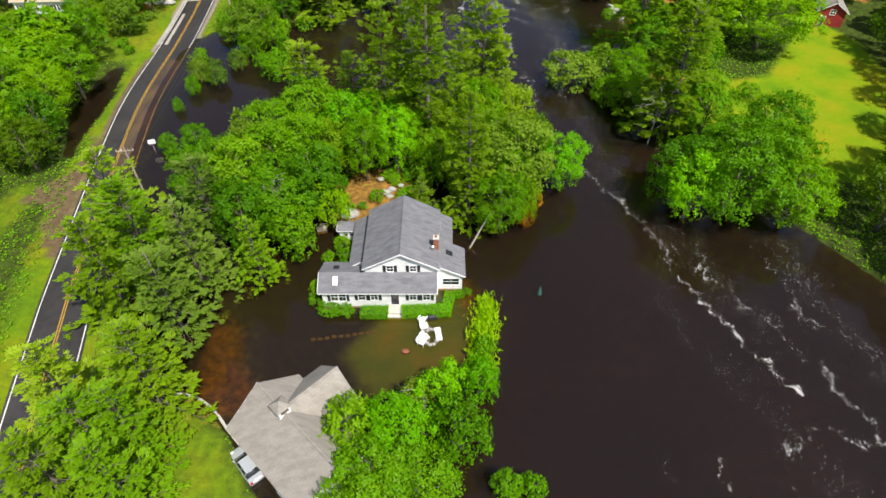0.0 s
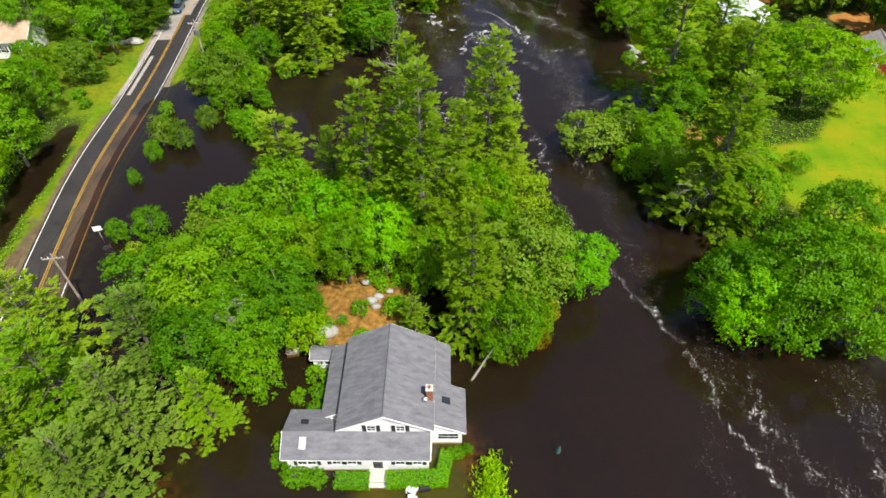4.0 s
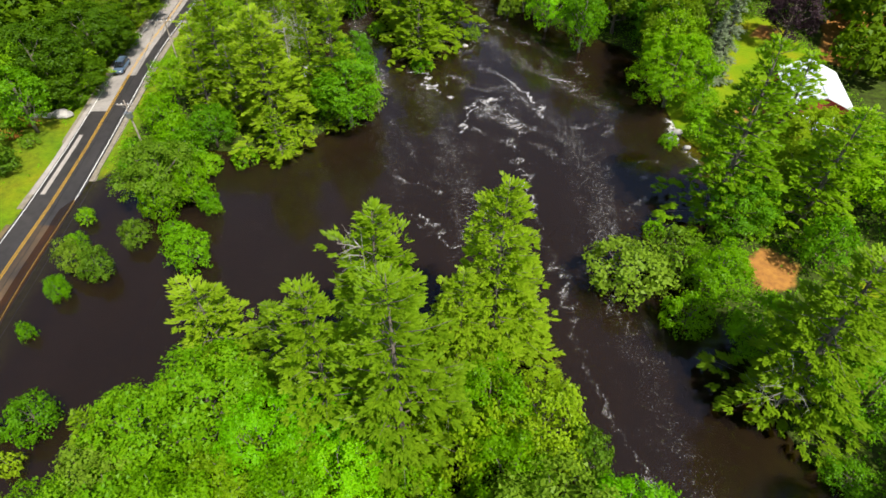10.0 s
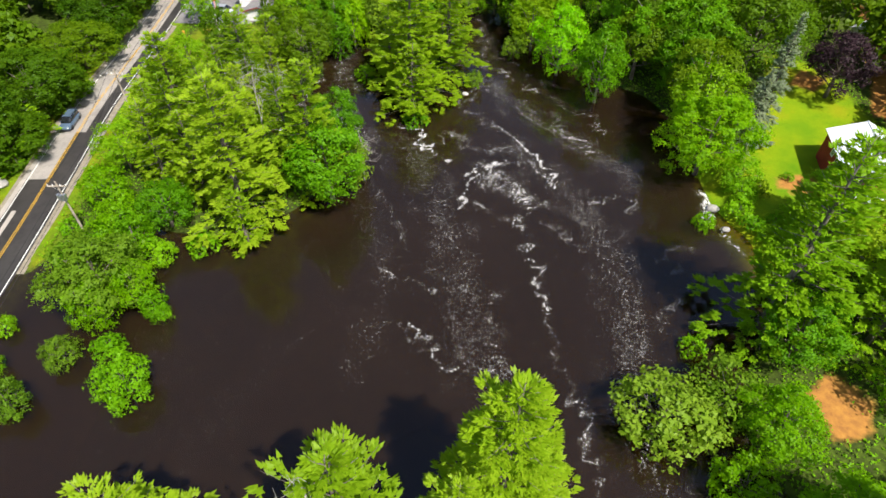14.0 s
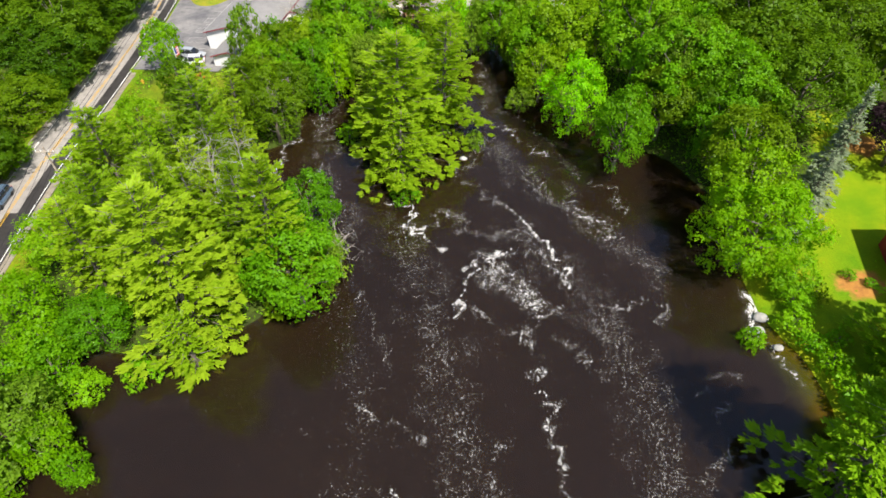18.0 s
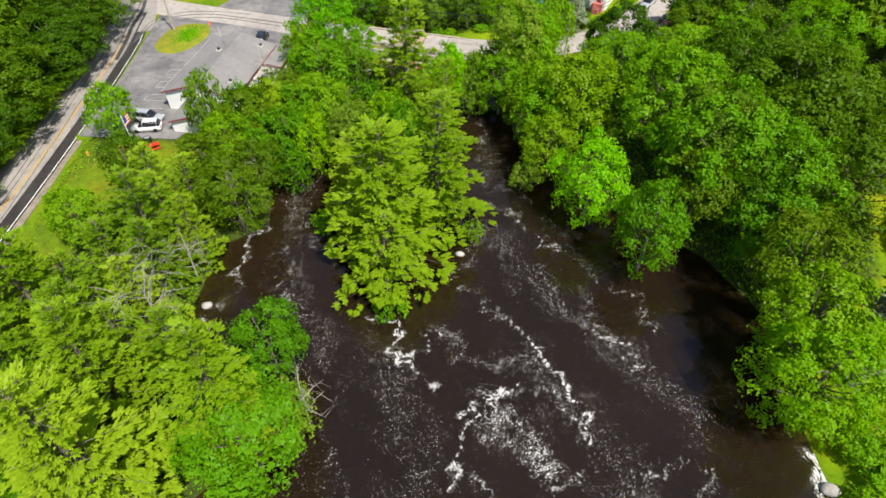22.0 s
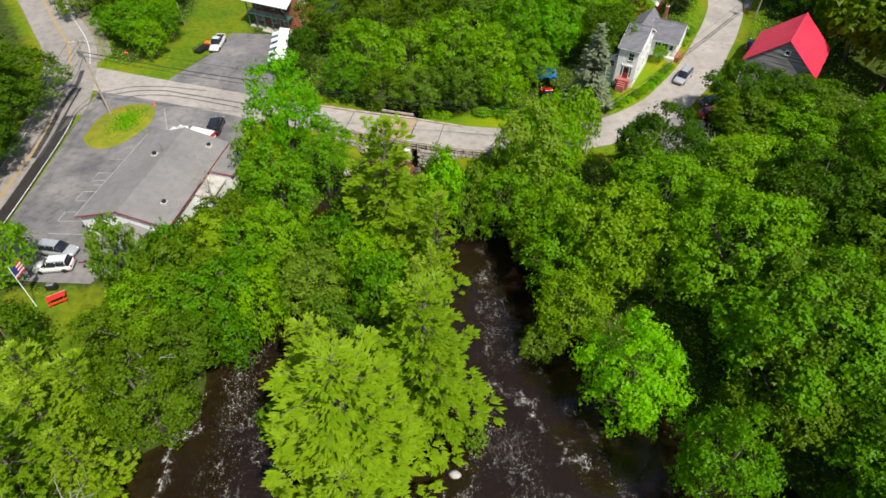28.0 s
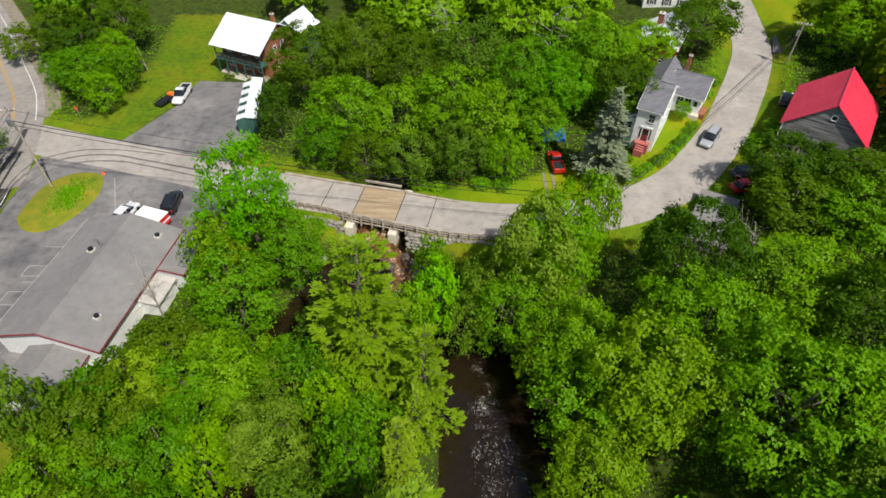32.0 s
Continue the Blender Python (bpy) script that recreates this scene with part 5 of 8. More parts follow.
def window(parent, m, w=0.85, h=1.3, shutters=True, cross=True, frame_mat=None):
    """Window with casing, sashes, panes and shutters; m from at()."""
    frame_mat = frame_mat or TRIM
    key = (round(w, 2), round(h, 2), cross, frame_mat.name)
    if key not in WIN_MESH:
        g = Geo()
        t = 0.10
        g.box(-w / 2 - t, -0.06, -h / 2 - t, -w / 2, 0.01, h / 2 + t).box(w / 2, -0.06, -h / 2 - t, w / 2 + t, 0.01, h / 2 + t)
        g.box(-w / 2, -0.06, h / 2, w / 2, 0.01, h / 2 + t).box(-w / 2 - 0.04, -0.10, -h / 2 - t, w / 2 + 0.04, 0.01, -h / 2)
        s = Geo()
        if cross:
            s.box(-w / 2, -0.035, -0.03, w / 2, -0.005, 0.03)
            s.box(-0.018, -0.03, -h / 2, 0.018, -0.006, h / 2)
        p = Geo().box(-w / 2, -0.02, -h / 2, w / 2, 0.0, h / 2)
        WIN_MESH[key] = (g.mesh("window", frame_mat), s.mesh("sash", frame_mat) if cross else None, p.mesh("pane", GLASS))
    fr, sash, pane = WIN_MESH[key]
    ob = put(part("window", fr, None, parent), m)
    part("pane", pane, None, ob)
    if sash:
        part("sash", sash, None, ob)
    if shutters:
        k = ("sh", round(h, 2))
        if k not in WIN_MESH:
            g = Geo().box(-0.19, -0.05, -h / 2 - 0.05, 0.19, -0.005, h / 2 + 0.05)
            WIN_MESH[k] = g.mesh("shutter", SHUTTER)
        for sx in (-1, 1):
            put(part("shutter", WIN_MESH[k], None, ob), Matrix.Translation((sx * (w / 2 + 0.10 + 0.20), 0, 0)))
    return ob


def door(parent, m, w=0.95, h=2.05, material=None, steps=True):
    ob = put(part("door", Geo().box(-w / 2, -0.05, 0, w / 2, 0.0, h), material or SHUTTER, parent), m)
    part("door_frame", Geo().box(-w / 2 - 0.14, -0.08, 0, -w / 2, 0.01, h + 0.14).box(w / 2, -0.08, 0, w / 2 + 0.14, 0.01, h + 0.14).box(-w / 2, -0.08, h, w / 2, 0.01, h + 0.14), TRIM, ob)
    part("door_panel", Geo().box(-w * 0.33, -0.07, h * 0.52, w * 0.33, -0.05, h * 0.92), GLASS, ob)
    part("door_handle", Geo().cyl((w * 0.38, -0.10, h * 0.48), (0, 1, 0), 0.03, 0.09, 8), STEEL, ob)
    if steps:
        part("step", Geo().box(-w * 0.9, -1.0, -0.45, w * 0.9, -0.01, -0.02), CONCRETE, ob, bevel=0.02)
    return ob


def chimney(parent, x, y, z0, z1, w=0.6, material=None):
    ob = part("chimney", Geo().box(x - w / 2, y - w / 2, z0, x + w / 2, y + w / 2, z1), material or BRICK, parent, bevel=0.01)
    part("chimney_cap", Geo().box(x - w * 0.6, y - w * 0.6, z1, x + w * 0.6, y + w * 0.6, z1 + 0.12), CONCRETE, ob)
    part("flue", Geo().cyl((x, y, z1 + 0.25), (0, 0, 1), 0.13, 0.3, 10), BRICK, ob)
    return ob


# white farmhouse standing in the flood
house = thing("house", pose(-5.0, 48.8, 0), "white clapboard house with grey shingle roofs, standing in flood water", "house")
wall_body("wall", house, -4.4, 4.35, 0.0, 10.2, -0.9, 5.05, 7.35, "y", CLAPBOARD)
gable_roof(house, -4.75, 4.65, -0.4, 10.4, 5.05, 7.62, "y", SHINGLE_GREY, trim=TRIM)
wall_body("wall", house, -6.5, -4.4, 2.3, 10.4, -0.9, 3.1, 3.1, "y", CLAPBOARD)
slope(house, (-6.8, 10.6, 3.0), (-6.8, 2.0, 3.0), (-4.4, 2.0, 4.3), (-4.4, 10.6, 4.3), SHINGLE_GREY, trim=TRIM)
wall_body("wall", house, 4.35, 6.0, 1.1, 10.4, -0.9, 3.35, 3.35, "y", CLAPBOARD)
slope(house, (6.25, 5.5, 3.45), (6.25, 10.6, 3.45), (4.35, 10.6, 4.5), (4.35, 5.5, 4.5), SHINGLE_GREY, trim=TRIM)
wall_body("wall", house, 4.35, 7.4, 1.0, 5.3, -0.9, 2.55, 2.55, "y", CLAPBOARD)
slope(house, (7.8, 0.65, 2.65), (7.8, 5.6, 2.65), (4.35, 5.6, 4.5), (4.35, 0.65, 4.5), SHINGLE_GREY, trim=TRIM)
g = Geo().add([(4.35, 0.98, 2.5), (7.4, 0.98, 2.5), (4.35, 0.98, 4.3), (4.35, 1.2, 2.5), (7.4, 1.2, 2.5), (4.35, 1.2, 4.3)], [(0, 1, 2), (5, 4, 3), (0, 3, 4, 1), (1, 4, 5, 2), (2, 5, 3, 0)])
part("wall", g, CLAPBOARD, house)
window(house, at(6.0, 1.0, 1.35), 2.0, 1.1, False)
# long front range, with its own ridge to the west of the gable
wall_body("wall", house, -9.7, 4.1, -1.9, 0.0, -0.9, 2.85, 2.85, "x", CLAPBOARD)
wall_body("wall", house, -9.7, -4.4, 0.0, 3.0, -0.9, 2.5, 2.5, "x", CLAPBOARD)
slope(house, (-10.05, -2.35, 2.85), (4.3, -2.35, 2.85), (4.3, 0.0, 4.15), (-10.05, 0.0, 4.15), SHINGLE_GREY, trim=TRIM)
slope(house, (-6.6, 3.2, 2.6), (-10.05, 3.2, 2.6), (-10.05, 0.0, 4.15), (-4.5, 0.0, 4.15), SHINGLE_GREY)
g = Geo().add([(-9.7, -1.9, 2.8), (-9.7, 3.0, 2.7), (-9.7, 0.0, 4.0), (-9.5, -1.9, 2.8), (-9.5, 3.0, 2.7), (-9.5, 0.0, 4.0)], [(2, 1, 0), (3, 4, 5), (0, 1, 4, 3), (1, 2, 5, 4), (2, 0, 3, 5)])
part("wall", g, CLAPBOARD, house)
for x in (-8.2, -7.25):
    window(house, at(x, -1.9, 1.75), 0.8, 1.35, False)
for x in (-8.85, -6.6):
    part("shutter", Geo().box(x - 0.19, -1.96, 1.0, x + 0.19, -1.905, 2.5), SHUTTER, house)
for x in (-4.85, -3.35, 1.35, 3.0):
    window(house, at(x, -1.9, 1.8), 0.8, 1.15)
door(house, at(-0.85, -1.9, 0.44), 0.95, 2.05, None, False)
part("porch_step", Geo().box(-1.75, -3.3, -0.9, 0.05, -1.95, 0.42), CONCRETE, house, bevel=0.03)
part("porch_step", Geo().box(-1.75, -3.75, -0.9, 0.05, -3.31, 0.16), CONCRETE, house, bevel=0.03)
for x in (-1.4, 1.4):
    window(house, at(x, 0.0, 4.75), 0.75, 0.95)
chimney(house, 4.15, 3.0, 4.2, 7.0, 0.62)
sk = part("skylight", Geo().box(-0.45, -0.35, 0, 0.45, 0.35, 0.1), DARK_METAL, house)
put(sk, Matrix.Translation((5.75, 3.6, 3.80)) @ Matrix.Rotation(0.49, 4, "Y"))
part("pane", Geo().box(-0.36, -0.27, 0.1, 0.36, 0.27, 0.11), GLASS, sk)
sk = part("skylight", Geo().box(-0.30, -0.55, 0, 0.30, 0.55, 0.08), TRIM, house)
put(sk, Matrix.Translation((-8.0, -1.0, 3.63)) @ Matrix.Rotation(0.5, 4, "X"))
part("roof_vent", Geo().box(-0.35, -0.2, 0, 0.35, 0.2, 0.28), DARK_METAL, house, bevel=0.03).matrix_local = Matrix.Translation((-8.1, 1.2, 3.6))
dish = part("satellite_dish", Geo().tube([(0, 0, 0), (0.02, -0.12, 0.10), (0.05, -0.22, 0.14)], [0.30, 0.22, 0.02], 14), STEEL, house)
put(dish, Matrix.Translation((3.75, 2.4, 5.95)))
part("dish_arm", Geo().tube([(0, 0.1, -0.55), (0, 0, 0)], [0.03, 0.03], 6), STEEL, dish)
# small garden room at the back corner
annex = thing("shed", pose(-13.0, 59.4, 0), "small white garden shed with a grey roof and windows", "shed")
wall_body("wall", annex, -1.1, 1.1, -0.7, 0.8, -0.9, 2.0, 2.6, "x", CLAPBOARD)
gable_roof(annex, -1.35, 1.35, -1.0, 1.1, 2.0, 2.65, "x", SHINGLE_GREY, trim=TRIM)
for x in (-0.3, 0.55):
    window(annex, at(x, -0.7, 1.3), 0.6, 0.9, False)
crate = thing("storage_box", pose(-17.0, 61.0, 0.0, 0, 0, 8), "pale weathered storage box at the edge of the flood", "box")
part("body", Geo().box(-0.7, -0.5, -0.5, 0.7, 0.5, 0.45), GREY_WOOD, crate, bevel=0.02)
part("lid", Geo().box(-0.76, -0.56, 0.45, 0.76, 0.56, 0.53), GREY_WOOD, crate)

# garage with crossing roofs and a cupola
garage = thing("garage", pose(-18.2, 31.8, 0.15, 0, 0, -44.2), "garage with pale shingle crossing gable roofs and a cupola", "garage")
wall_body("wall", garage, 0.35, 12, -4.0, 4.0, -0.9, 3.05, 6.0, "x", CLAPBOARD)
gable_roof(garage, 0, 12.3, -4.35, 4.35, 3.05, 6.25, "x", SHINGLE_PALE, trim=TRIM)
wall_body("wall", garage, 1.1, 7.3, 3.0, 6.3, -0.9, 3.05, 5.85, "y", CLAPBOARD)
slope(garage, (0.75, 6.65, 3.05), (0.75, 4.35, 3.05), (4.2, 0.0, 6.27), (4.2, 6.65, 6.27), SHINGLE_PALE)
slope(garage, (7.65, 4.35, 3.05), (7.65, 6.65, 3.05), (4.2, 6.65, 6.27), (4.2, 0.0, 6.27), SHINGLE_PALE)
for a, b2 in (((0.0, 0, 6.30), (12.3, 0, 6.30)), ((4.2, 0.3, 6.32), (4.2, 6.65, 6.32))):
    part("ridge_cap", Geo().tube([a, b2], [0.13, 0.13], 6), SHINGLE_PALE, garage)
cup = part("cupola", Geo().box(-0.62, -0.62, -0.7, 0.62, 0.62, 0.75), TRIM, garage)
put(cup, Matrix.Translation((4.15, 0, 6.25)))
for s in ("front", "right", "back", "left"):
    r = at(0, 0, 0, s) @ Matrix.Translation((0, -0.63, 0.35))
    put(part("louvre", Geo().box(-0.42, -0.02, -0.25, 0.42, 0.0, 0.25), DARK_WOOD, cup), r)
part("cupola_roof", Geo().add([(-0.8, -0.8, 0.75), (0.8, -0.8, 0.75), (0.8, 0.8, 0.75), (-0.8, 0.8, 0.75), (0, 0, 1.5)], [(0, 1, 4), (1, 2, 4), (2, 3, 4), (3, 0, 4), (3, 2, 1, 0)]), SHINGLE_PALE, cup)
part("roof_vent", Geo().cyl((5.3, 4.6, 4.85), (0, 0, 1), 0.09, 0.6, 8), PLASTIC_WHITE, garage)
part("garage_door", Geo().box(7.5, -4.18, 0.0, 10.3, -4.1, 2.3), TRIM, garage)

# red cottage by the meadow
red = thing("barn", pose(82.4, 123.6, gz(82, 124), 0, 0, -16), "red board shed with a grey shingle roof beside the meadow", "shed")
wall_body("wall", red, -2.6, 2.6, 0, 8.5, -0.5, 3.3, 5.0, "y", RED_WALL)
gable_roof(red, -3.1, 3.1, -0.4, 8.9, 3.2, 5.2, "y", SHINGLE_PALE, trim=TRIM)
window(red, at(0, 0, 3.0), 0.9, 1.0, False)
door(red, at(-1.5, 0, 0.0), 0.9, 2.0, DARK_WOOD, False)

# red house with a white metal roof on the east bank
rh = thing("house", pose(56.4, 135.2, gz(57, 137), 0, 0, -12), "dark red house with a white metal roof and white-framed windows", "house")
wall_body("wall", rh, 0, 9, 0, 12, -0.6, 4.9, 6.6, "y", RED_WALL)
gable_roof(rh, -0.4, 9.4, -0.5, 12.5, 4.8, 6.8, "y", METAL_WHITE, seams=14)
for y, z in ((1.3, 3.9), (3.1, 3.9), (5.6, 3.9), (7.8, 3.9), (3.4, 1.4), (6.4, 1.4)):
    window(rh, at(0, y, z, "left"), 0.75, 1.05, False)
wall_body("wall", rh, 1.2, 7.0, -2.6, 0, -0.6, 2.5, 2.5, "y", RED_WALL)
slope(rh, (0.9, -3.0, 2.45), (7.3, -3.0, 2.45), (7.3, 0.0, 3.3), (0.9, 0.0, 3.3), METAL_WHITE, seams=10)
for x in (2.4, 4.2, 6.0):
    window(rh, at(x, -2.6, 1.4), 0.9, 1.1, False)

# small white-roofed outbuilding with a dirt yard
ob = thing("shed", pose(82.3, 182.1, gz(82, 182), 0, 0, 33), "small outbuilding with a white metal roof on a dirt yard", "shed")
wall_body("wall", ob, -2.6, 2.6, -2, 2, -0.4, 2.5, 3.6, "x", CLAPBOARD)
gable_roof(ob, -3, 3, -2.4, 2.4, 2.4, 3.7, "x", METAL_WHITE, seams=8)
ob2 = thing("shed", pose(61, 126, gz(61, 126), 0, 0, 12), "low white-roofed lean-to with a brick chimney among trees", "shed")
wall_body("wall", ob2, -2.2, 2.2, -1.6, 1.6, -0.4, 2.3, 2.9, "x", CLAPBOARD)
gable_roof(ob2, -2.5, 2.5, -2, 2, 2.2, 3.0, "x", METAL_WHITE, seams=7)
chimney(ob2, -1.4, 0.6, 2.2, 3.9, 0.5)

# white house and small garage west of the highway
wh = thing("house", pose(-95, 130.5, gz(-90, 131), 0, 0, 3), "white clapboard house with dark shutters and a pale brown roof", "house")
wall_body("wall", wh, 0, 13, 0, 7.5, -0.5, 3.6, 5.8, "x", CLAPBOARD)
gable_roof(wh, -0.4, 13.4, -0.5, 8, 3.5, 6.0, "x", worn("tan_shingle", (0.38, 0.26, 0.17), (0.50, 0.36, 0.25), 0.7, 0.9, 7, 0.4, 0.02), trim=TRIM)
for x in (1.5, 4.0, 8.0, 10.2):
    window(wh, at(x, 0, 1.9), 0.9, 1.2)
door(wh, at(12.1, 0, 0.3))
sg = thing("garage", pose(-88.5, 116.5, gz(-88, 117), 0, 0, 8), "small white garage with a brown shingle roof", "garage")
wall_body("wall", sg, 0, 4.6, 0, 5, -0.4, 2.4, 3.9, "y", CLAPBOARD)
gable_roof(sg, -0.3, 4.9, -0.3, 5.3, 2.35, 4.0, "y", worn("brown_shingle", (0.22, 0.14, 0.07), (0.32, 0.21, 0.11), 0.8, 0.9, 7, 0.4, 0.02), trim=TRIM)
part("garage_door", Geo().box(0.7, -0.06, 0, 3.9, 0.0, 2.1), TRIM, sg)
for x in (1.2, 2.0, 2.8, 3.5):
    part("garage_window", Geo().box(x - 0.28, -0.08, 1.5, x + 0.28, -0.065, 1.85), GLASS, sg)

# low shop with the long grey roof
shop = thing("shop", pose(-36.9, 195.2, 2.5, 0, 0, -8.5), "long low white shop with a grey roof and dark red trim", "shop")
wall_body("wall", shop, -5.9, 5.9, 0, 17.6, -0.3, 3.35, 5.0, "y", CLAPBOARD)
MAROON = worn("maroon_trim", (0.22, 0.02, 0.035), (0.30, 0.035, 0.05), 1, 0.6, 12)
ROLLED = asphalt("rolled_roofing", (0.175, 0.168, 0.165), (0.225, 0.216, 0.21), (0.9, 0.9, 0.9))
gable_roof(shop, -6.3, 6.3, -0.35, 18.0, 3.3, 5.1, "y", ROLLED, trim=MAROON)
wall_body("wall", shop, -2.2, 4.0, -6.0, 0, -0.3, 2.0, 2.95, "y", CLAPBOARD)
gable_roof(shop, -2.55, 4.35, -6.35, -0.02, 1.95, 3.05, "y", ROLLED, trim=MAROON)
wall_body("wall", shop, 5.9, 8.2, 7.2, 11.0, -0.3, 2.2, 2.2, "y", CLAPBOARD)
slope(shop, (8.5, 7.0, 2.2), (8.5, 11.2, 2.2), (5.9, 11.2, 2.6), (5.9, 7.0, 2.6), CONCRETE)
wall_body("wall", shop, 5.9, 9.0, 11.6, 17.4, -0.3, 2.7, 2.7, "y", CLAPBOARD)
slope(shop, (9.4, 11.5, 2.7), (9.4, 17.6, 2.7), (5.9, 17.6, 3.1), (5.9, 11.5, 3.1), ROLLED, trim=MAROON)
for y in (3, 7, 11, 15):
    window(shop, at(-5.9, y, 1.5, "left"), 1.4, 1.1, False)


def roof_unit(parent, x, y, z, w=0.75, h=0.6):
    u = part("roof_unit", Geo().box(x - w / 2, y - w / 2, z, x + w / 2, y + w / 2, z + h), CONCRETE, parent, bevel=0.03)
    part("fan_cowl", Geo().cyl((x, y, z + h + 0.12), (0, 0, 1), w * 0.38, 0.24, 12), DARK_METAL, u)
    return u


part("drip_edge", Geo().tube([(-6.33, -0.3, 3.33), (-6.33, 18.0, 3.33)], [0.03, 0.03], 4), PAINT_FADED, shop, "pale drip edge")
roof_unit(shop, 4.2, 3.3, 3.55)
roof_unit(shop, 4.4, 15.8, 3.5)
roof_unit(shop, -1.3, 11.6, 4.6, 0.8, 0.35)
ant = part("antenna", Geo().tube([(0, 0, 0), (0, 0, 1.3)], [0.02, 0.015], 6), DARK_METAL, shop)
put(ant, Matrix.Translation((-0.4, 12.2, 4.9)))
for z, l in ((0.7, 0.8), (0.95, 0.6), (1.2, 0.45)):
    part("antenna_rod", Geo().tube([(-l, 0.1, z), (l, -0.1, z)], [0.012, 0.012], 5), DARK_METAL, ant)

# brick inn with a white metal roof and a two-storey porch
inn = thing("inn", pose(-36.6, 256.6, 2.5, 0, 0, -23), "brick inn with a white metal roof and a dark two-storey porch", "house")
wall_body("wall", inn, 0, 9.6, 1.9, 9.5, -0.4, 6.2, 8.3, "x", BRICK)
slope(inn, (-0.5, -0.5, 5.4), (10.1, -0.5, 5.4), (10.1, 5.7, 8.6), (-0.5, 5.7, 8.6), METAL_WHITE, seams=16)
slope(inn, (10.1, 10.2, 6.0), (-0.5, 10.2, 6.0), (-0.5, 5.7, 8.6), (10.1, 5.7, 8.6), METAL_WHITE, seams=16)
part("porch_floor", Geo().box(0, 0, 2.7, 9.6, 1.95, 2.9), GREEN_WOOD, inn)
part("porch_floor", Geo().box(0, 0, -0.2, 9.6, 1.95, 0.15), GREY_WOOD, inn)
for i in range(6):
    x = 0.1 + i * 1.88
    part("post", Geo().box(x - 0.08, 0.02, 0.15, x + 0.08, 0.18, 5.5), GREEN_WOOD, inn)
for z in (3.2, 3.5, 3.8):
    part("rail", Geo().box(0.1, 0.05, z, 9.5, 0.13, z + 0.12), DARK_WOOD, inn)
for x in (1.5, 4.8, 7.6):
    window(inn, at(x, 1.9, 4.2), 0.9, 1.4, False)
    window(inn, at(x, 1.9, 1.5), 0.9, 1.4, False)
for y, z in ((4.5, 4.4), (6.6, 4.4), (5.4, 6.6), (4.5, 1.5)):
    window(inn, at(9.6, y, z, "right"), 0.8, 1.1, False)
chimney(inn, 8.2, 7.2, 7.0, 9.2, 0.55)
for i in range(4):
    part("step", Geo().box(3.4, -0.35 * (4 - i), -0.2, 6.0, -0.35 * (3 - i), 0.15 - 0.0 - 0.15 * (3 - i)), CONCRETE, inn)
wall_body("wall", inn, 6.2, 11.8, 9.6, 15.0, -0.4, 5.3, 7.4, "y", GREEN_WOOD)
gable_roof(inn, 5.8, 12.2, 9.2, 15.4, 5.2, 7.6, "y", METAL_WHITE, seams=8)
# stepped green and white side screen by the lot
scr = thing("shed", pose(-25.9, 237.6, 2.5, 0, 0, 8), "green shed with a white roof and stepped white awnings", "shed")
part("wall", Geo().box(-0.9, 0.2, -0.3, 0.6, 12.2, 2.6), GREEN_WOOD, scr)
part("roof", Geo().slab((-1.0, 0, 3.0), (0.8, 0, 2.7), (0.8, 12.4, 2.7), (-1.0, 12.4, 3.0), 0.1), METAL_WHITE, scr)
for i in range(5):
    y = 0.1 + i * 2.45
    part("awning", Geo().slab((-2.4, y, 2.55), (-1.02, y, 2.98), (-1.02, y + 1.3, 2.98), (-2.4, y + 1.3, 2.55), 0.08), METAL_WHITE, scr)
    part("partition", Geo().box(-2.3, y + 0.05, -0.3, -0.92, y + 0.15, 2.5), GREEN_WOOD, scr)

# barn with the red roof
barn = thing("barn", pose(56.3, 228.6, gz(56, 230), 0, 0, -33.8), "old barn of weathered grey boards with a red metal roof", "barn")
bz = 9.6 - gz(56, 230)
wall_body("wall", barn, -5.2, 5.2, 0, 11.6, -1.0, bz, bz + 4.4, "y", BARN_WOOD)
gable_roof(barn, -5.6, 5.6, -0.35, 12, bz - 0.1, bz + 4.6, "y", METAL_RED, 0.1, seams=22)
for i in range(26):
    z = i * 0.36
    hw = 5.2 if z < bz else 5.2 * (1 - (z - bz) / 4.4)
    if hw > 0.4:
        part("board", Geo().box(-hw + 0.03, -0.035, z, hw - 0.03, 0.0, z + 0.33), BARN_WOOD, barn)
window(barn, at(0.3, -0.04, bz + 2.6), 0.6, 0.6, False, False)
part("corner_board", Geo().box(-5.3, -0.06, 0, -5.12, 0.02, bz), TRIM, barn)

# white village house with a side wing
vz = 5.2
vh = thing("house", pose(34.9, 232.3, vz, 0, 0, -29), "white two-storey village house with a grey roof and red door", "house")
ve = 11.0 - vz
wall_body("wall", vh, -3.3, 0, 0, 8.4, -2.4, ve - 0.7, ve + 1.5, "x", CLAPBOARD)
gable_roof(vh, -3.55, 0.25, -0.35, 8.75, ve - 0.75, ve + 1.65, "x", SHINGLE_GREY, trim=TRIM)
wall_body("wall", vh, -5.0, -3.3, 0.7, 8.0, -2.4, 2.8, 2.8, "y", CLAPBOARD)
slope(vh, (-5.3, 8.3, 2.7), (-5.3, 0.4, 2.7), (-3.3, 0.4, 3.7), (-3.3, 8.3, 3.7), SHINGLE_GREY, trim=TRIM)
window(vh, at(-1.15, 0, 3.75), 0.8, 1.25, False)
window(vh, at(-4.2, 0.7, 1.5), 0.7, 1.1, False)
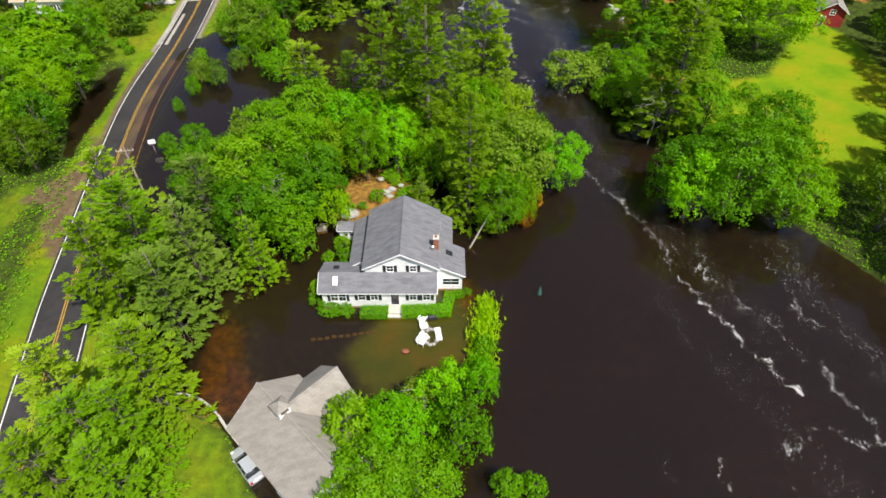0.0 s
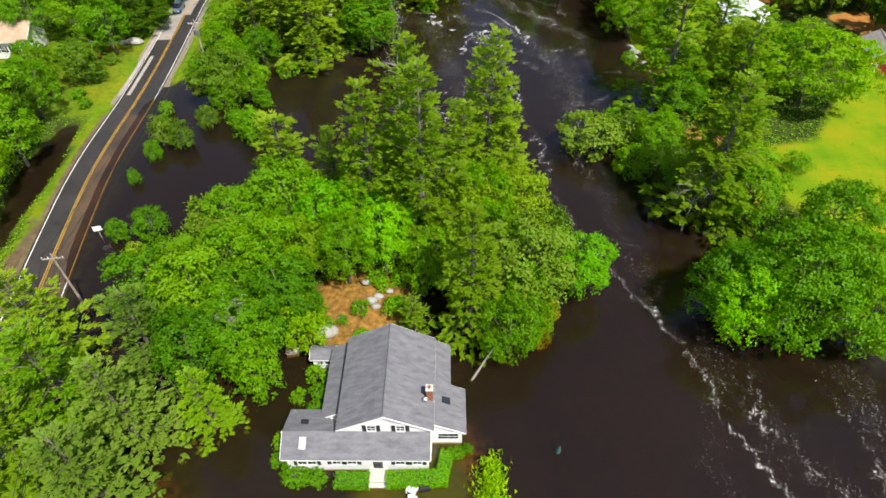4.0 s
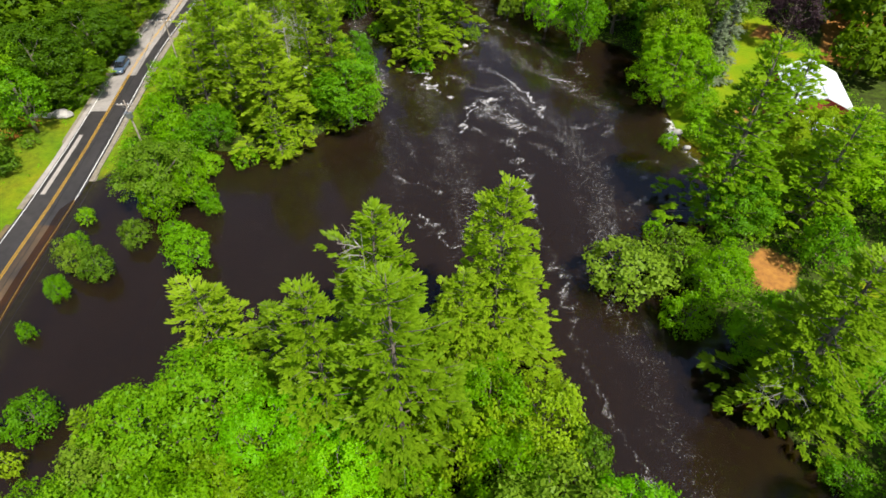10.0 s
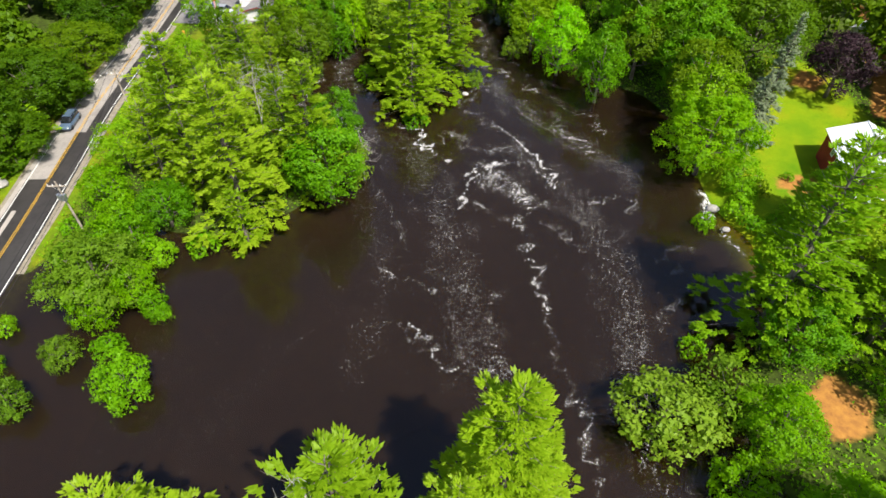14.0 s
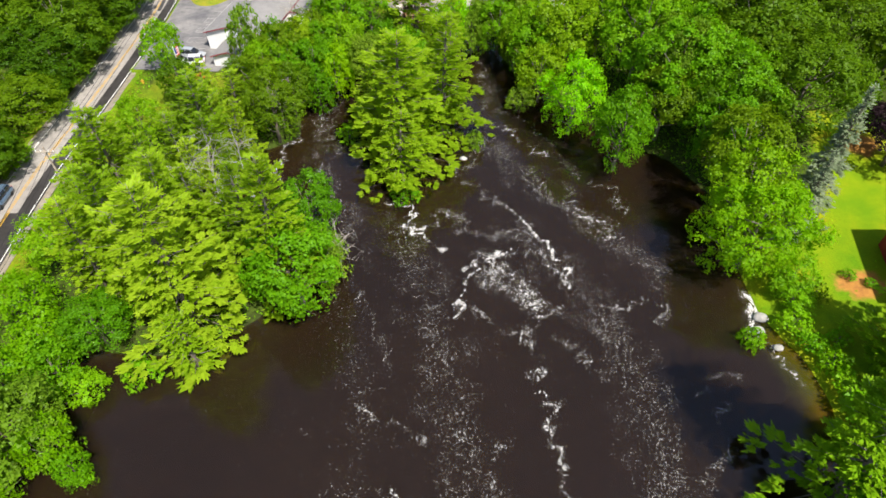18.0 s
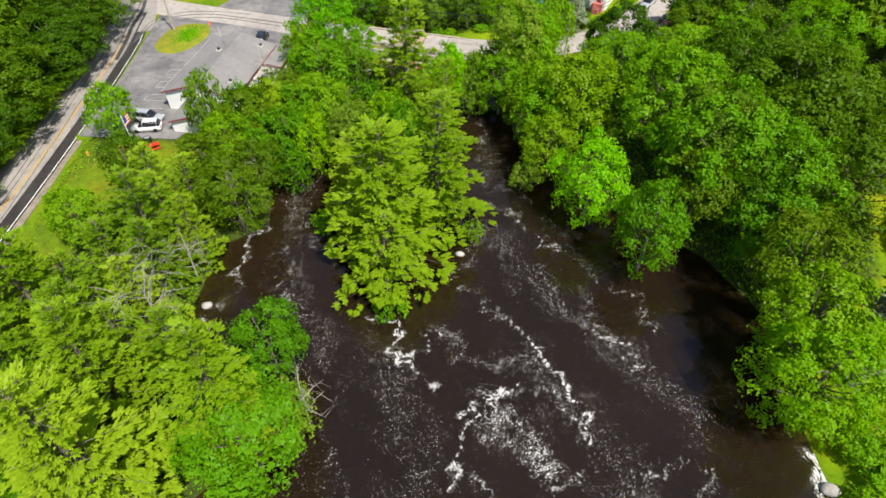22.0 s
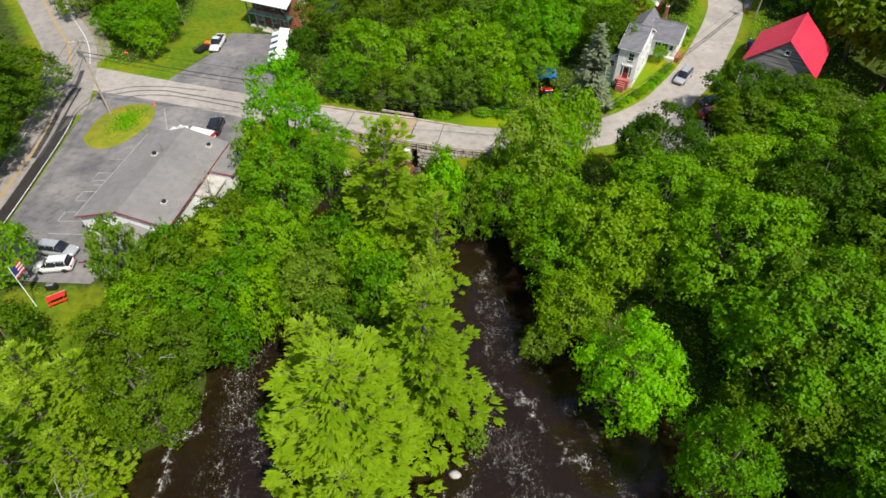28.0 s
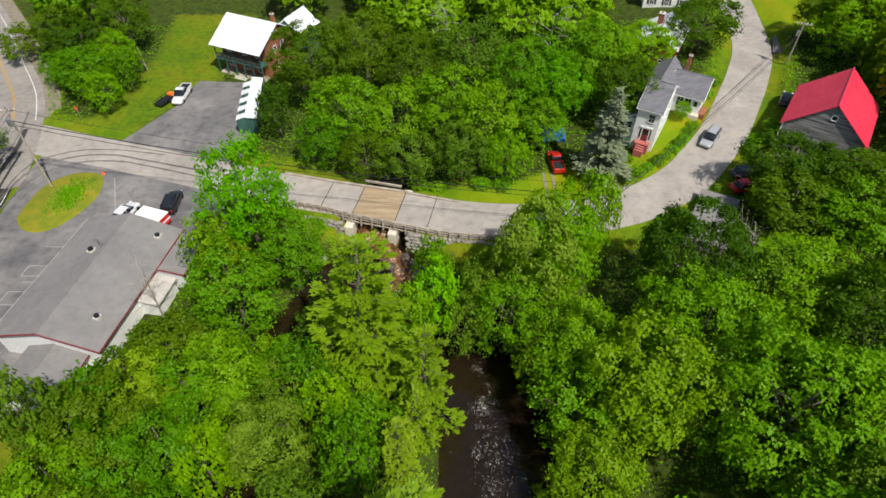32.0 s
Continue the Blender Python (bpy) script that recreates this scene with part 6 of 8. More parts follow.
# maroon door between narrow side lights, with a faded red porch and steps
MAROON_DOOR = worn("maroon_door", (0.19, 0.022, 0.025), (0.28, 0.045, 0.045), 2, 0.6, 14)
PORCH_RED = worn("faded_porch_red", (0.34, 0.085, 0.075), (0.46, 0.15, 0.13), 1.5, 0.8, 12)
door(vh, at(-1.5, 0, -0.1), 0.95, 2.05, MAROON_DOOR, False)
for x in (-2.2, -0.8):
    part("side_light", Geo().box(x - 0.12, -0.05, 0.2, x + 0.12, -0.005, 1.95), GLASS, vh)
    part("door_casing", Geo().box(x - 0.05 if x < -1.5 else x - 0.2, -0.07, -0.1, x + 0.2 if x < -1.5 else x + 0.05, -0.052, 0.16), TRIM, vh)
part("door_head", Geo().box(-2.45, -0.10, 2.02, -0.55, -0.005, 2.24), TRIM, vh)
part("porch", Geo().box(-2.6, -1.0, -0.32, -0.45, -0.02, -0.12), PORCH_RED, vh, bevel=0.02)
part("porch_skirt", Geo().box(-2.55, -0.95, -1.8, -0.5, -0.05, -0.33), PORCH_RED, vh)
for i in range(3):
    part("step", Geo().box(-2.2, -1.3 - 0.3 * i, -0.9 - 0.22 * i - 0.6, -0.9, -1.01 - 0.3 * i, -0.36 - 0.22 * i), PORCH_RED, vh)
for y in (2.0, 4.6, 7.0):
    window(vh, at(0, y, ve - 2.0, "right"), 0.7, 1.2, False)
    window(vh, at(0, y, 1.2, "right"), 0.7, 1.2, False)
# rear range and the wing towards the street
wall_body("wall", vh, -4.8, -0.6, 8.4, 17.6, -2.4, 3.2, 4.9, "y", CLAPBOARD)
gable_roof(vh, -5.1, -0.3, 8.4, 17.9, 3.1, 5.05, "y", SHINGLE_GREY, trim=TRIM)
wall_body("wall", vh, -0.6, 3.9, 11.4, 18.4, -2.4, 2.45, 4.3, "x", CLAPBOARD)
gable_roof(vh, -1.6, 4.2, 11.0, 18.8, 2.4, 4.5, "x", SHINGLE_GREY, trim=TRIM)
for x in (0.7, 1.9):
    window(vh, at(x, 11.4, 1.25), 0.95, 1.5, False)
door(vh, at(3.1, 11.4, 0.0), 0.8, 2.0, TRIM, False)
part("porch_step", Geo().box(2.4, 10.4, -1.2, 4.1, 11.38, -0.05), PALE_CONCRETE, vh, bevel=0.03)
part("ramp", Geo().box(4.0, 11.4, -1.2, 4.9, 14.0, -0.05), BRICK, vh)
chimney(vh, -0.3, 17.2, 3.0, 6.0, 0.5)
# white-roofed red house behind
rb = thing("house", pose(37.5, 259, gz(38, 262), 0, 0, -28), "red house with a bright white metal roof among trees", "house")
wall_body("wall", rb, 0, 7, 0, 9, -0.6, 3.9, 6.0, "y", RED_WALL)
gable_roof(rb, -0.4, 7.4, -0.4, 9.4, 3.8, 6.2, "y", METAL_WHITE, seams=12)
chimney(rb, 2.5, 5.0, 4.8, 7.4, 0.9)
window(rb, at(5.0, 0, 1.6), 0.8, 1.1, False)
rc = thing("house", pose(44, 280, gz(46, 280), 0, 0, -10), "white clapboard house with grey roof far up the street", "house")
wall_body("wall", rc, 0, 9, 0, 7, -0.6, 4.6, 6.6, "x", CLAPBOARD)
gable_roof(rc, -0.4, 9.4, -0.4, 7.4, 4.5, 6.8, "x", SHINGLE_GREY, trim=TRIM)
for x in (1.6, 4.5, 7.4):
    window(rc, at(x, 0, 3.4), 0.8, 1.2)
    window(rc, at(x, 0, 1.3), 0.8, 1.2)
# low grey-roofed shed by the bend
gs = thing("shed", pose(35.0, 213.4, 2.3, 0, 0, -27), "low shed with a flat grey roof beside the street bend", "shed")
wall_body("wall", gs, 0, 4.4, 0, 9.6, -0.6, 2.1, 2.1, "y", BARN_WOOD)
slope(gs, (-0.3, -0.3, 2.2), (4.7, -0.3, 2.2), (4.7, 9.9, 2.5), (-0.3, 9.9, 2.5), ROLLED)

# ---- bridge ----
bridge = thing("bridge", pose(-4.75, 221.25, 2.5, 0, 0, -11.2), "short road bridge with plank deck, concrete abutments and timber rails", "bridge")
for i in range(13):
    y = -3.36 + i * 0.515
    part("plank", Geo().box(-2.95, y, -0.02, 2.95, y + 0.5, 0.035), DECK_PLANK, bridge, bevel=0.008)
for y in (-3.2, -1.1, 1.1, 3.2):
    part("girder", Geo().box(-3.4, y - 0.15, -0.85, 3.4, y + 0.15, -0.26), DARK_METAL, bridge)
for x, front in ((-3.0, -5.0), (3.05, -5.15)):
    part("abutment", Geo().box(x - 0.58, front, -3.6, x + 0.58, 4.3, -0.62), PALE_CONCRETE, bridge, bevel=0.05)
    part("bearing_shelf", Geo().box(x - 0.5, -3.5, -0.62, x + 0.5, 3.5, -0.26), PALE_CONCRETE, bridge)
for sx in (-7.7, -3.02, 3.02, 7.5):
    part("deck_joint", Geo().box(sx - 0.05, -3.38, -0.01, sx + 0.05, 3.38, 0.012), DARK_METAL, bridge)


def guard_rail(name, pts, z, label):
    """Timber rails on posts along plan points."""
    ob = thing(name, pose(0, 0, 0), label, "railing")
    line = spline(pts, 4)
    for i, p in enumerate(line):
        part("post", Geo().box(p.x - 0.11, p.y - 0.24, z - 0.95, p.x + 0.11, p.y - 0.02, z + 0.80), GREY_WOOD, ob)
    for h, out in ((-0.38, -0.12), (0.02, 0.02), (0.38, 0.02), (0.74, 0.02)):
        for a, b2 in zip(line[:-1], line[1:]):
            part("rail", Geo().tube([(a.x, a.y + out, z + h), (b2.x, b2.y + out, z + h)], [0.105, 0.105], 4), GREY_WOOD, ob)
    part("kerb_timber", Geo().tube([(p.x, p.y + 0.35, z + 0.08) for p in line], [0.17] * len(line), 6), GREY_WOOD, ob)
    return ob


guard_rail("guard_rail", [(-17, 220.6), (-12.6, 219.6), (-8.3, 218.1), (-2.4, 216.6), (3.6, 215.0), (9, 214.4), (15, 214.4)], 2.5, "weathered grey timber guard rail along the bridge")
far = thing("guard_rail", pose(0, 0, 0), "low weathered timber kerb along the street", "railing")
part("kerb_timber", Geo().tube([(-19, 227.5, 2.62), (-11.3, 225.6, 2.66), (-7.1, 224.7, 2.68), (-1.6, 223.6, 2.68)], [0.19] * 4, 6), GREY_WOOD, far)
part("kerb_timber", Geo().tube([(-1.4, 223.5, 2.64), (2.7, 222.4, 2.64), (6.2, 221.6, 2.6)], [0.17] * 3, 6), GREY_WOOD, far)
part("kerb_timber", Geo().tube([(-7.2, 225.8, 2.75), (-1.9, 224.5, 2.75)], [0.2] * 2, 4), GREY_WOOD, far)
# stone retaining wall under the street
rw = thing("retaining_wall", pose(0, 0, 0), "rough dry-stone retaining wall below the street", "wall")
rng = random.Random(5)
for a, b2 in (((-15, 218.6), (-9.6, 217.3)), ((-0.8, 215.3), (13, 213.4))):
    n = int(math.hypot(b2[0] - a[0], b2[1] - a[1]) / 0.58)
    for row in range(6):
        for i in range(n):
            k = (i + 0.5 + 0.4 * (row % 2)) / n
            x, y = a[0] + (b2[0] - a[0]) * k, a[1] + (b2[1] - a[1]) * k
            part("stone", Geo().blob((x + rng.uniform(-0.1, 0.1), y - 0.25 * (5 - row) * 0.5 + rng.uniform(-0.1, 0.1), 0.2 + row * 0.4), (0.36 * rng.uniform(0.7, 1.3), 0.36, 0.26 * rng.uniform(0.8, 1.15)), rng.random() * 50), STONE, rw)
# the fall below the bridge
CASC, t, b = mat("white_water", (0.62, 0.50, 0.34), 0.5)
cn, cm = noise_tex(t, 0.9, 5, 0.7, (1.0, 0.5, 1)), noise_tex(t, 3.5, 4, 0.7)
r = ramp(t, math_node(t, "MULTIPLY_ADD", cm.outputs["Fac"], 0.5, math_node(t, "MULTIPLY", cn.outputs["Fac"], 0.5)), (0.40, (0.04, 0.017, 0.006)), (0.53, (0.17, 0.075, 0.022)), (0.63, (0.60, 0.48, 0.34)))
t.links.new(r.outputs[0], b.inputs["Base Color"])
bump(t, b, cm.outputs["Fac"], 0.7, 0.15)
FALL = [(-5.6, 226), (-5.5, 221), (-5.2, 217.4), (-4.5, 215.2), (-3.0, 213.6), (-1.6, 212.2), (-0.8, 210.6), (-0.9, 208.8), (-0.2, 206)]
FALL_HALF = [(205, 2.0), (209, 1.4), (212, 1.15), (214, 1.6), (216, 2.2), (230, 2.5)]
g = Geo()
nxs = 14
course = spline(FALL, 5)
for j, p in enumerate(course):
    d = (course[min(j + 1, len(course) - 1)] - course[max(j - 1, 0)]).normalized()
    side = Vector((-d.y, d.x))
    for i in range(nxs + 1):
        q = p + side * float(table(FALL_HALF, p.y)) * (i / nxs * 2 - 1)
        step = 0.15 * float(smooth(207.5, 210.5, q.y)) + 0.15 * float(smooth(212.5, 214.2, q.y)) + 0.1 * float(smooth(215.2, 216.6, q.y))
        g.v.append((q.x, q.y, 0.03 + step + 0.26 * noise.noise(Vector((q.x * 1.3, q.y * 0.9, 1))) * float(smooth(206, 209, q.y))))
for j in range(len(course) - 1):
    for i in range(nxs):
        a = j * (nxs + 1) + i
        g.f.append((a, a + 1, a + nxs + 2, a + nxs + 1))
tagged(part("waterfall", g, CASC, None, "", True), "brown and white churning fall below the bridge", "waterfall", kind="structure")
rng = random.Random(12)
WET_STONE = worn("wet_stone", (0.045, 0.036, 0.028), (0.12, 0.10, 0.08), 1.4, 0.5, 9, 0.6, 0.05)
for p in [q for q in course[::3] if q.y < 214]:
    for sx in (-1, 1):
        x, y = p.x + sx * (float(table(FALL_HALF, p.y)) + rng.uniform(0.2, 0.7)), p.y + rng.uniform(-0.3, 0.3)
        rr0 = rng.uniform(0.4, 0.85)
        rk0 = thing("boulder", pose(x, y, 0.1, 0, 0, rng.uniform(0, 360)), "wet brown boulder beside the churning fall", "rock", "boulders by the fall")
        part("stone", Geo().blob((0, 0, 0), (rr0, rr0 * 0.8, rr0 * 0.7), rng.random() * 40), WET_STONE, rk0)

# ---- foam ----
for pts, w, d in (
    # head of the pool below the island
    ([(3.4, 164.9), (4.8, 160.5), (9.0, 157.1), (12.0, 153.3)], 1.3, 0.62),
    ([(11.0, 154.6), (14.0, 150.7), (17.4, 145.5), (18.2, 139.6)], 1.2, 1.0),
    ([(-5.4, 156), (-4.1, 154.8), (-2.7, 152.2), (-1.9, 148.9), (0.3, 146.9), (2.3, 146.3)], 1.0, 0.95),
    ([(-1.9, 148.9), (0.0, 150.4), (1.4, 151.7), (0.4, 153.2)], 0.9, 0.85),
    ([(2.2, 154.3), (5.5, 149.3), (8.7, 148.8), (11.5, 150.0), (15.0, 148.3)], 2.6, 0.55),
    ([(11.3, 146.5), (8.5, 145.3), (5.4, 141.5), (4.6, 137.9), (3.4, 135.5)], 1.2, 0.90),
    ([(7.7, 143.6), (10.6, 141.0), (13.6, 137.1)], 4.4, 0.50),
    ([(14.8, 146.0), (16.0, 143.3), (17.9, 140.1)], 2.2, 0.72),
    ([(8.5, 145.9), (11.6, 145.4), (14.8, 146.0)], 2.4, 0.60),
    # the trail down the pool
    ([(5.3, 135.5), (8.8, 134.2), (11.7, 132.0), (12.7, 127.8)], 1.6, 0.62),
    ([(12.7, 127.8), (13.5, 123.2), (14.1, 119.7), (14.3, 116.5)], 1.3, 0.82),
    ([(14.3, 116.5), (14.4, 112.8), (14.2, 109.5), (15.8, 104.4), (17.0, 96.4), (17.7, 87.2), (20.1, 79.3)], 1.2, 0.62),
    ([(14.5, 135.7), (12.5, 132.9), (11.9, 130.3)], 1.8, 0.60),
    ([(15.9, 133.0), (17.3, 130.4), (19.5, 127.1), (21.5, 124.1), (21.7, 121.9)], 1.3, 0.55),
    ([(19.8, 154.6), (22.7, 152.1), (25.3, 148.5)], 1.2, 0.75),
    ([(14.8, 165.1), (18.7, 155.9)], 1.4, 0.52),
    ([(21.8, 136.8), (25.4, 137.1), (28.3, 137.4), (28.3, 134.1)], 1.1, 0.66),
    ([(-5.8, 122.9), (-3.6, 121.8), (-1.6, 120.1), (1.4, 119.5)], 1.1, 0.70),
    ([(-7.9, 113.0), (-5.9, 114.9), (-3.5, 114.3)], 1.1, 0.52),
    ([(-2.1, 113.7), (0.0, 110.9), (1.7, 108.8), (6.6, 107.5)], 1.1, 0.72),
    ([(3.8, 120.2), (5.6, 116.9), (7.0, 115.4), (8.3, 119.6)], 1.2, 0.60),
    ([(6.1, 113.9), (6.6, 112.1), (7.6, 110.5), (7.0, 108.9)], 1.1, 0.60),
    ([(28.9, 127.3), (29.7, 125.4), (33.3, 127.8), (35.1, 127.4)], 1.2, 0.60),
    ([(31.2, 122.8), (33.2, 125.8)], 1.2, 0.55),
    ([(23.1, 117.2), (24.5, 113.6), (24.1, 109.7)], 1.4, 0.55),
    ([(31.5, 120.7), (28.6, 116.1), (27.1, 113.6)], 1.3, 0.55),
    ([(-8.5, 138.1), (-5.9, 133.5), (-4.2, 130.0), (-3.2, 125.9)], 2.0, 0.50),
    ([(-1.0, 141.3), (-0.5, 137.3)], 1.2, 0.50),
    ([(-13.2, 123.5), (-11.0, 119.9)], 1.4, 0.45),
    # beside the grove and past the house
    ([(20.1, 79.3), (22.6, 74.0), (25.2, 68.6), (27.8, 64.3), (29.9, 59.8), (31.7, 56.9)], 2.0, 0.60),
    ([(22.2, 100.4), (23.6, 94.0)], 1.4, 0.60),
    ([(26.7, 67.1), (27.9, 63.7)], 1.8, 0.66),
    ([(22.5, 73.4), (25.2, 69.3), (28.0, 62.9), (30.0, 58.2), (29.8, 51.9)], 1.6, 0.58),
    ([(29.8, 51.9), (32.6, 47.1), (35.0, 41.9), (37.4, 38.0), (39.3, 35.0)], 1.3, 0.86),
    ([(35.4, 58.2), (33.7, 53.9), (36.1, 49.0), (38.2, 45.3), (40.3, 41.9), (39.9, 38.0)], 1.4, 0.60),
    ([(42.7, 57.1), (43.0, 53.9), (44.6, 51.4)], 1.8, 0.56),
    ([(42.8, 38.7), (43.0, 35.0), (44.3, 31.6), (44.9, 28.5), (47, 22)], 1.6, 0.76),
    ([(43.3, 50.9), (43.7, 45.3), (45.3, 42.7)], 1.6, 0.58),
    ([(41.6, 29.7), (43.0, 29.1), (44.9, 28.5)], 1.3, 0.66),
    ([(21.5, 27.5), (22.0, 26.1), (22.7, 24.4)], 1.2, 0.60),
    ([(27.3, 27.9), (26.9, 25.0), (27.3, 23.6)], 1.2, 0.72),
    ([(34.7, 27.9), (37.5, 29.7), (38.8, 30.0)], 1.1, 0.66),
    ([(33, 24), (34.5, 22), (35, 19)], 1.2, 0.60),
    # the two arms round the island
    ([(8.2, 197), (8.3, 192.9), (8.5, 184.6), (9.3, 178.4)], 2.0, 0.54),
    ([(7.8, 176.4), (12.6, 173.7), (16.2, 168.7), (19.6, 164.8), (22.7, 161.2)], 1.6, 0.64),
    ([(24.5, 161.3), (26.7, 158.0), (27.5, 154.3)], 1.4, 0.60),
    ([(18.9, 160.5), (20.9, 155.4), (21.2, 151.3)], 1.5, 0.55),
    ([(4.3, 161.0), (7.8, 157.7), (10.0, 154.6)], 1.5, 0.60),
    ([(10, 186), (9, 178), (8, 171), (5, 163)], 2.0, 0.50),
    ([(12, 184), (15, 177), (19, 170), (22, 163)], 1.8, 0.52),
    ([(-22.4, 174.1), (-22.4, 168.9), (-23.2, 162.7), (-23.5, 155.9)], 1.4, 0.62),
    ([(-18.0, 167.3), (-17.3, 161.3), (-17.2, 156.0)], 1.8, 0.60),
    ([(-21.0, 177.9), (-15.9, 170.1), (-11.9, 163.8)], 2.4, 0.55),
    ([(-18, 186), (-17.5, 178), (-16, 170), (-15, 162), (-12, 154)], 3.0, 0.45),
    ([(-16, 164), (-13, 158), (-10, 150), (-7, 143)], 2.2, 0.44),
    ([(38.8, 134), (39.4, 136), (40, 138)], 1.6, 1.25),
    ([(38.5, 134), (39.6, 130), (41.8, 127)], 1.2, 0.85),
    ([(-27.8, 149.5), (-26.6, 152.5), (-25.6, 154.5)], 1.7, 1.25),
    ([(-24, 161), (-23.5, 165), (-22.6, 169)], 1.0, 0.85),
    # thin scattered foam
    ([(-4, 150), (0, 138), (4, 122), (6, 108)], 7.0, 0.35),
    ([(12, 150), (20, 138), (24, 122), (22, 104)], 6.5, 0.35),
    ([(-14, 150), (-10, 136), (-6, 122), (-8, 108)], 6.0, 0.27),
    ([(8, 172), (14, 162), (22, 152), (30, 142)], 5.5, 0.36),
    ([(-18, 182), (-18, 170), (-16, 160), (-10, 150)], 4.5, 0.36),
    ([(22, 100), (24, 88), (26, 74), (32, 58), (40, 42)], 6.0, 0.27),
    ([(46, 58), (47, 48), (50, 38), (54, 26)], 5.0, 0.30),
    ([(-14, 112), (-20, 104), (-24, 96)], 5.0, 0.20),
    ([(30, 58), (28, 46), (34, 34), (40, 22)], 5.0, 0.24),
    ([(8.5, 204), (8.5, 196), (10, 188), (12, 178)], 3.2, 0.44),
):
    foam_streak(pts, w, d)
lay_foam(-34, 58, 16, 208, 0.36, 0.30)

# ---- vehicles ----
CAR_GLASS, _, _ = mat("car_glass", (0.012, 0.014, 0.018), 0.04, 0.0, 0.8)


def loft(sections):
    """Body from cross sections along x: (x, half width bottom, half width top, z bottom, z top)."""
    g = Geo()
    n = 8
    for x, wb, wt, zb, zt in sections:
        zm = zb + 0.45 * (zt - zb)
        wm = max(wb, wt) * 1.02
        g.v += [(x, -wb, zb), (x, -wm, zm), (x, -wt, zt - 0.04), (x, -wt * 0.86, zt), (x, wt * 0.86, zt), (x, wt, zt - 0.04), (x, wm, zm), (x, wb, zb)]
    m = len(sections)
    for i in range(m - 1):
        for k in range(n):
            g.f.append((i * n + k, i * n + (k + 1) % n, (i + 1) * n + (k + 1) % n, (i + 1) * n + k))
    g.f += [tuple(range(n - 1, -1, -1)), tuple((m - 1) * n + k for k in range(n))]
    return g


def car(name, m, paint, label, kind="suv", length=4.6):
    """Car pointing along +x: body, glasshouse, roof, wheels, lamps."""
    ob = thing(name, m, label, "car" if kind != "pickup" else "truck", "parked vehicles")
    L, W = length / 2, 0.92
    hood = 0.98 if kind != "sedan" else 0.88
    body = part("body", loft([(-L, 0.74, 0.72, 0.42, 0.92), (-L + 0.12, 0.86, 0.84, 0.28, hood + 0.03), (-L * 0.45, W, 0.88, 0.24, hood + 0.04), (L * 0.28, W, 0.88, 0.24, hood),
                              (L * 0.75, 0.9, 0.82, 0.26, hood - 0.10), (L - 0.10, 0.8, 0.72, 0.32, hood - 0.22), (L, 0.66, 0.6, 0.42, 0.66)]), paint, ob, "", True)
    top = {"suv": 1.68, "sedan": 1.44, "van": 1.74, "pickup": 1.78}[kind]
    if kind == "pickup":
        cab = [(-L * 0.18, 0.84, 0.70, 1.0, top - 0.02), (-L * 0.12, 0.85, 0.72, 1.0, top), (L * 0.22, 0.85, 0.72, 1.0, top), (L * 0.46, 0.82, 0.70, 0.98, 1.06)]
    else:
        back = {"suv": -0.93, "sedan": -0.72, "van": -0.95}[kind]
        cab = [(L * back, 0.80, 0.70, hood, hood + 0.05), (L * (back + 0.13), 0.83, 0.70, hood, top - 0.05), (0, 0.85, 0.70, hood, top), (L * 0.16, 0.85, 0.69, hood, top - 0.03), (L * 0.52, 0.80, 0.72, hood - 0.02, hood + 0.03)]
    gh = part("glasshouse", loft(cab), CAR_GLASS, ob, "dark window glass", True)
    x0, x1 = cab[1][0] + 0.02, cab[-2][0]
    part("roof_panel", Geo().box(x0, -0.64, top - 0.015, x1, 0.64, top + 0.03), paint, gh, bevel=0.02)
    for sy in (-1, 1):
        for x in (x0 + 0.02, (x0 + x1) / 2, x1 - 0.02):
            part("pillar", Geo().tube([(x, sy * 0.865, hood), (x + (0.0 if x < x1 - 0.1 else -0.02), sy * 0.70, top)], [0.045, 0.04], 5), paint, gh)
        part("mirror", Geo().box(L * 0.40, sy * 0.93 - 0.1, hood + 0.02, L * 0.40 + 0.14, sy * 0.93 + 0.1, hood + 0.17), paint, ob, bevel=0.03)
        part("headlight", Geo().box(L - 0.30, sy * 0.60 - 0.15, 0.62, L - 0.05, sy * 0.60 + 0.15, 0.76), LAMP_GLASS, ob, bevel=0.03)
        part("tail_light", Geo().box(-L - 0.01, sy * 0.66 - 0.12, 0.68, -L + 0.12, sy * 0.66 + 0.12, 0.98), TAIL, ob, bevel=0.02)
        if kind in ("suv", "van"):
            part("roof_rail", Geo().tube([(x0 + 0.1, sy * 0.6, top + 0.07), (x1 - 0.1, sy * 0.6, top + 0.07)], [0.022] * 2, 5), DARK_METAL, ob)
        for x in (-L * 0.60, L * 0.62):
            wh2 = part("wheel", Geo().cyl((x, sy * 0.84, 0.34), (0, 1, 0), 0.20, 0.20, 12), STEEL, ob)
            part("tyre", Geo().tube([(x, sy * 0.84 - 0.11, 0.34), (x, sy * 0.84 - 0.06, 0.34), (x, sy * 0.84 + 0.06, 0.34), (x, sy * 0.84 + 0.11, 0.34)], [0.28, 0.345, 0.345, 0.28], 18), RUBBER, wh2)
    part("windscreen_wiper", Geo().tube([(L * 0.52, -0.4, hood + 0.04), (L * 0.40, 0.1, hood + 0.16)], [0.012] * 2, 4), RUBBER, ob)
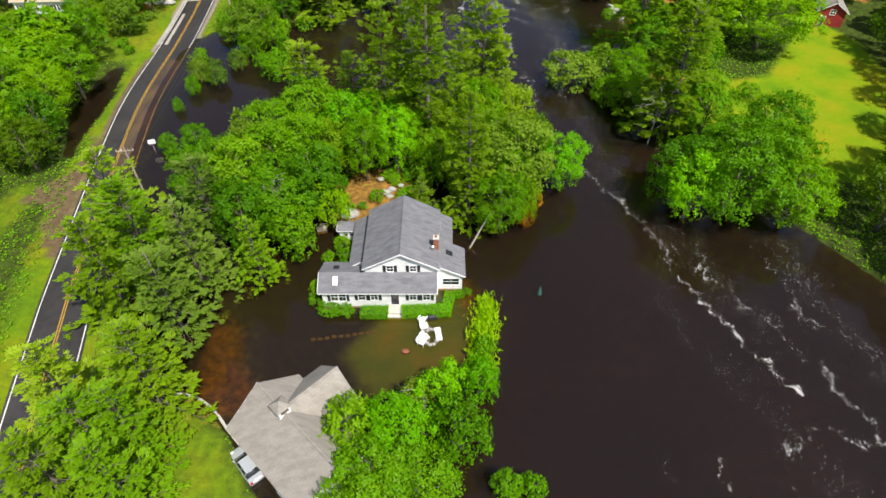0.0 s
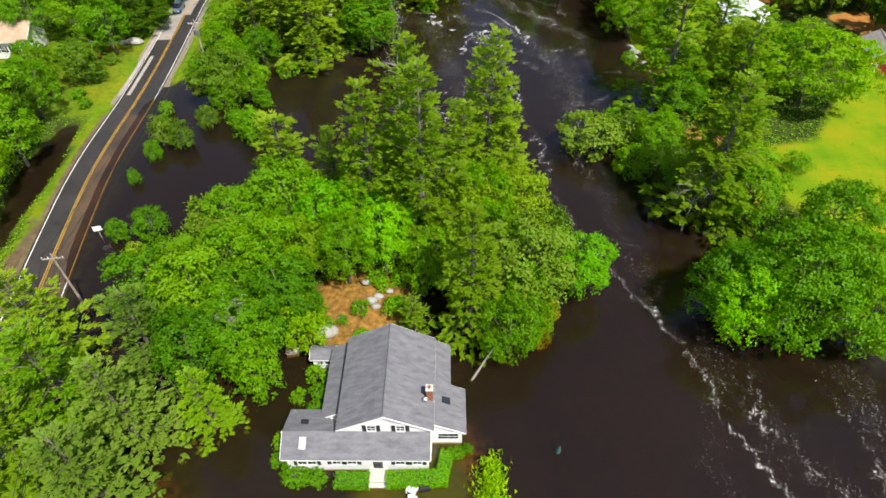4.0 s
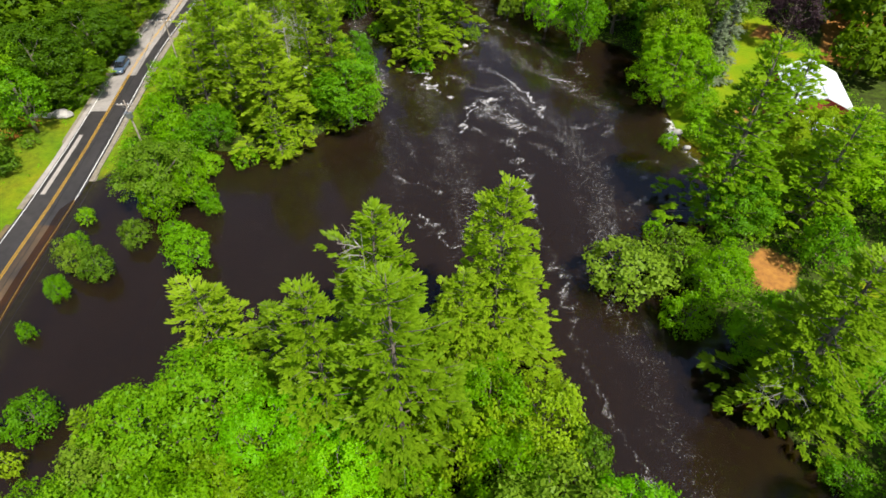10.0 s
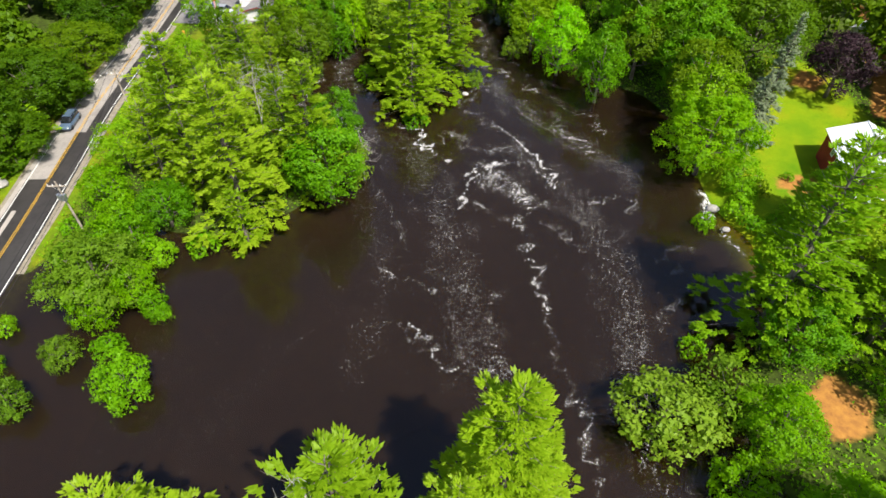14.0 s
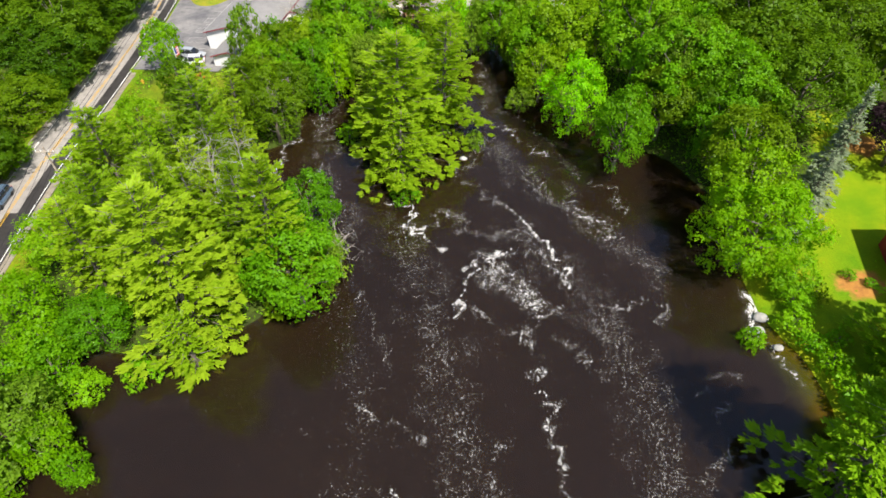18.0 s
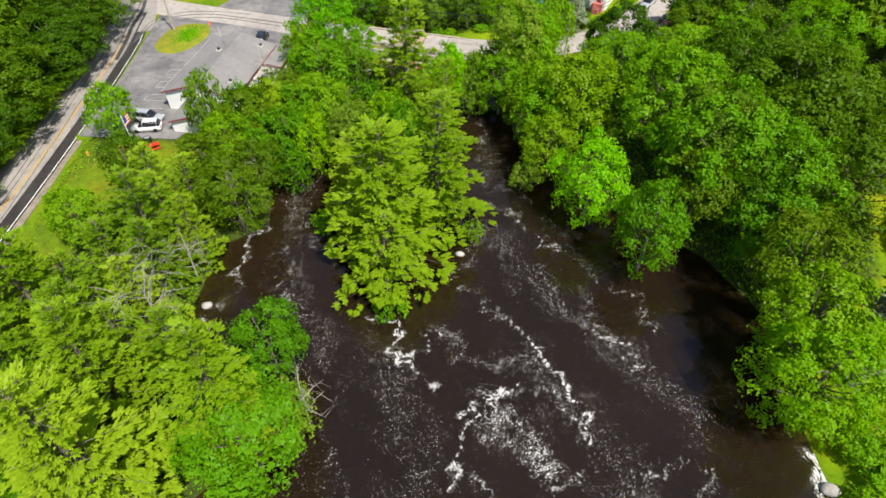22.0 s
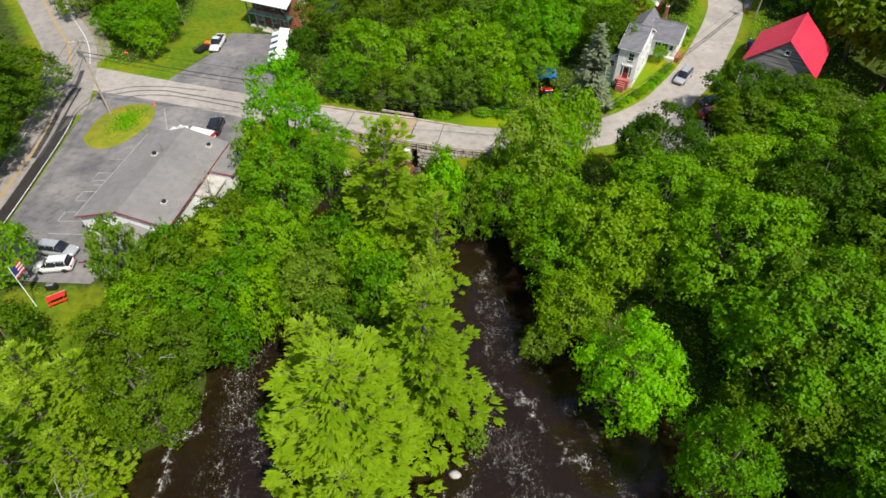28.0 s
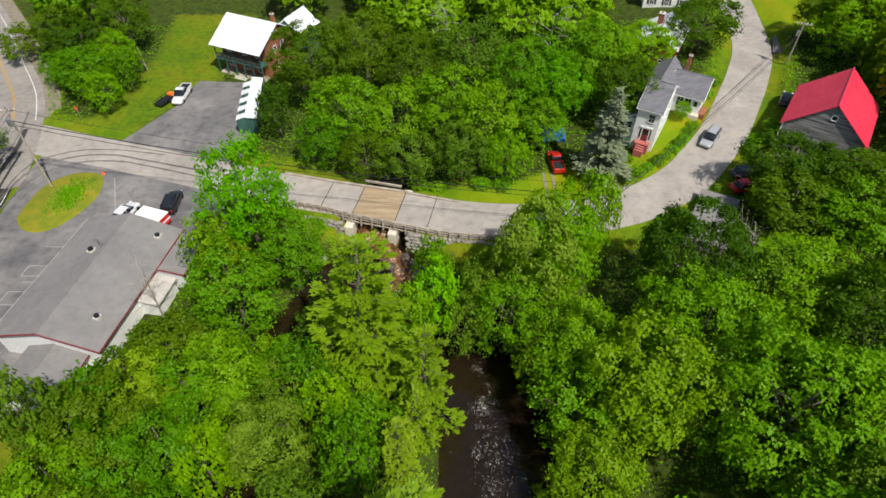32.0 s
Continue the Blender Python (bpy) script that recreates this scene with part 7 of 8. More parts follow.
    if kind == "pickup":
        part("cargo_bed", Geo().box(-L + 0.08, -0.74, hood + 0.04, -L * 0.22, 0.74, hood + 0.06), RUBBER, ob)
        for sy in (-1, 1):
            part("bed_side", Geo().box(-L + 0.04, sy * 0.80 - 0.06, hood, -L * 0.2, sy * 0.80 + 0.06, hood + 0.22), paint, ob, bevel=0.02)
        part("tailgate", Geo().box(-L - 0.01, -0.8, hood - 0.25, -L + 0.07, 0.8, hood + 0.22), paint, ob, bevel=0.02)
    return ob


P_SILVER, P_WHITE, P_BLACK = car_paint("paint_silver", (0.42, 0.44, 0.46)), car_paint("paint_white", (0.80, 0.80, 0.80)), car_paint("paint_black", (0.02, 0.022, 0.026))
P_RED, P_BLUE = car_paint("paint_red", (0.55, 0.015, 0.015)), car_paint("paint_slate", (0.10, 0.15, 0.22))
car("parked_suv", pose(-45.0, 192.6, 2.52, 0, 0, -8), P_SILVER, "silver SUV parked beside the shop", "suv", 4.9)
car("parked_car", pose(-44.2, 189.9, 2.52, 0, 0, -172), P_WHITE, "white crossover with a black glass roof, parked", "suv", 4.6)
car("parked_car", pose(-33.0, 220.3, 2.52, 0, 0, 92), P_BLACK, "black car parked behind the shop", "suv", 4.7)
car("parked_car", pose(-38.5, 218.0, 2.52, 0, 0, 75), P_WHITE, "white car parked behind the shop", "sedan", 4.3)
car("pickup_truck", pose(-40.6, 247.9, 2.52, 0, 0, -92), P_WHITE, "white pickup truck parked in front of the inn", "pickup", 5.6)
car("minivan", pose(44.2, 234.6, 3.98, 0, 0, 233), P_SILVER, "silver minivan driving down the street", "van", 4.9)
car("oncoming_suv", pose(-59.7, 153.0, 1.32, 0, 0, -88), P_BLUE, "slate blue SUV on the highway", "suv", 4.7)
car("parked_car", pose(58.2, 242.8, gz(58.2, 242.8), 0, 0, 62), P_BLACK, "dark car parked beside the barn", "sedan", 4.5)
car("parked_car", pose(46.4, 226.0, gz(46.4, 226), 0, 0, 20), P_BLACK, "dark car parked under trees at the bend", "sedan", 4.5)
car("parked_car", pose(45.6, 223.2, gz(45.6, 223.2), 0, 0, 15), P_RED, "red car parked under trees at the bend", "sedan", 4.4)
car("pickup_truck", pose(20.6, 230.4, gz(20.6, 230.4), 0, 0, 95), P_RED, "red pickup parked on a grass driveway", "pickup", 5.2)
car("parked_car", pose(-19.2, 26.4, gz(-19.2, 26.4), 0, 0, 132), P_SILVER, "silver car parked close to the garage wall", "sedan", 4.4)
car("parked_car", pose(83.5, 133.5, gz(83.5, 133.5), 0, 0, 20), P_BLACK, "dark car parked in the yard", "suv", 4.6)
car("parked_car", pose(87.0, 129.5, gz(87, 129.5), 0, 0, 20), P_BLUE, "dark blue car parked in the yard", "sedan", 4.4)
tr = thing("trailer", pose(-34.0, 216.4, 2.52, 0, 0, -18), "small red trailer with a white roof behind the shop", "trailer")
part("body", Geo().box(-1.9, -0.95, 0.45, 1.9, 0.95, 1.9), RED_PAINT, tr, bevel=0.05)
part("roof_panel", Geo().box(-1.95, -1.0, 1.9, 1.95, 1.0, 1.98), PLASTIC_WHITE, tr, bevel=0.02)
part("stripe", Geo().box(-1.92, -0.97, 1.0, 1.92, 0.97, 1.25), PLASTIC_WHITE, tr)
for sy in (-1, 1):
    part("wheel", Geo().cyl((0, sy * 0.85, 0.33), (0, 1, 0), 0.33, 0.2, 14), RUBBER, tr)
part("drawbar", Geo().tube([(1.9, 0, 0.5), (3.0, 0, 0.45)], [0.05, 0.04], 6), DARK_METAL, tr)
ut = thing("utility_trailer", pose(-42.9, 246.4, 2.5, 0, 0, -112), "black open utility trailer loaded with orange gear", "trailer")
part("trailer_bed", Geo().box(-2.0, -0.8, 0.5, 2.0, 0.8, 0.6), DARK_METAL, ut)
for sy in (-1, 1):
    part("side_rail", Geo().box(-2.0, sy * 0.8 - 0.03, 0.9, 2.0, sy * 0.8 + 0.03, 0.97), DARK_METAL, ut)
    for x in (-2, -1, 0, 1, 2):
        part("stake", Geo().box(x - 0.03, sy * 0.8 - 0.03, 0.6, x + 0.03, sy * 0.8 + 0.03, 0.95), DARK_METAL, ut)
    part("wheel", Geo().cyl((-0.2, sy * 0.92, 0.3), (0, 1, 0), 0.3, 0.18, 14), RUBBER, ut)
part("load", Geo().box(-1.9, -0.6, 0.6, -1.0, 0.6, 1.0), ORANGE_PAINT, ut, bevel=0.06)
tp = thing("tarpaulin", pose(20.6, 235.0, gz(20.6, 235)), "blue tarpaulin shelter over stacked goods", "tarpaulin")
part("cover", Geo().add([(-1.6, -2, 2.0), (1.6, -2, 2.0), (1.9, 2, 1.8), (-1.8, 2, 1.9), (0, -2.1, 2.5), (0.1, 2.1, 2.35)], [(0, 4, 5, 3), (4, 1, 2, 5)]), TARP, tp)
for x, y in ((-1.6, -2), (1.6, -2), (1.8, 2), (-1.7, 2)):
    part("pole", Geo().tube([(x, y, -0.1), (x, y, 1.95)], [0.04] * 2, 6), STEEL, tp)

# ---- poles and wires ----


def utility_pole(x, y, z, H, turn, cans=0, lean=0.0):
    ob = thing("utility_pole", pose(x, y, z, 0, lean, turn), "weathered wooden utility pole with a crossarm", "utility pole", "poles along the roads")
    part("pole", Geo().tube([(0, 0, -0.6), (0, 0, H * 0.5), (0, 0, H)], [0.17, 0.14, 0.10], 9), GREY_WOOD, ob)
    arm = part("crossarm", Geo().box(-1.2, -0.16, H - 0.75, 1.2, -0.04, H - 0.60), GREY_WOOD, ob)
    for i in (-1.1, -0.45, 0.45, 1.1):
        part("insulator", Geo().cyl((i, -0.1, H - 0.50), (0, 0, 1), 0.05, 0.22, 8), PLASTIC_WHITE, arm)
    part("brace", Geo().tube([(-0.7, -0.1, H - 0.7), (0, -0.1, H - 1.4)], [0.02] * 2, 4), STEEL, arm)
    part("brace", Geo().tube([(0.7, -0.1, H - 0.7), (0, -0.1, H - 1.4)], [0.02] * 2, 4), STEEL, arm)
    for i in range(cans):
        a = -2.5 + i * 0.9
        part("transformer", Geo().cyl((0.42 * math.cos(a), 0.42 * math.sin(a), H - 2.3), (0, 0, 1), 0.24, 0.85, 12), STEEL, ob)
    return ob


POLES = [(-30.5, 28, 9.6, 10), (-43.9, 67.4, 9.9, 8), (-45.9, 127.3, 10.6, 2), (-47.8, 151.2, 11.4, 0)]
for i, (x, y, H, turn) in enumerate(POLES):
    utility_pole(x, y, max(gz(x, y), -0.4), H, turn, 3 if i == 2 else 0)
utility_pole(-51.4, 223.8, 2.5, 13.2, 10, 2)
utility_pole(63.6, 255.8, 5.0, 8.5, -25, 1)
utility_pole(24.5, 214.5, 2.3, 9.5, -5)


def wire(a, b2, sag=0.5, r=0.022):
    pts = []
    for i in range(13):
        k = i / 12
        p = Vector(a).lerp(Vector(b2), k)
        pts.append((p.x, p.y, p.z - 4 * sag * k * (1 - k)))
    return tagged(part("power_line", Geo().tube(pts, [r] * 13, 4), WIRE), "thin black power line between utility poles", "power line", "power lines")


tops = [(x, y, max(gz(x, y), -0.4) + H) for x, y, H, _ in POLES] + [(-51.4, 223.8, 15.7)]
for a, b2 in zip(tops[:-1], tops[1:]):
    for off, dz in ((-1.1, -0.4), (0.45, -0.4), (1.1, -0.4), (0, -2.6)):
        wire((a[0] + off, a[1], a[2] + dz), (b2[0] + off, b2[1], b2[2] + dz), 0.9)
for dz, r in ((-2.2, 0.05), (-2.9, 0.035), (-0.5, 0.02)):
    wire((-51.4, 223.8, 15.7 + dz), (24.5, 214.5, 12 + dz), 1.6, r)
    wire((24.5, 214.5, 12 + dz), (63.6, 255.8, 13.5 + dz), 1.2, r)
for x, y, H in ((-56.3, 251.5, 5.5), (-50.0, 257.0, 4.5)):
    st = thing("post", pose(x, y, gz(x, y), 0, -4, 0), "bare pale wooden pole leaning at the lawn edge", "post")
    part("pole", Geo().tube([(0, 0, -0.3), (0, 0, H)], [0.12, 0.09], 8), DEADWOOD, st)

# ---- markings and small things of the village ----
isl = [(-53.2, 217.3), (-53.2, 220.5), (-52.6, 224.2), (-50.2, 226.8), (-47.5, 227.3), (-45.2, 226.4), (-44.2, 223.4), (-44.4, 220.2), (-46.2, 216.4), (-48.5, 214.6), (-51.2, 215.0)]
isl = [tuple(q) for q in spline(isl + isl[:1], 3)][:-1]
LAWN_MAT = worn("mown_grass", (0.10, 0.17, 0.004), (0.26, 0.22, 0.012), 0.5, 0.95, 9, 0.6, 0.05)
cen = (sum(q[0] for q in isl) / len(isl), sum(q[1] for q in isl) / len(isl))
g = Geo()
n = len(isl)
if sum(a[0] * b2[1] - b2[0] * a[1] for a, b2 in zip(isl, isl[1:] + isl[:1])) < 0:
    isl = isl[::-1]
g.v = [(x, y, 2.50) for x, y in isl] + [(cen[0] + (x - cen[0]) * 0.93, cen[1] + (y - cen[1]) * 0.93, 2.64) for x, y in isl] + [(cen[0], cen[1], 2.80)]
g.f = [(i, (i + 1) % n, n + (i + 1) % n, n + i) for i in range(n)] + [(n + i, n + (i + 1) % n, 2 * n) for i in range(n)]
tagged(part("traffic_island", g, LAWN_MAT, None, "", True), "grass island at the road junction", "traffic island", kind="structure")


rr = np.random.default_rng(41)
P = np.stack([rr.normal(cen[0] + 0.9, 1.1, 1100), rr.normal(cen[1] + 0.6, 1.7, 1100), np.zeros(1100)], -1)
P = P[sdf(P[:, 0], P[:, 1], isl) < -0.7]
P[:, 2] = 2.68 + rr.uniform(0.05, 0.40, len(P))
U = unit(rr.normal(size=P.shape) + np.array([0, 0, 0.5]))
S = rr.uniform(0.25, 0.55, len(P))
tagged(new("tall_grass", leaf_mesh("tall_grass", P, unit(rr.normal(size=P.shape) * 0.4 + np.array([0, 0, 1.0])), U, S, S * 0.3, LEAF["b"])), "tall uncut grass on the traffic island", "grass", kind="stuff")


def line_mark(a, b2, w=0.12, z=2.527, material=None):
    a, b2 = Vector(a), Vector(b2)
    s = Vector((a.y - b2.y, b2.x - a.x)).normalized() * w / 2
    g = Geo().prism([tuple(a - s), tuple(b2 - s), tuple(b2 + s), tuple(a + s)][::-1], z - 0.006, z)
    return tagged(part("road_marking", g, material or PAINT_WHITE), "white painted parking line", "road marking", kind="structure")


for y0, y1, x0 in ((207.0, 208.7, -47.2), (202.5, 204.5, -47.6), (198.4, 200.2, -48.1)):
    line_mark((x0, y0), (-44.2, y0), 0.08, 2.527, PAINT_FADED)
    line_mark((x0 + 0.2, y1), (-44.2, y1), 0.08, 2.527, PAINT_FADED)
    line_mark((x0, y0), (x0 + 0.2, y1), 0.08, 2.528, PAINT_FADED)
line_mark((-48.2, 196.0), (-43.6, 195.9), 0.08, 2.527, PAINT_FADED)
line_mark((-46.6, 206.0), (-44.2, 206.0), 0.07, 2.527, PAINT_FADED)
line_mark((-46.6, 212.0), (-44.0, 212.0), 0.07, 2.527, PAINT_FADED)
line_mark((-43.4, 226.0), (-40.5, 219.0), 0.08, 2.527, PAINT_FADED)
SKID = asphalt("skid_mark", (0.10, 0.095, 0.092), (0.19, 0.178, 0.17), (0.7, 0.7, 0.7))
TAR = asphalt("fresh_tar", (0.035, 0.035, 0.037), (0.06, 0.058, 0.057), (0.8, 0.8, 0.8))


def skid(pts, w, z=2.56, material=None):
    line = spline(pts, 6)
    ob = strip("skid_mark", [tuple(q) for q in line], -w / 2, w / 2, lambda p, o: z, material or SKID, 0.0, 0.005)
    return tagged(ob, "dark tyre track on the pale asphalt", "tyre track", kind="structure")


skid([(-57.5, 219), (-56.4, 227.4), (-51.4, 230.9), (-46, 231.5), (-41.4, 230.5), (-29.4, 227.4)], 0.30)
skid([(-56.3, 218), (-55.0, 225.6), (-50.4, 229.4), (-45, 230.0), (-40, 229.0), (-31, 226.4)], 0.22, 2.562)
skid([(-57.8, 220), (-57.2, 228.6), (-52.4, 232.2), (-46, 232.8), (-38, 231.6)], 0.16, 2.564)
skid([(-58.2, 212), (-59.2, 219), (-60.5, 226), (-61.2, 233), (-62.4, 238)], 0.75, 2.566, TAR)
skid([(-57.2, 212), (-58.0, 219), (-59.2, 226), (-60.0, 232)], 0.35, 2.568, TAR)
skid([(-59.4, 213), (-60.4, 220), (-61.8, 228), (-62.6, 236), (-64.5, 243)], 0.22, 2.57)
tagged(strip("road_surface", [q for q in HW if q[1] > 222], -4.4, 4.6, lambda p, o: hw_z(p, o), ASPHALT_MID, 0.03, 0.1), "pale worn asphalt of the road junction", "road", kind="structure")
NORTH = [q for q in HW if q[1] > 238]
tagged(strip("verge", NORTH, 4.6, 7.0, hw_z, SHOULDER, 0.02), "pale gravel shoulder beside the highway", "verge", kind="structure")
tagged(strip("road_marking", NORTH, 3.3, 3.42, hw_z, PAINT_WHITE, 0.042, 0.01), "white edge line painted on the highway", "road marking", kind="structure")
for a in (-0.2, 0.08):
    tagged(strip("road_marking", NORTH, a, a + 0.11, hw_z, PAINT_YELLOW, 0.042, 0.01), "yellow centre line painted on the highway", "road marking", kind="structure")

cone_spots = [(-45.4, 226.9), (39.2, 221.6)]
for x, y in cone_spots:
    cn2 = thing("traffic_cone", pose(x, y, gz(x, y) + 0.1), "orange traffic cone at the roadside", "traffic cone")
    part("cone", Geo().tube([(0, 0, 0.03), (0, 0, 0.72)], [0.17, 0.03], 12), ORANGE_PAINT, cn2)
    part("base", Geo().box(-0.22, -0.22, 0, 0.22, 0.22, 0.04), ORANGE_PAINT, cn2)
ss = thing("stop_sign", pose(-54.6, 240.6, gz(-54.6, 240.6), 0, 0, -15), "red octagonal stop sign with white letters on a post", "road sign")
part("post", Geo().tube([(0, 0, -0.2), (0, 0, 2.6)], [0.04] * 2, 6), STEEL, ss)
sg2 = part("sign_plate", Geo().tube([(0, -0.06, 2.3), (0, -0.04, 2.3)], [0.42, 0.42], 8), RED_PAINT, ss)
tx = bpy.data.curves.new("STOP", "FONT")
tx.body, tx.size, tx.align_x, tx.align_y, tx.extrude = "STOP", 0.27, "CENTER", "CENTER", 0.003
tx.materials.append(PLASTIC_WHITE)
to = new("lettering", tx)
to.parent = ss
to.matrix_local = Matrix.Translation((0, -0.07, 2.3)) @ Matrix.Rotation(math.pi / 2, 4, "X")
sb = thing("road_sign", pose(-47.1, 79.9, -0.5, 0, 0, 20), "white sign board on a post standing in flood water", "road sign")
part("post", Geo().tube([(0, 0, -0.6), (0, 0, 2.4)], [0.05] * 2, 6), GREY_WOOD, sb)
part("sign_plate", Geo().box(-0.55, -0.04, 1.9, 0.55, 0.0, 2.7), PLASTIC_WHITE, sb)
fp = thing("flagpole", pose(-43.7, 184.0, 2.3, -4, -3, 0), "white flagpole flying a striped red, white and blue flag", "flagpole")
part("pole", Geo().tube([(0, 0, -0.3), (0, 0, 6.4)], [0.06, 0.04], 8), PLASTIC_WHITE, fp)
fl = part("flag", Geo().box(-0.02, 0, 4.9, 0.02, 0.8, 5.9), FLAG_BLUE, fp)
for i in range(7):
    part("flag_stripe", Geo().box(-0.015, 0.8 if i > 3 else 0.0, 4.5 + i * 0.2, 0.015, 1.7, 4.7 + i * 0.2), RED_PAINT if i % 2 == 0 else PLASTIC_WHITE, fl)
pt = thing("picnic_table", pose(-41.6, 184.9, gz(-41.6, 184.9), 0, 0, 35), "red wooden picnic table with benches on the grass", "picnic table")
for i in range(5):
    part("plank", Geo().box(-1.0, -0.42 + i * 0.17, 0.72, 1.0, -0.42 + i * 0.17 + 0.155, 0.76), RED_PAINT, pt)
for sy in (-1, 1):
    part("bench", Geo().box(-1.0, sy * 0.75 - 0.13, 0.42, 1.0, sy * 0.75 + 0.13, 0.46), RED_PAINT if sy < 0 else GREY_WOOD, pt)
    for sx in (-0.7, 0.7):
        part("leg", Geo().tube([(sx, sy * 0.25, 0.72), (sx, sy * 0.72, -0.03)], [0.05] * 2, 4), RED_PAINT, pt)
gr = thing("grill", pose(-43.0, 186.6, gz(-43, 186.6), 0, 0, 10), "steel barbecue grill on the grass", "grill")
part("cart", Geo().box(-0.6, -0.3, 0.1, 0.6, 0.3, 0.8), DARK_METAL, gr, bevel=0.03)
part("lid", Geo().box(-0.4, -0.28, 0.8, 0.4, 0.28, 1.05), STEEL, gr, bevel=0.08)
yb = thing("fire_hydrant", pose(-50.6, 183.0, gz(-50.6, 183.0)), "yellow hydrant at the highway edge", "hydrant")
part("body", Geo().tube([(0, 0, 0), (0, 0, 0.5), (0, 0, 0.75)], [0.2, 0.2, 0.06], 12), PAINT_YELLOW, yb)
for a in (0.3, -0.3):
    part("outlet", Geo().cyl((a * 0.7, 0, 0.45), (1, 0, 0), 0.09, 0.16, 8), PAINT_YELLOW, yb)
for sx in (-0.55, 0.65):
    tagged(part("drive_strip", Geo().box(19.2 + sx - 0.2, 221.4, 2.0, 19.2 + sx + 0.2, 228.5, gz(19.2, 225) + 0.05), SHOULDER), "worn gravel wheel track across the lawn", "driveway", kind="structure")

# ---- garden of the flooded house ----


def hedge(pts, w, h, label):
    """Clipped hedge: an uneven solid core under a skin of small leaves."""
    ob = thing("hedge", pose(0, 0, 0), label, "hedge", "clipped hedges by the house")
    rng = np.random.default_rng(int(abs(pts[0][0]) * 10))
    C, U = [], []
    core = Geo()
    for a, b2 in zip(pts[:-1], pts[1:]):
        a, b2 = Vector(a), Vector(b2)
        d = b2 - a
        ang = math.atan2(d.y, d.x)
        m = Matrix.Translation((a.x, a.y, 0)) @ Matrix.Rotation(ang, 4, "Z")
        core.box(-w * 0.4, -w * 0.42, -0.7, d.length + w * 0.4, w * 0.42, h * 0.92, m)
        n = int(d.length * w * 330 + 260)
        u, v, s = rng.uniform(-0.5 * w, d.length + 0.5 * w, n), rng.uniform(-0.5, 0.5, n) * w, rng.uniform(-0.1, 1, n)
        face = rng.uniform(size=n)
        topm = face < 0.5
        z = np.where(topm, h + rng.normal(size=n) * 0.05, s * h)
        vv = np.where(topm, v, np.sign(v) * w * 0.5 + rng.normal(size=n) * 0.05)
        for k in range(n):
            p = m @ Vector((u[k], vv[k], z[k]))
            C.append(p[:])
            U.append((0, 0, 1) if topm[k] else (m.to_3x3() @ Vector((0, np.sign(v[k]), 0.3)))[:])
    C, U = np.array(C), unit(np.array(U, float) + rng.normal(size=(len(C), 3)) * 0.4)
    s = rng.uniform(0.10, 0.19, len(C))
    part("core", core, HEDGE_CORE, ob)
    part("foliage", leaf_mesh("foliage", C, unit(np.cross(U, rng.normal(size=C.shape))), U, s, s * 0.7, LEAF["b"]), None, ob)


HEDGE_CORE = worn("hedge_core", (0.03, 0.07, 0.006), (0.05, 0.11, 0.01), 2, 1.0, 20)
hedge([(-9.3, 45.6), (-7.3, 45.6)], 1.5, 0.9, "round clipped green hedge at the house front")
hedge([(-4.3, 45.7), (0.2, 45.9)], 1.5, 0.9, "clipped green hedge along the house front")
hedge([(0.4, 46.2), (0.8, 48.0)], 1.3, 0.8, "clipped green hedge turning round the house corner")
for x, y, H, R in ((-14.0, 46.0, 1.2, 1.5), (-12.0, 45.9, 1.0, 1.3), (-15.8, 47.6, 1.2, 1.0), (-16.0, 49.6, 1.4, 1.0), (-13.6, 57.4, 1.6, 1.3), (-13.0, 55.2, 1.5, 1.2), (-13.1, 53.2, 1.4, 1.1), (-15.1, 54.6, 1.6, 1.0),
                   (1.8, 48.5, 1.0, 0.9), (2.9, 48.9, 0.9, 0.7), (-5.0, 71.5, 2.0, 1.4), (-14.5, 66, 1.4, 1.2), (-9, 62.5, 1.3, 1.2), (-4.6, 66.5, 2.4, 1.5), (-7.2, 70.0, 1.6, 1.2), (-11.5, 64.5, 0.9, 0.8)):
    plant("s", x, y, H, R, max(gz(x, y), -0.15))


rr = np.random.default_rng(52)
n = 2600
v = rr.uniform(0, 1, n)
P = np.stack([3.9 + 1.6 * v + rr.normal(size=n) * 0.75, 36.5 + 11.0 * v + rr.normal(size=n) * 0.7, rr.uniform(-0.1, 1.0, n)], -1)
S = rr.uniform(0.4, 0.95, n)
U = unit(rr.normal(size=P.shape) + np.array([0, 0, 0.6]))
reeds = leaf_mesh("reed_bed", P, unit(rr.normal(size=P.shape) * 0.45 + np.array([0, 0, 1.0])), U, S, S * 0.30, foliage("leaf_reed", (0.16, 0.38, 0.003), (0.26, 0.48, 0.004), (0.36, 0.55, 0.008), 0.45))
tagged(new("reed_bed", reeds), "bright yellow-green reeds standing in shallow flood water", "reeds", kind="stuff")


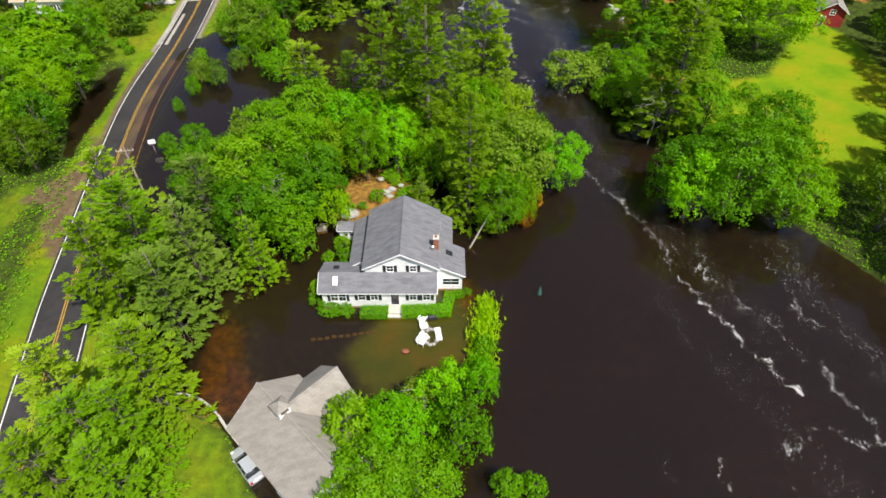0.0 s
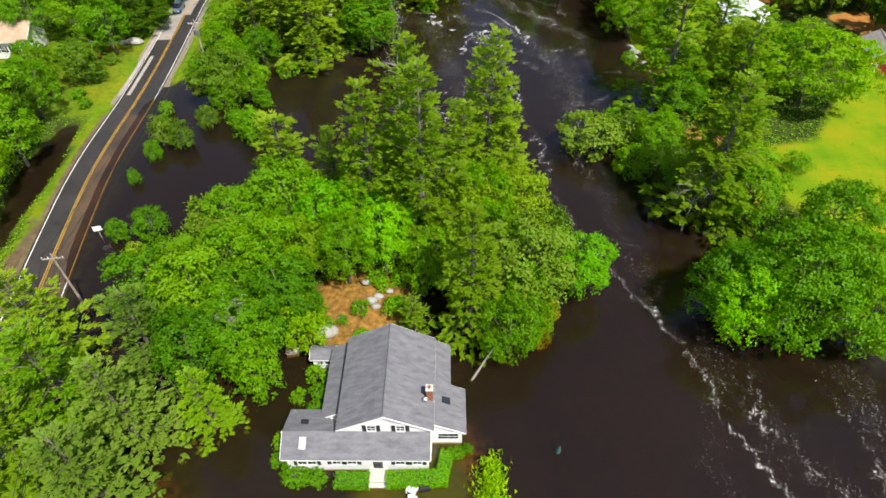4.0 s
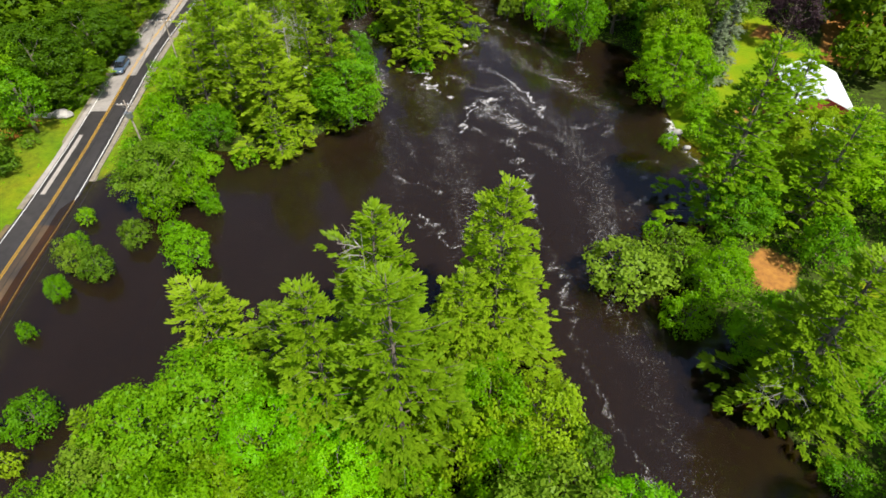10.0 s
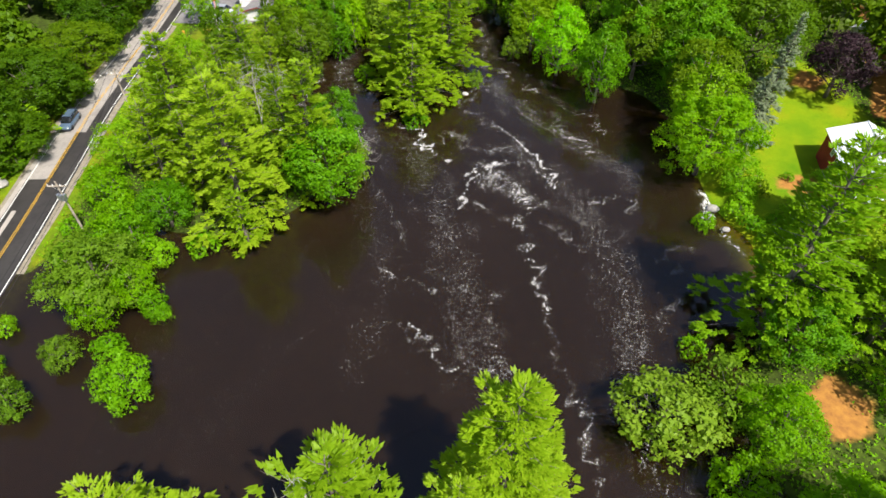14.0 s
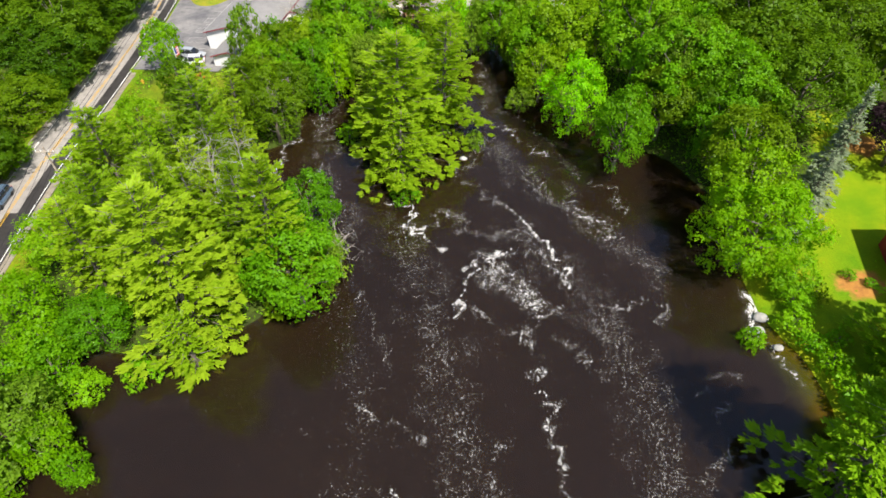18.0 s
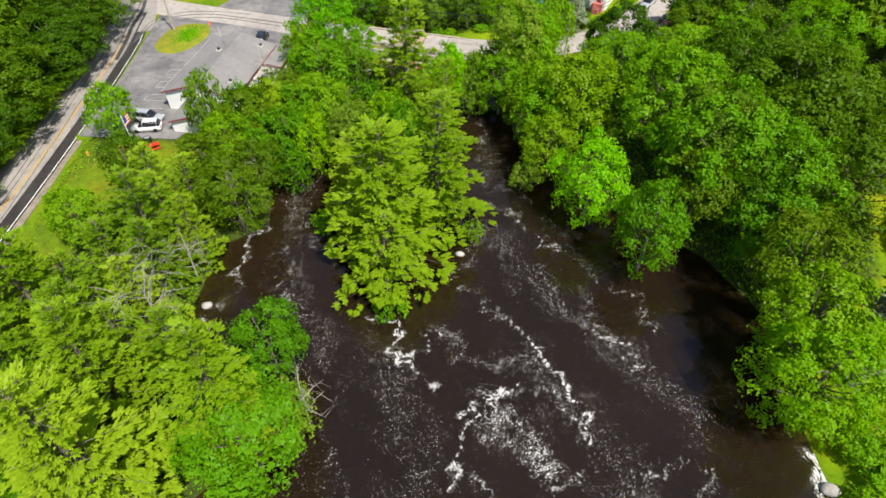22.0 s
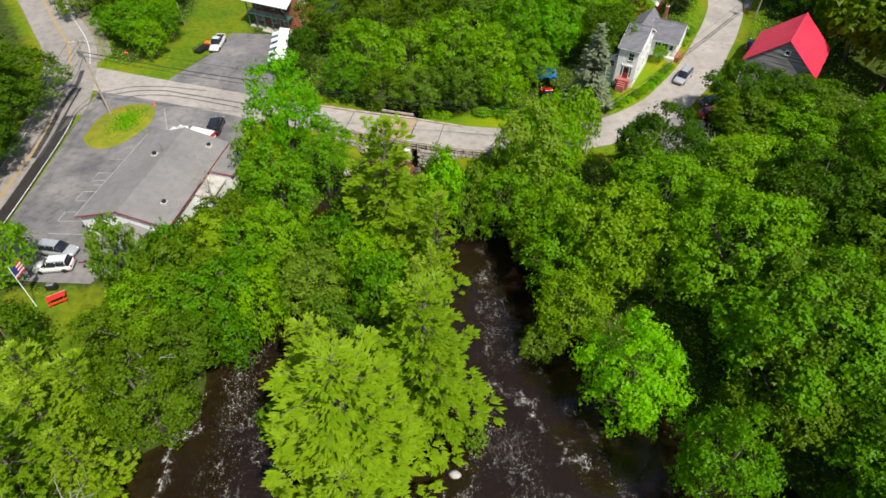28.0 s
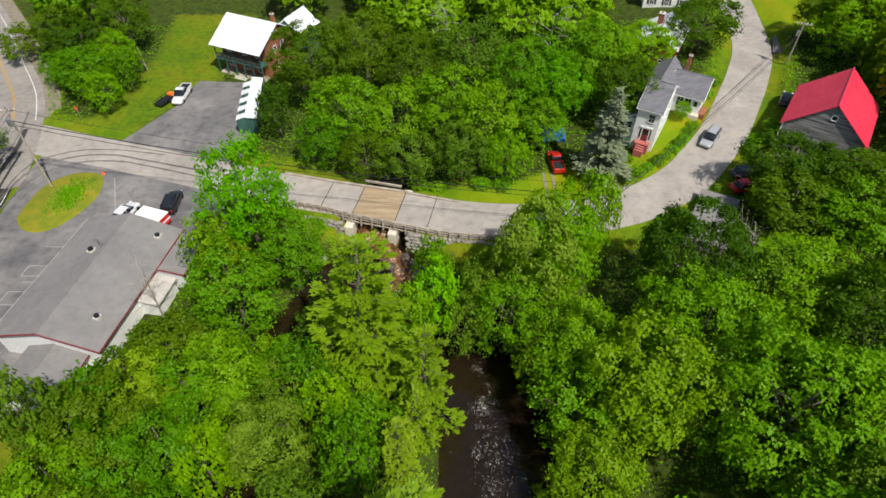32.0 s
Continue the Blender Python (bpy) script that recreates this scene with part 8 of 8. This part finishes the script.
def lawn_chair(x, y, turn):
    """Slatted garden chair."""
    ob = thing("garden_chair", pose(x, y, -0.15, 0, 0, turn), "white slatted garden chair standing in shallow flood water", "chair", "garden chairs")
    for i in range(6):
        part("back_slat", Geo().box(-0.36 + i * 0.125, 0.30, 0.40, -0.36 + i * 0.125 + 0.10, 0.33, 1.10 - 0.03 * abs(i - 2.5)), PLASTIC_WHITE, ob).rotation_euler = (-0.3, 0, 0)
    for i in range(5):
        part("seat_slat", Geo().box(-0.32, -0.42 + i * 0.14, 0.40, 0.32, -0.42 + i * 0.14 + 0.115, 0.43), PLASTIC_WHITE, ob)
    for sx in (-1, 1):
        part("armrest", Geo().box(sx * 0.42 - 0.07, -0.5, 0.60, sx * 0.42 + 0.07, 0.36, 0.63), PLASTIC_WHITE, ob)
        part("leg", Geo().box(sx * 0.38 - 0.03, -0.46, -0.3, sx * 0.38 + 0.03, -0.40, 0.60), PLASTIC_WHITE, ob)
        part("leg", Geo().box(sx * 0.38 - 0.03, 0.25, -0.3, sx * 0.38 + 0.03, 0.31, 0.60), PLASTIC_WHITE, ob)
    return ob


lawn_chair(-2.5, 44.7, 150)
lawn_chair(-2.3, 43.6, 20)
lawn_chair(-2.2, 41.9, 35)
lawn_chair(-2.5, 41.3, 60)
lg = thing("garden_bench", pose(-0.55, 42.5, -0.15, 0, 0, 100), "white garden lounger standing in shallow flood water", "bench")
for i in range(8):
    part("slat", Geo().box(-0.95 + i * 0.24, -0.35, 0.36, -0.95 + i * 0.24 + 0.2, 0.35, 0.40), PLASTIC_WHITE, lg)
for sx in (-0.8, 0.8):
    for sy in (-0.3, 0.3):
        part("leg", Geo().box(sx - 0.04, sy - 0.04, -0.3, sx + 0.04, sy + 0.04, 0.36), PLASTIC_WHITE, lg)
fpit = thing("grill", pose(-1.3, 45.1, -0.15, 0, 0, 10), "dark box grill standing in shallow flood water", "grill")
part("cart", Geo().box(-0.6, -0.3, -0.2, 0.6, 0.3, 0.5), DARK_METAL, fpit, bevel=0.04)
part("lid", Geo().box(-0.5, -0.28, 0.5, 0.5, 0.28, 0.72), DARK_METAL, fpit, bevel=0.08)
rk = random.Random(9)
stone_ring = thing("fire_ring", pose(-1.4, 42.2, -0.1), "ring of rough stones round a garden fire pit", "fire pit")
for i in range(11):
    a = i * math.tau / 11
    part("stone", Geo().blob((0.75 * math.cos(a), 1.15 * math.sin(a), 0.1), (0.26, 0.22, 0.2), i), ROCK, stone_ring)
for x, y, z, r, s in ((-13.4, 63.4, 0.7, 1.5, 1), (-8.4, 67.8, 1.1, 0.8, 2), (-7.6, 68.4, 1.2, 0.7, 3), (-7.8, 66.9, 1.1, 0.6, 4), (-9.3, 70.6, 1.4, 0.6, 5), (-11.8, 65.2, 0.9, 0.5, 6), (-6.3, 69.3, 1.2, 0.5, 7),
                      (38.9, 133.6, 0.1, 0.8, 9), (39.8, 135.4, 0.2, 0.9, 10), (40.4, 131.2, 0.1, 0.6, 11), (-27.6, 151.0, 0.0, 0.9, 12), (-25.8, 156.8, 0.0, 0.7, 13), (4.9, 166, 0.0, 0.6, 14), (-13.5, 196, 0.3, 1.0, 15), (-11.0, 203, 0.4, 0.9, 16),
                      (6.2, 204, 0.4, 0.8, 17), (8.4, 210, 0.6, 1.0, 18), (-11.5, 212, 0.6, 0.9, 19)):
    rock = thing("boulder", pose(x, y, z), "grey granite boulder on the ground", "boulder", "boulders")
    part("stone", Geo().blob((0, 0, 0), (r, r * 0.75, r * 0.6), s), ROCK, rock, "", True)
brown = thing("boulder", pose(-4.3, 40.2, -0.15), "rusty brown boulder in the shallow flood water", "boulder", "boulders")
part("stone", Geo().blob((0, 0, 0), (0.55, 0.4, 0.3), 8), worn("rusty_stone", (0.16, 0.055, 0.03), (0.26, 0.10, 0.05), 3, 0.8, 16, 0.5, 0.02), brown, "", True)
WALK_STONE = worn("silted_paving", (0.13, 0.11, 0.075), (0.22, 0.19, 0.13), 1.5, 0.9, 9)
# row of paving stones under the flood on the drowned lawn
walkway = thing("stone_path", pose(0, 0, 0), "row of pale paving stones drowned in shallow flood water", "garden path")
for i in range(10):
    x, y = -15.3 + i * 0.8, 42.0 + i * 0.122 + rk.uniform(-0.06, 0.06)
    part("paving_stone", Geo().box(x - 0.27, y - 0.2, -0.75, x + 0.27, y + 0.2, -0.16 - rk.random() * 0.05), WALK_STONE, walkway, bevel=0.03)
log = thing("fallen_trunk", pose(0, 0, 0), "pale bare tree trunk leaning over the flood water", "tree trunk")
part("trunk", Geo().tube([(3.6, 57.3, -0.3), (4.8, 57.9, 2.2), (6.2, 58.6, 5.0)], [0.15, 0.12, 0.06], 8), DEADWOOD, log)
by = thing("buoy", pose(12.1, 48.9, 0, 8, 0, 0), "small green channel marker in the river", "buoy")
part("float", Geo().tube([(0, 0, -0.2), (0, 0, 0.35), (0, 0, 1.3)], [0.28, 0.3, 0.1], 12), GREEN_WOOD, by)
part("pole", Geo().tube([(0, 0, 1.2), (0, 0, 1.7)], [0.05, 0.04], 6), GREEN_WOOD, by)


def dead_branches(x, y, z, H, spread, seed, label):
    """A leafless grey tree top."""
    rng = np.random.default_rng(seed)
    ob = thing("dead_tree", pose(x, y, z), label, "dead tree")
    part("trunk", Geo().tube([(0, 0, -0.3), (0.1, 0.05, H * 0.55), (0.25, 0.1, H)], [0.13, 0.07, 0.02], 7), DEADWOOD, ob)
    for i in range(14):
        z0 = H * rng.uniform(0.35, 0.97)
        a = rng.uniform(0, math.tau)
        e = np.array([math.cos(a) * spread, math.sin(a) * spread, z0 + spread * rng.uniform(0.1, 0.6)])
        g = Geo().tube([(0.1, 0.05, z0), e * [0.5, 0.5, 1] - [0, 0, 0.1], e], [0.04, 0.026, 0.008], 4)
        for _ in range(5):
            k = rng.uniform(0.4, 0.95)
            s = e * [k, k, 1]
            q = s + rng.normal(size=3) * spread * 0.28
            g.tube([s, q], [0.015, 0.006], 3)
        part("branch", g, DEADWOOD, ob)


for row in ((-30.5, 157, 1, 7.5, 3.4, 1), (-27.5, 160, 1, 6.5, 3.0, 2), (33.5, 211, 2.5, 6, 2.8, 3), (40, 208.5, 2.5, 7, 3.0, 4), (-27.4, 200.6, 2.4, 7.5, 2.6, 5), (-2.0, 31.6, 0, 5.2, 2.2, 6), (-22.5, 60, 0, 9.8, 2.4, 7), (-5.2, 84.2, 0, 25.2, 1.7, 8),
            (-10.5, 141, 0, 7.6, 2.6, 9), (34, 82, 0, 8, 3.2, 10), (1.0, 78.5, 0, 14.2, 2.4, 11), (-24, 172, 1, 8, 2.6, 12), (20, 246, 2.5, 16, 3.4, 13), (4, 252, 2.5, 15, 3.2, 14)):
    dead_branches(*row, "bare grey dead branches of a tree")

kb = tagged(part("kerb", Geo().tube([(q.x, q.y, max(gz(q.x, q.y), 0.0) + 0.06) for q in spline([(-31.5, 33.6), (-29.5, 34.2), (-27.7, 34.3), (-26.3, 33.9), (-24.1, 32.3), (-22.2, 30.2), (-20.6, 28.6)], 5)], [0.16] * 31, 6), CONCRETE), "pale stone kerb along the lawn edge at the flood", "kerb", kind="structure")

for row in ((-27, 149.4, 0.6, 11.6, 4.6, 21), (-31.5, 152, 0.8, 9.5, 4.4, 22)):
    dead_branches(*row, "bare grey branches of a dying pine")
# rock garden with flowers west of the highway
for k, (x, y, s) in enumerate(((-63.9, 137.8, 1.9), (-66.4, 137.6, 1.1), (-72.6, 137.4, 1.2), (-68.6, 137.4, 0.9))):
    rg = thing("boulder", pose(x, y, gz(x, y)), "flat grey boulder edging the rock garden", "boulder", "boulders")
    part("rock", Geo().blob((0, 0, s * 0.22), (s, s * 0.62, s * 0.42), 31 + k), ROCK, rg)
for k, (x, y, c) in enumerate(((-70.4, 135.6, "flower_yellow"), (-69.4, 131.4, "flower_red"), (-68.0, 135.2, "flower_red"), (-71.6, 132.6, "flower_yellow"))):
    rr = np.random.default_rng(300 + k)
    P = np.stack([rr.normal(0, 0.6, 260), rr.normal(0, 0.6, 260), rr.uniform(0.1, 0.55, 260)], -1)
    U = unit(rr.normal(size=P.shape) * 0.4 + np.array([0, 0, 1.0]))
    S = rr.uniform(0.14, 0.28, 260)
    m2 = bpy.data.materials.get(c) or worn(c, (0.75, 0.50, 0.02) if "yellow" in c else (0.62, 0.16, 0.03), (0.85, 0.66, 0.06) if "yellow" in c else (0.75, 0.28, 0.06), 3, 0.8, 20)
    fb = thing("flower_clump", pose(x, y, gz(x, y)), ("yellow" if "yellow" in c else "orange-red") + " flowers blooming in the rock garden", "flowers", "flowers in the rock garden")
    tagged(part("blossoms", leaf_mesh("blossoms", P, unit(np.cross(U, rr.normal(size=P.shape))), U, S, S * 0.8, m2), None, fb), kind="stuff")

# ---- undergrowth: low leaves over the wooded ground ----
rng = np.random.default_rng(77)
px, py = rng.uniform(-72, 74, 170000), rng.uniform(20, 275, 170000)
zz = ground_z(px, py)
lawnish = np.zeros(px.shape)
for poly in LAWNS + SOILS:
    lawnish = np.maximum(lawnish, smooth(1.0, -0.5, sdf(px, py, poly)))
clear = np.minimum(seg_dist(px, py, HW, False)[0], seg_dist(px, py, ST, False)[0])
lots = np.minimum(sdf(px, py, MAIN_LOT), sdf(px, py, INN_LOT))
keep = (zz > 0.02) & (clear > 5.2) & (lots > 1.0) & (rng.uniform(size=px.shape) > lawnish * 0.985)
px, py, zz = px[keep], py[keep], zz[keep]
C = np.stack([px, py, zz + rng.uniform(0.03, 0.40, len(px))], -1)
U = unit(rng.normal(size=C.shape) * 0.45 + np.array([0, 0, 1.0]))
S = rng.uniform(0.22, 0.48, len(C))
under = leaf_mesh("undergrowth", C, unit(np.cross(U, rng.normal(size=C.shape))), U, S, S * 0.6, LEAF["s"])
tagged(new("undergrowth", under), "low green undergrowth and ferns on the wooded ground", "undergrowth", kind="stuff")
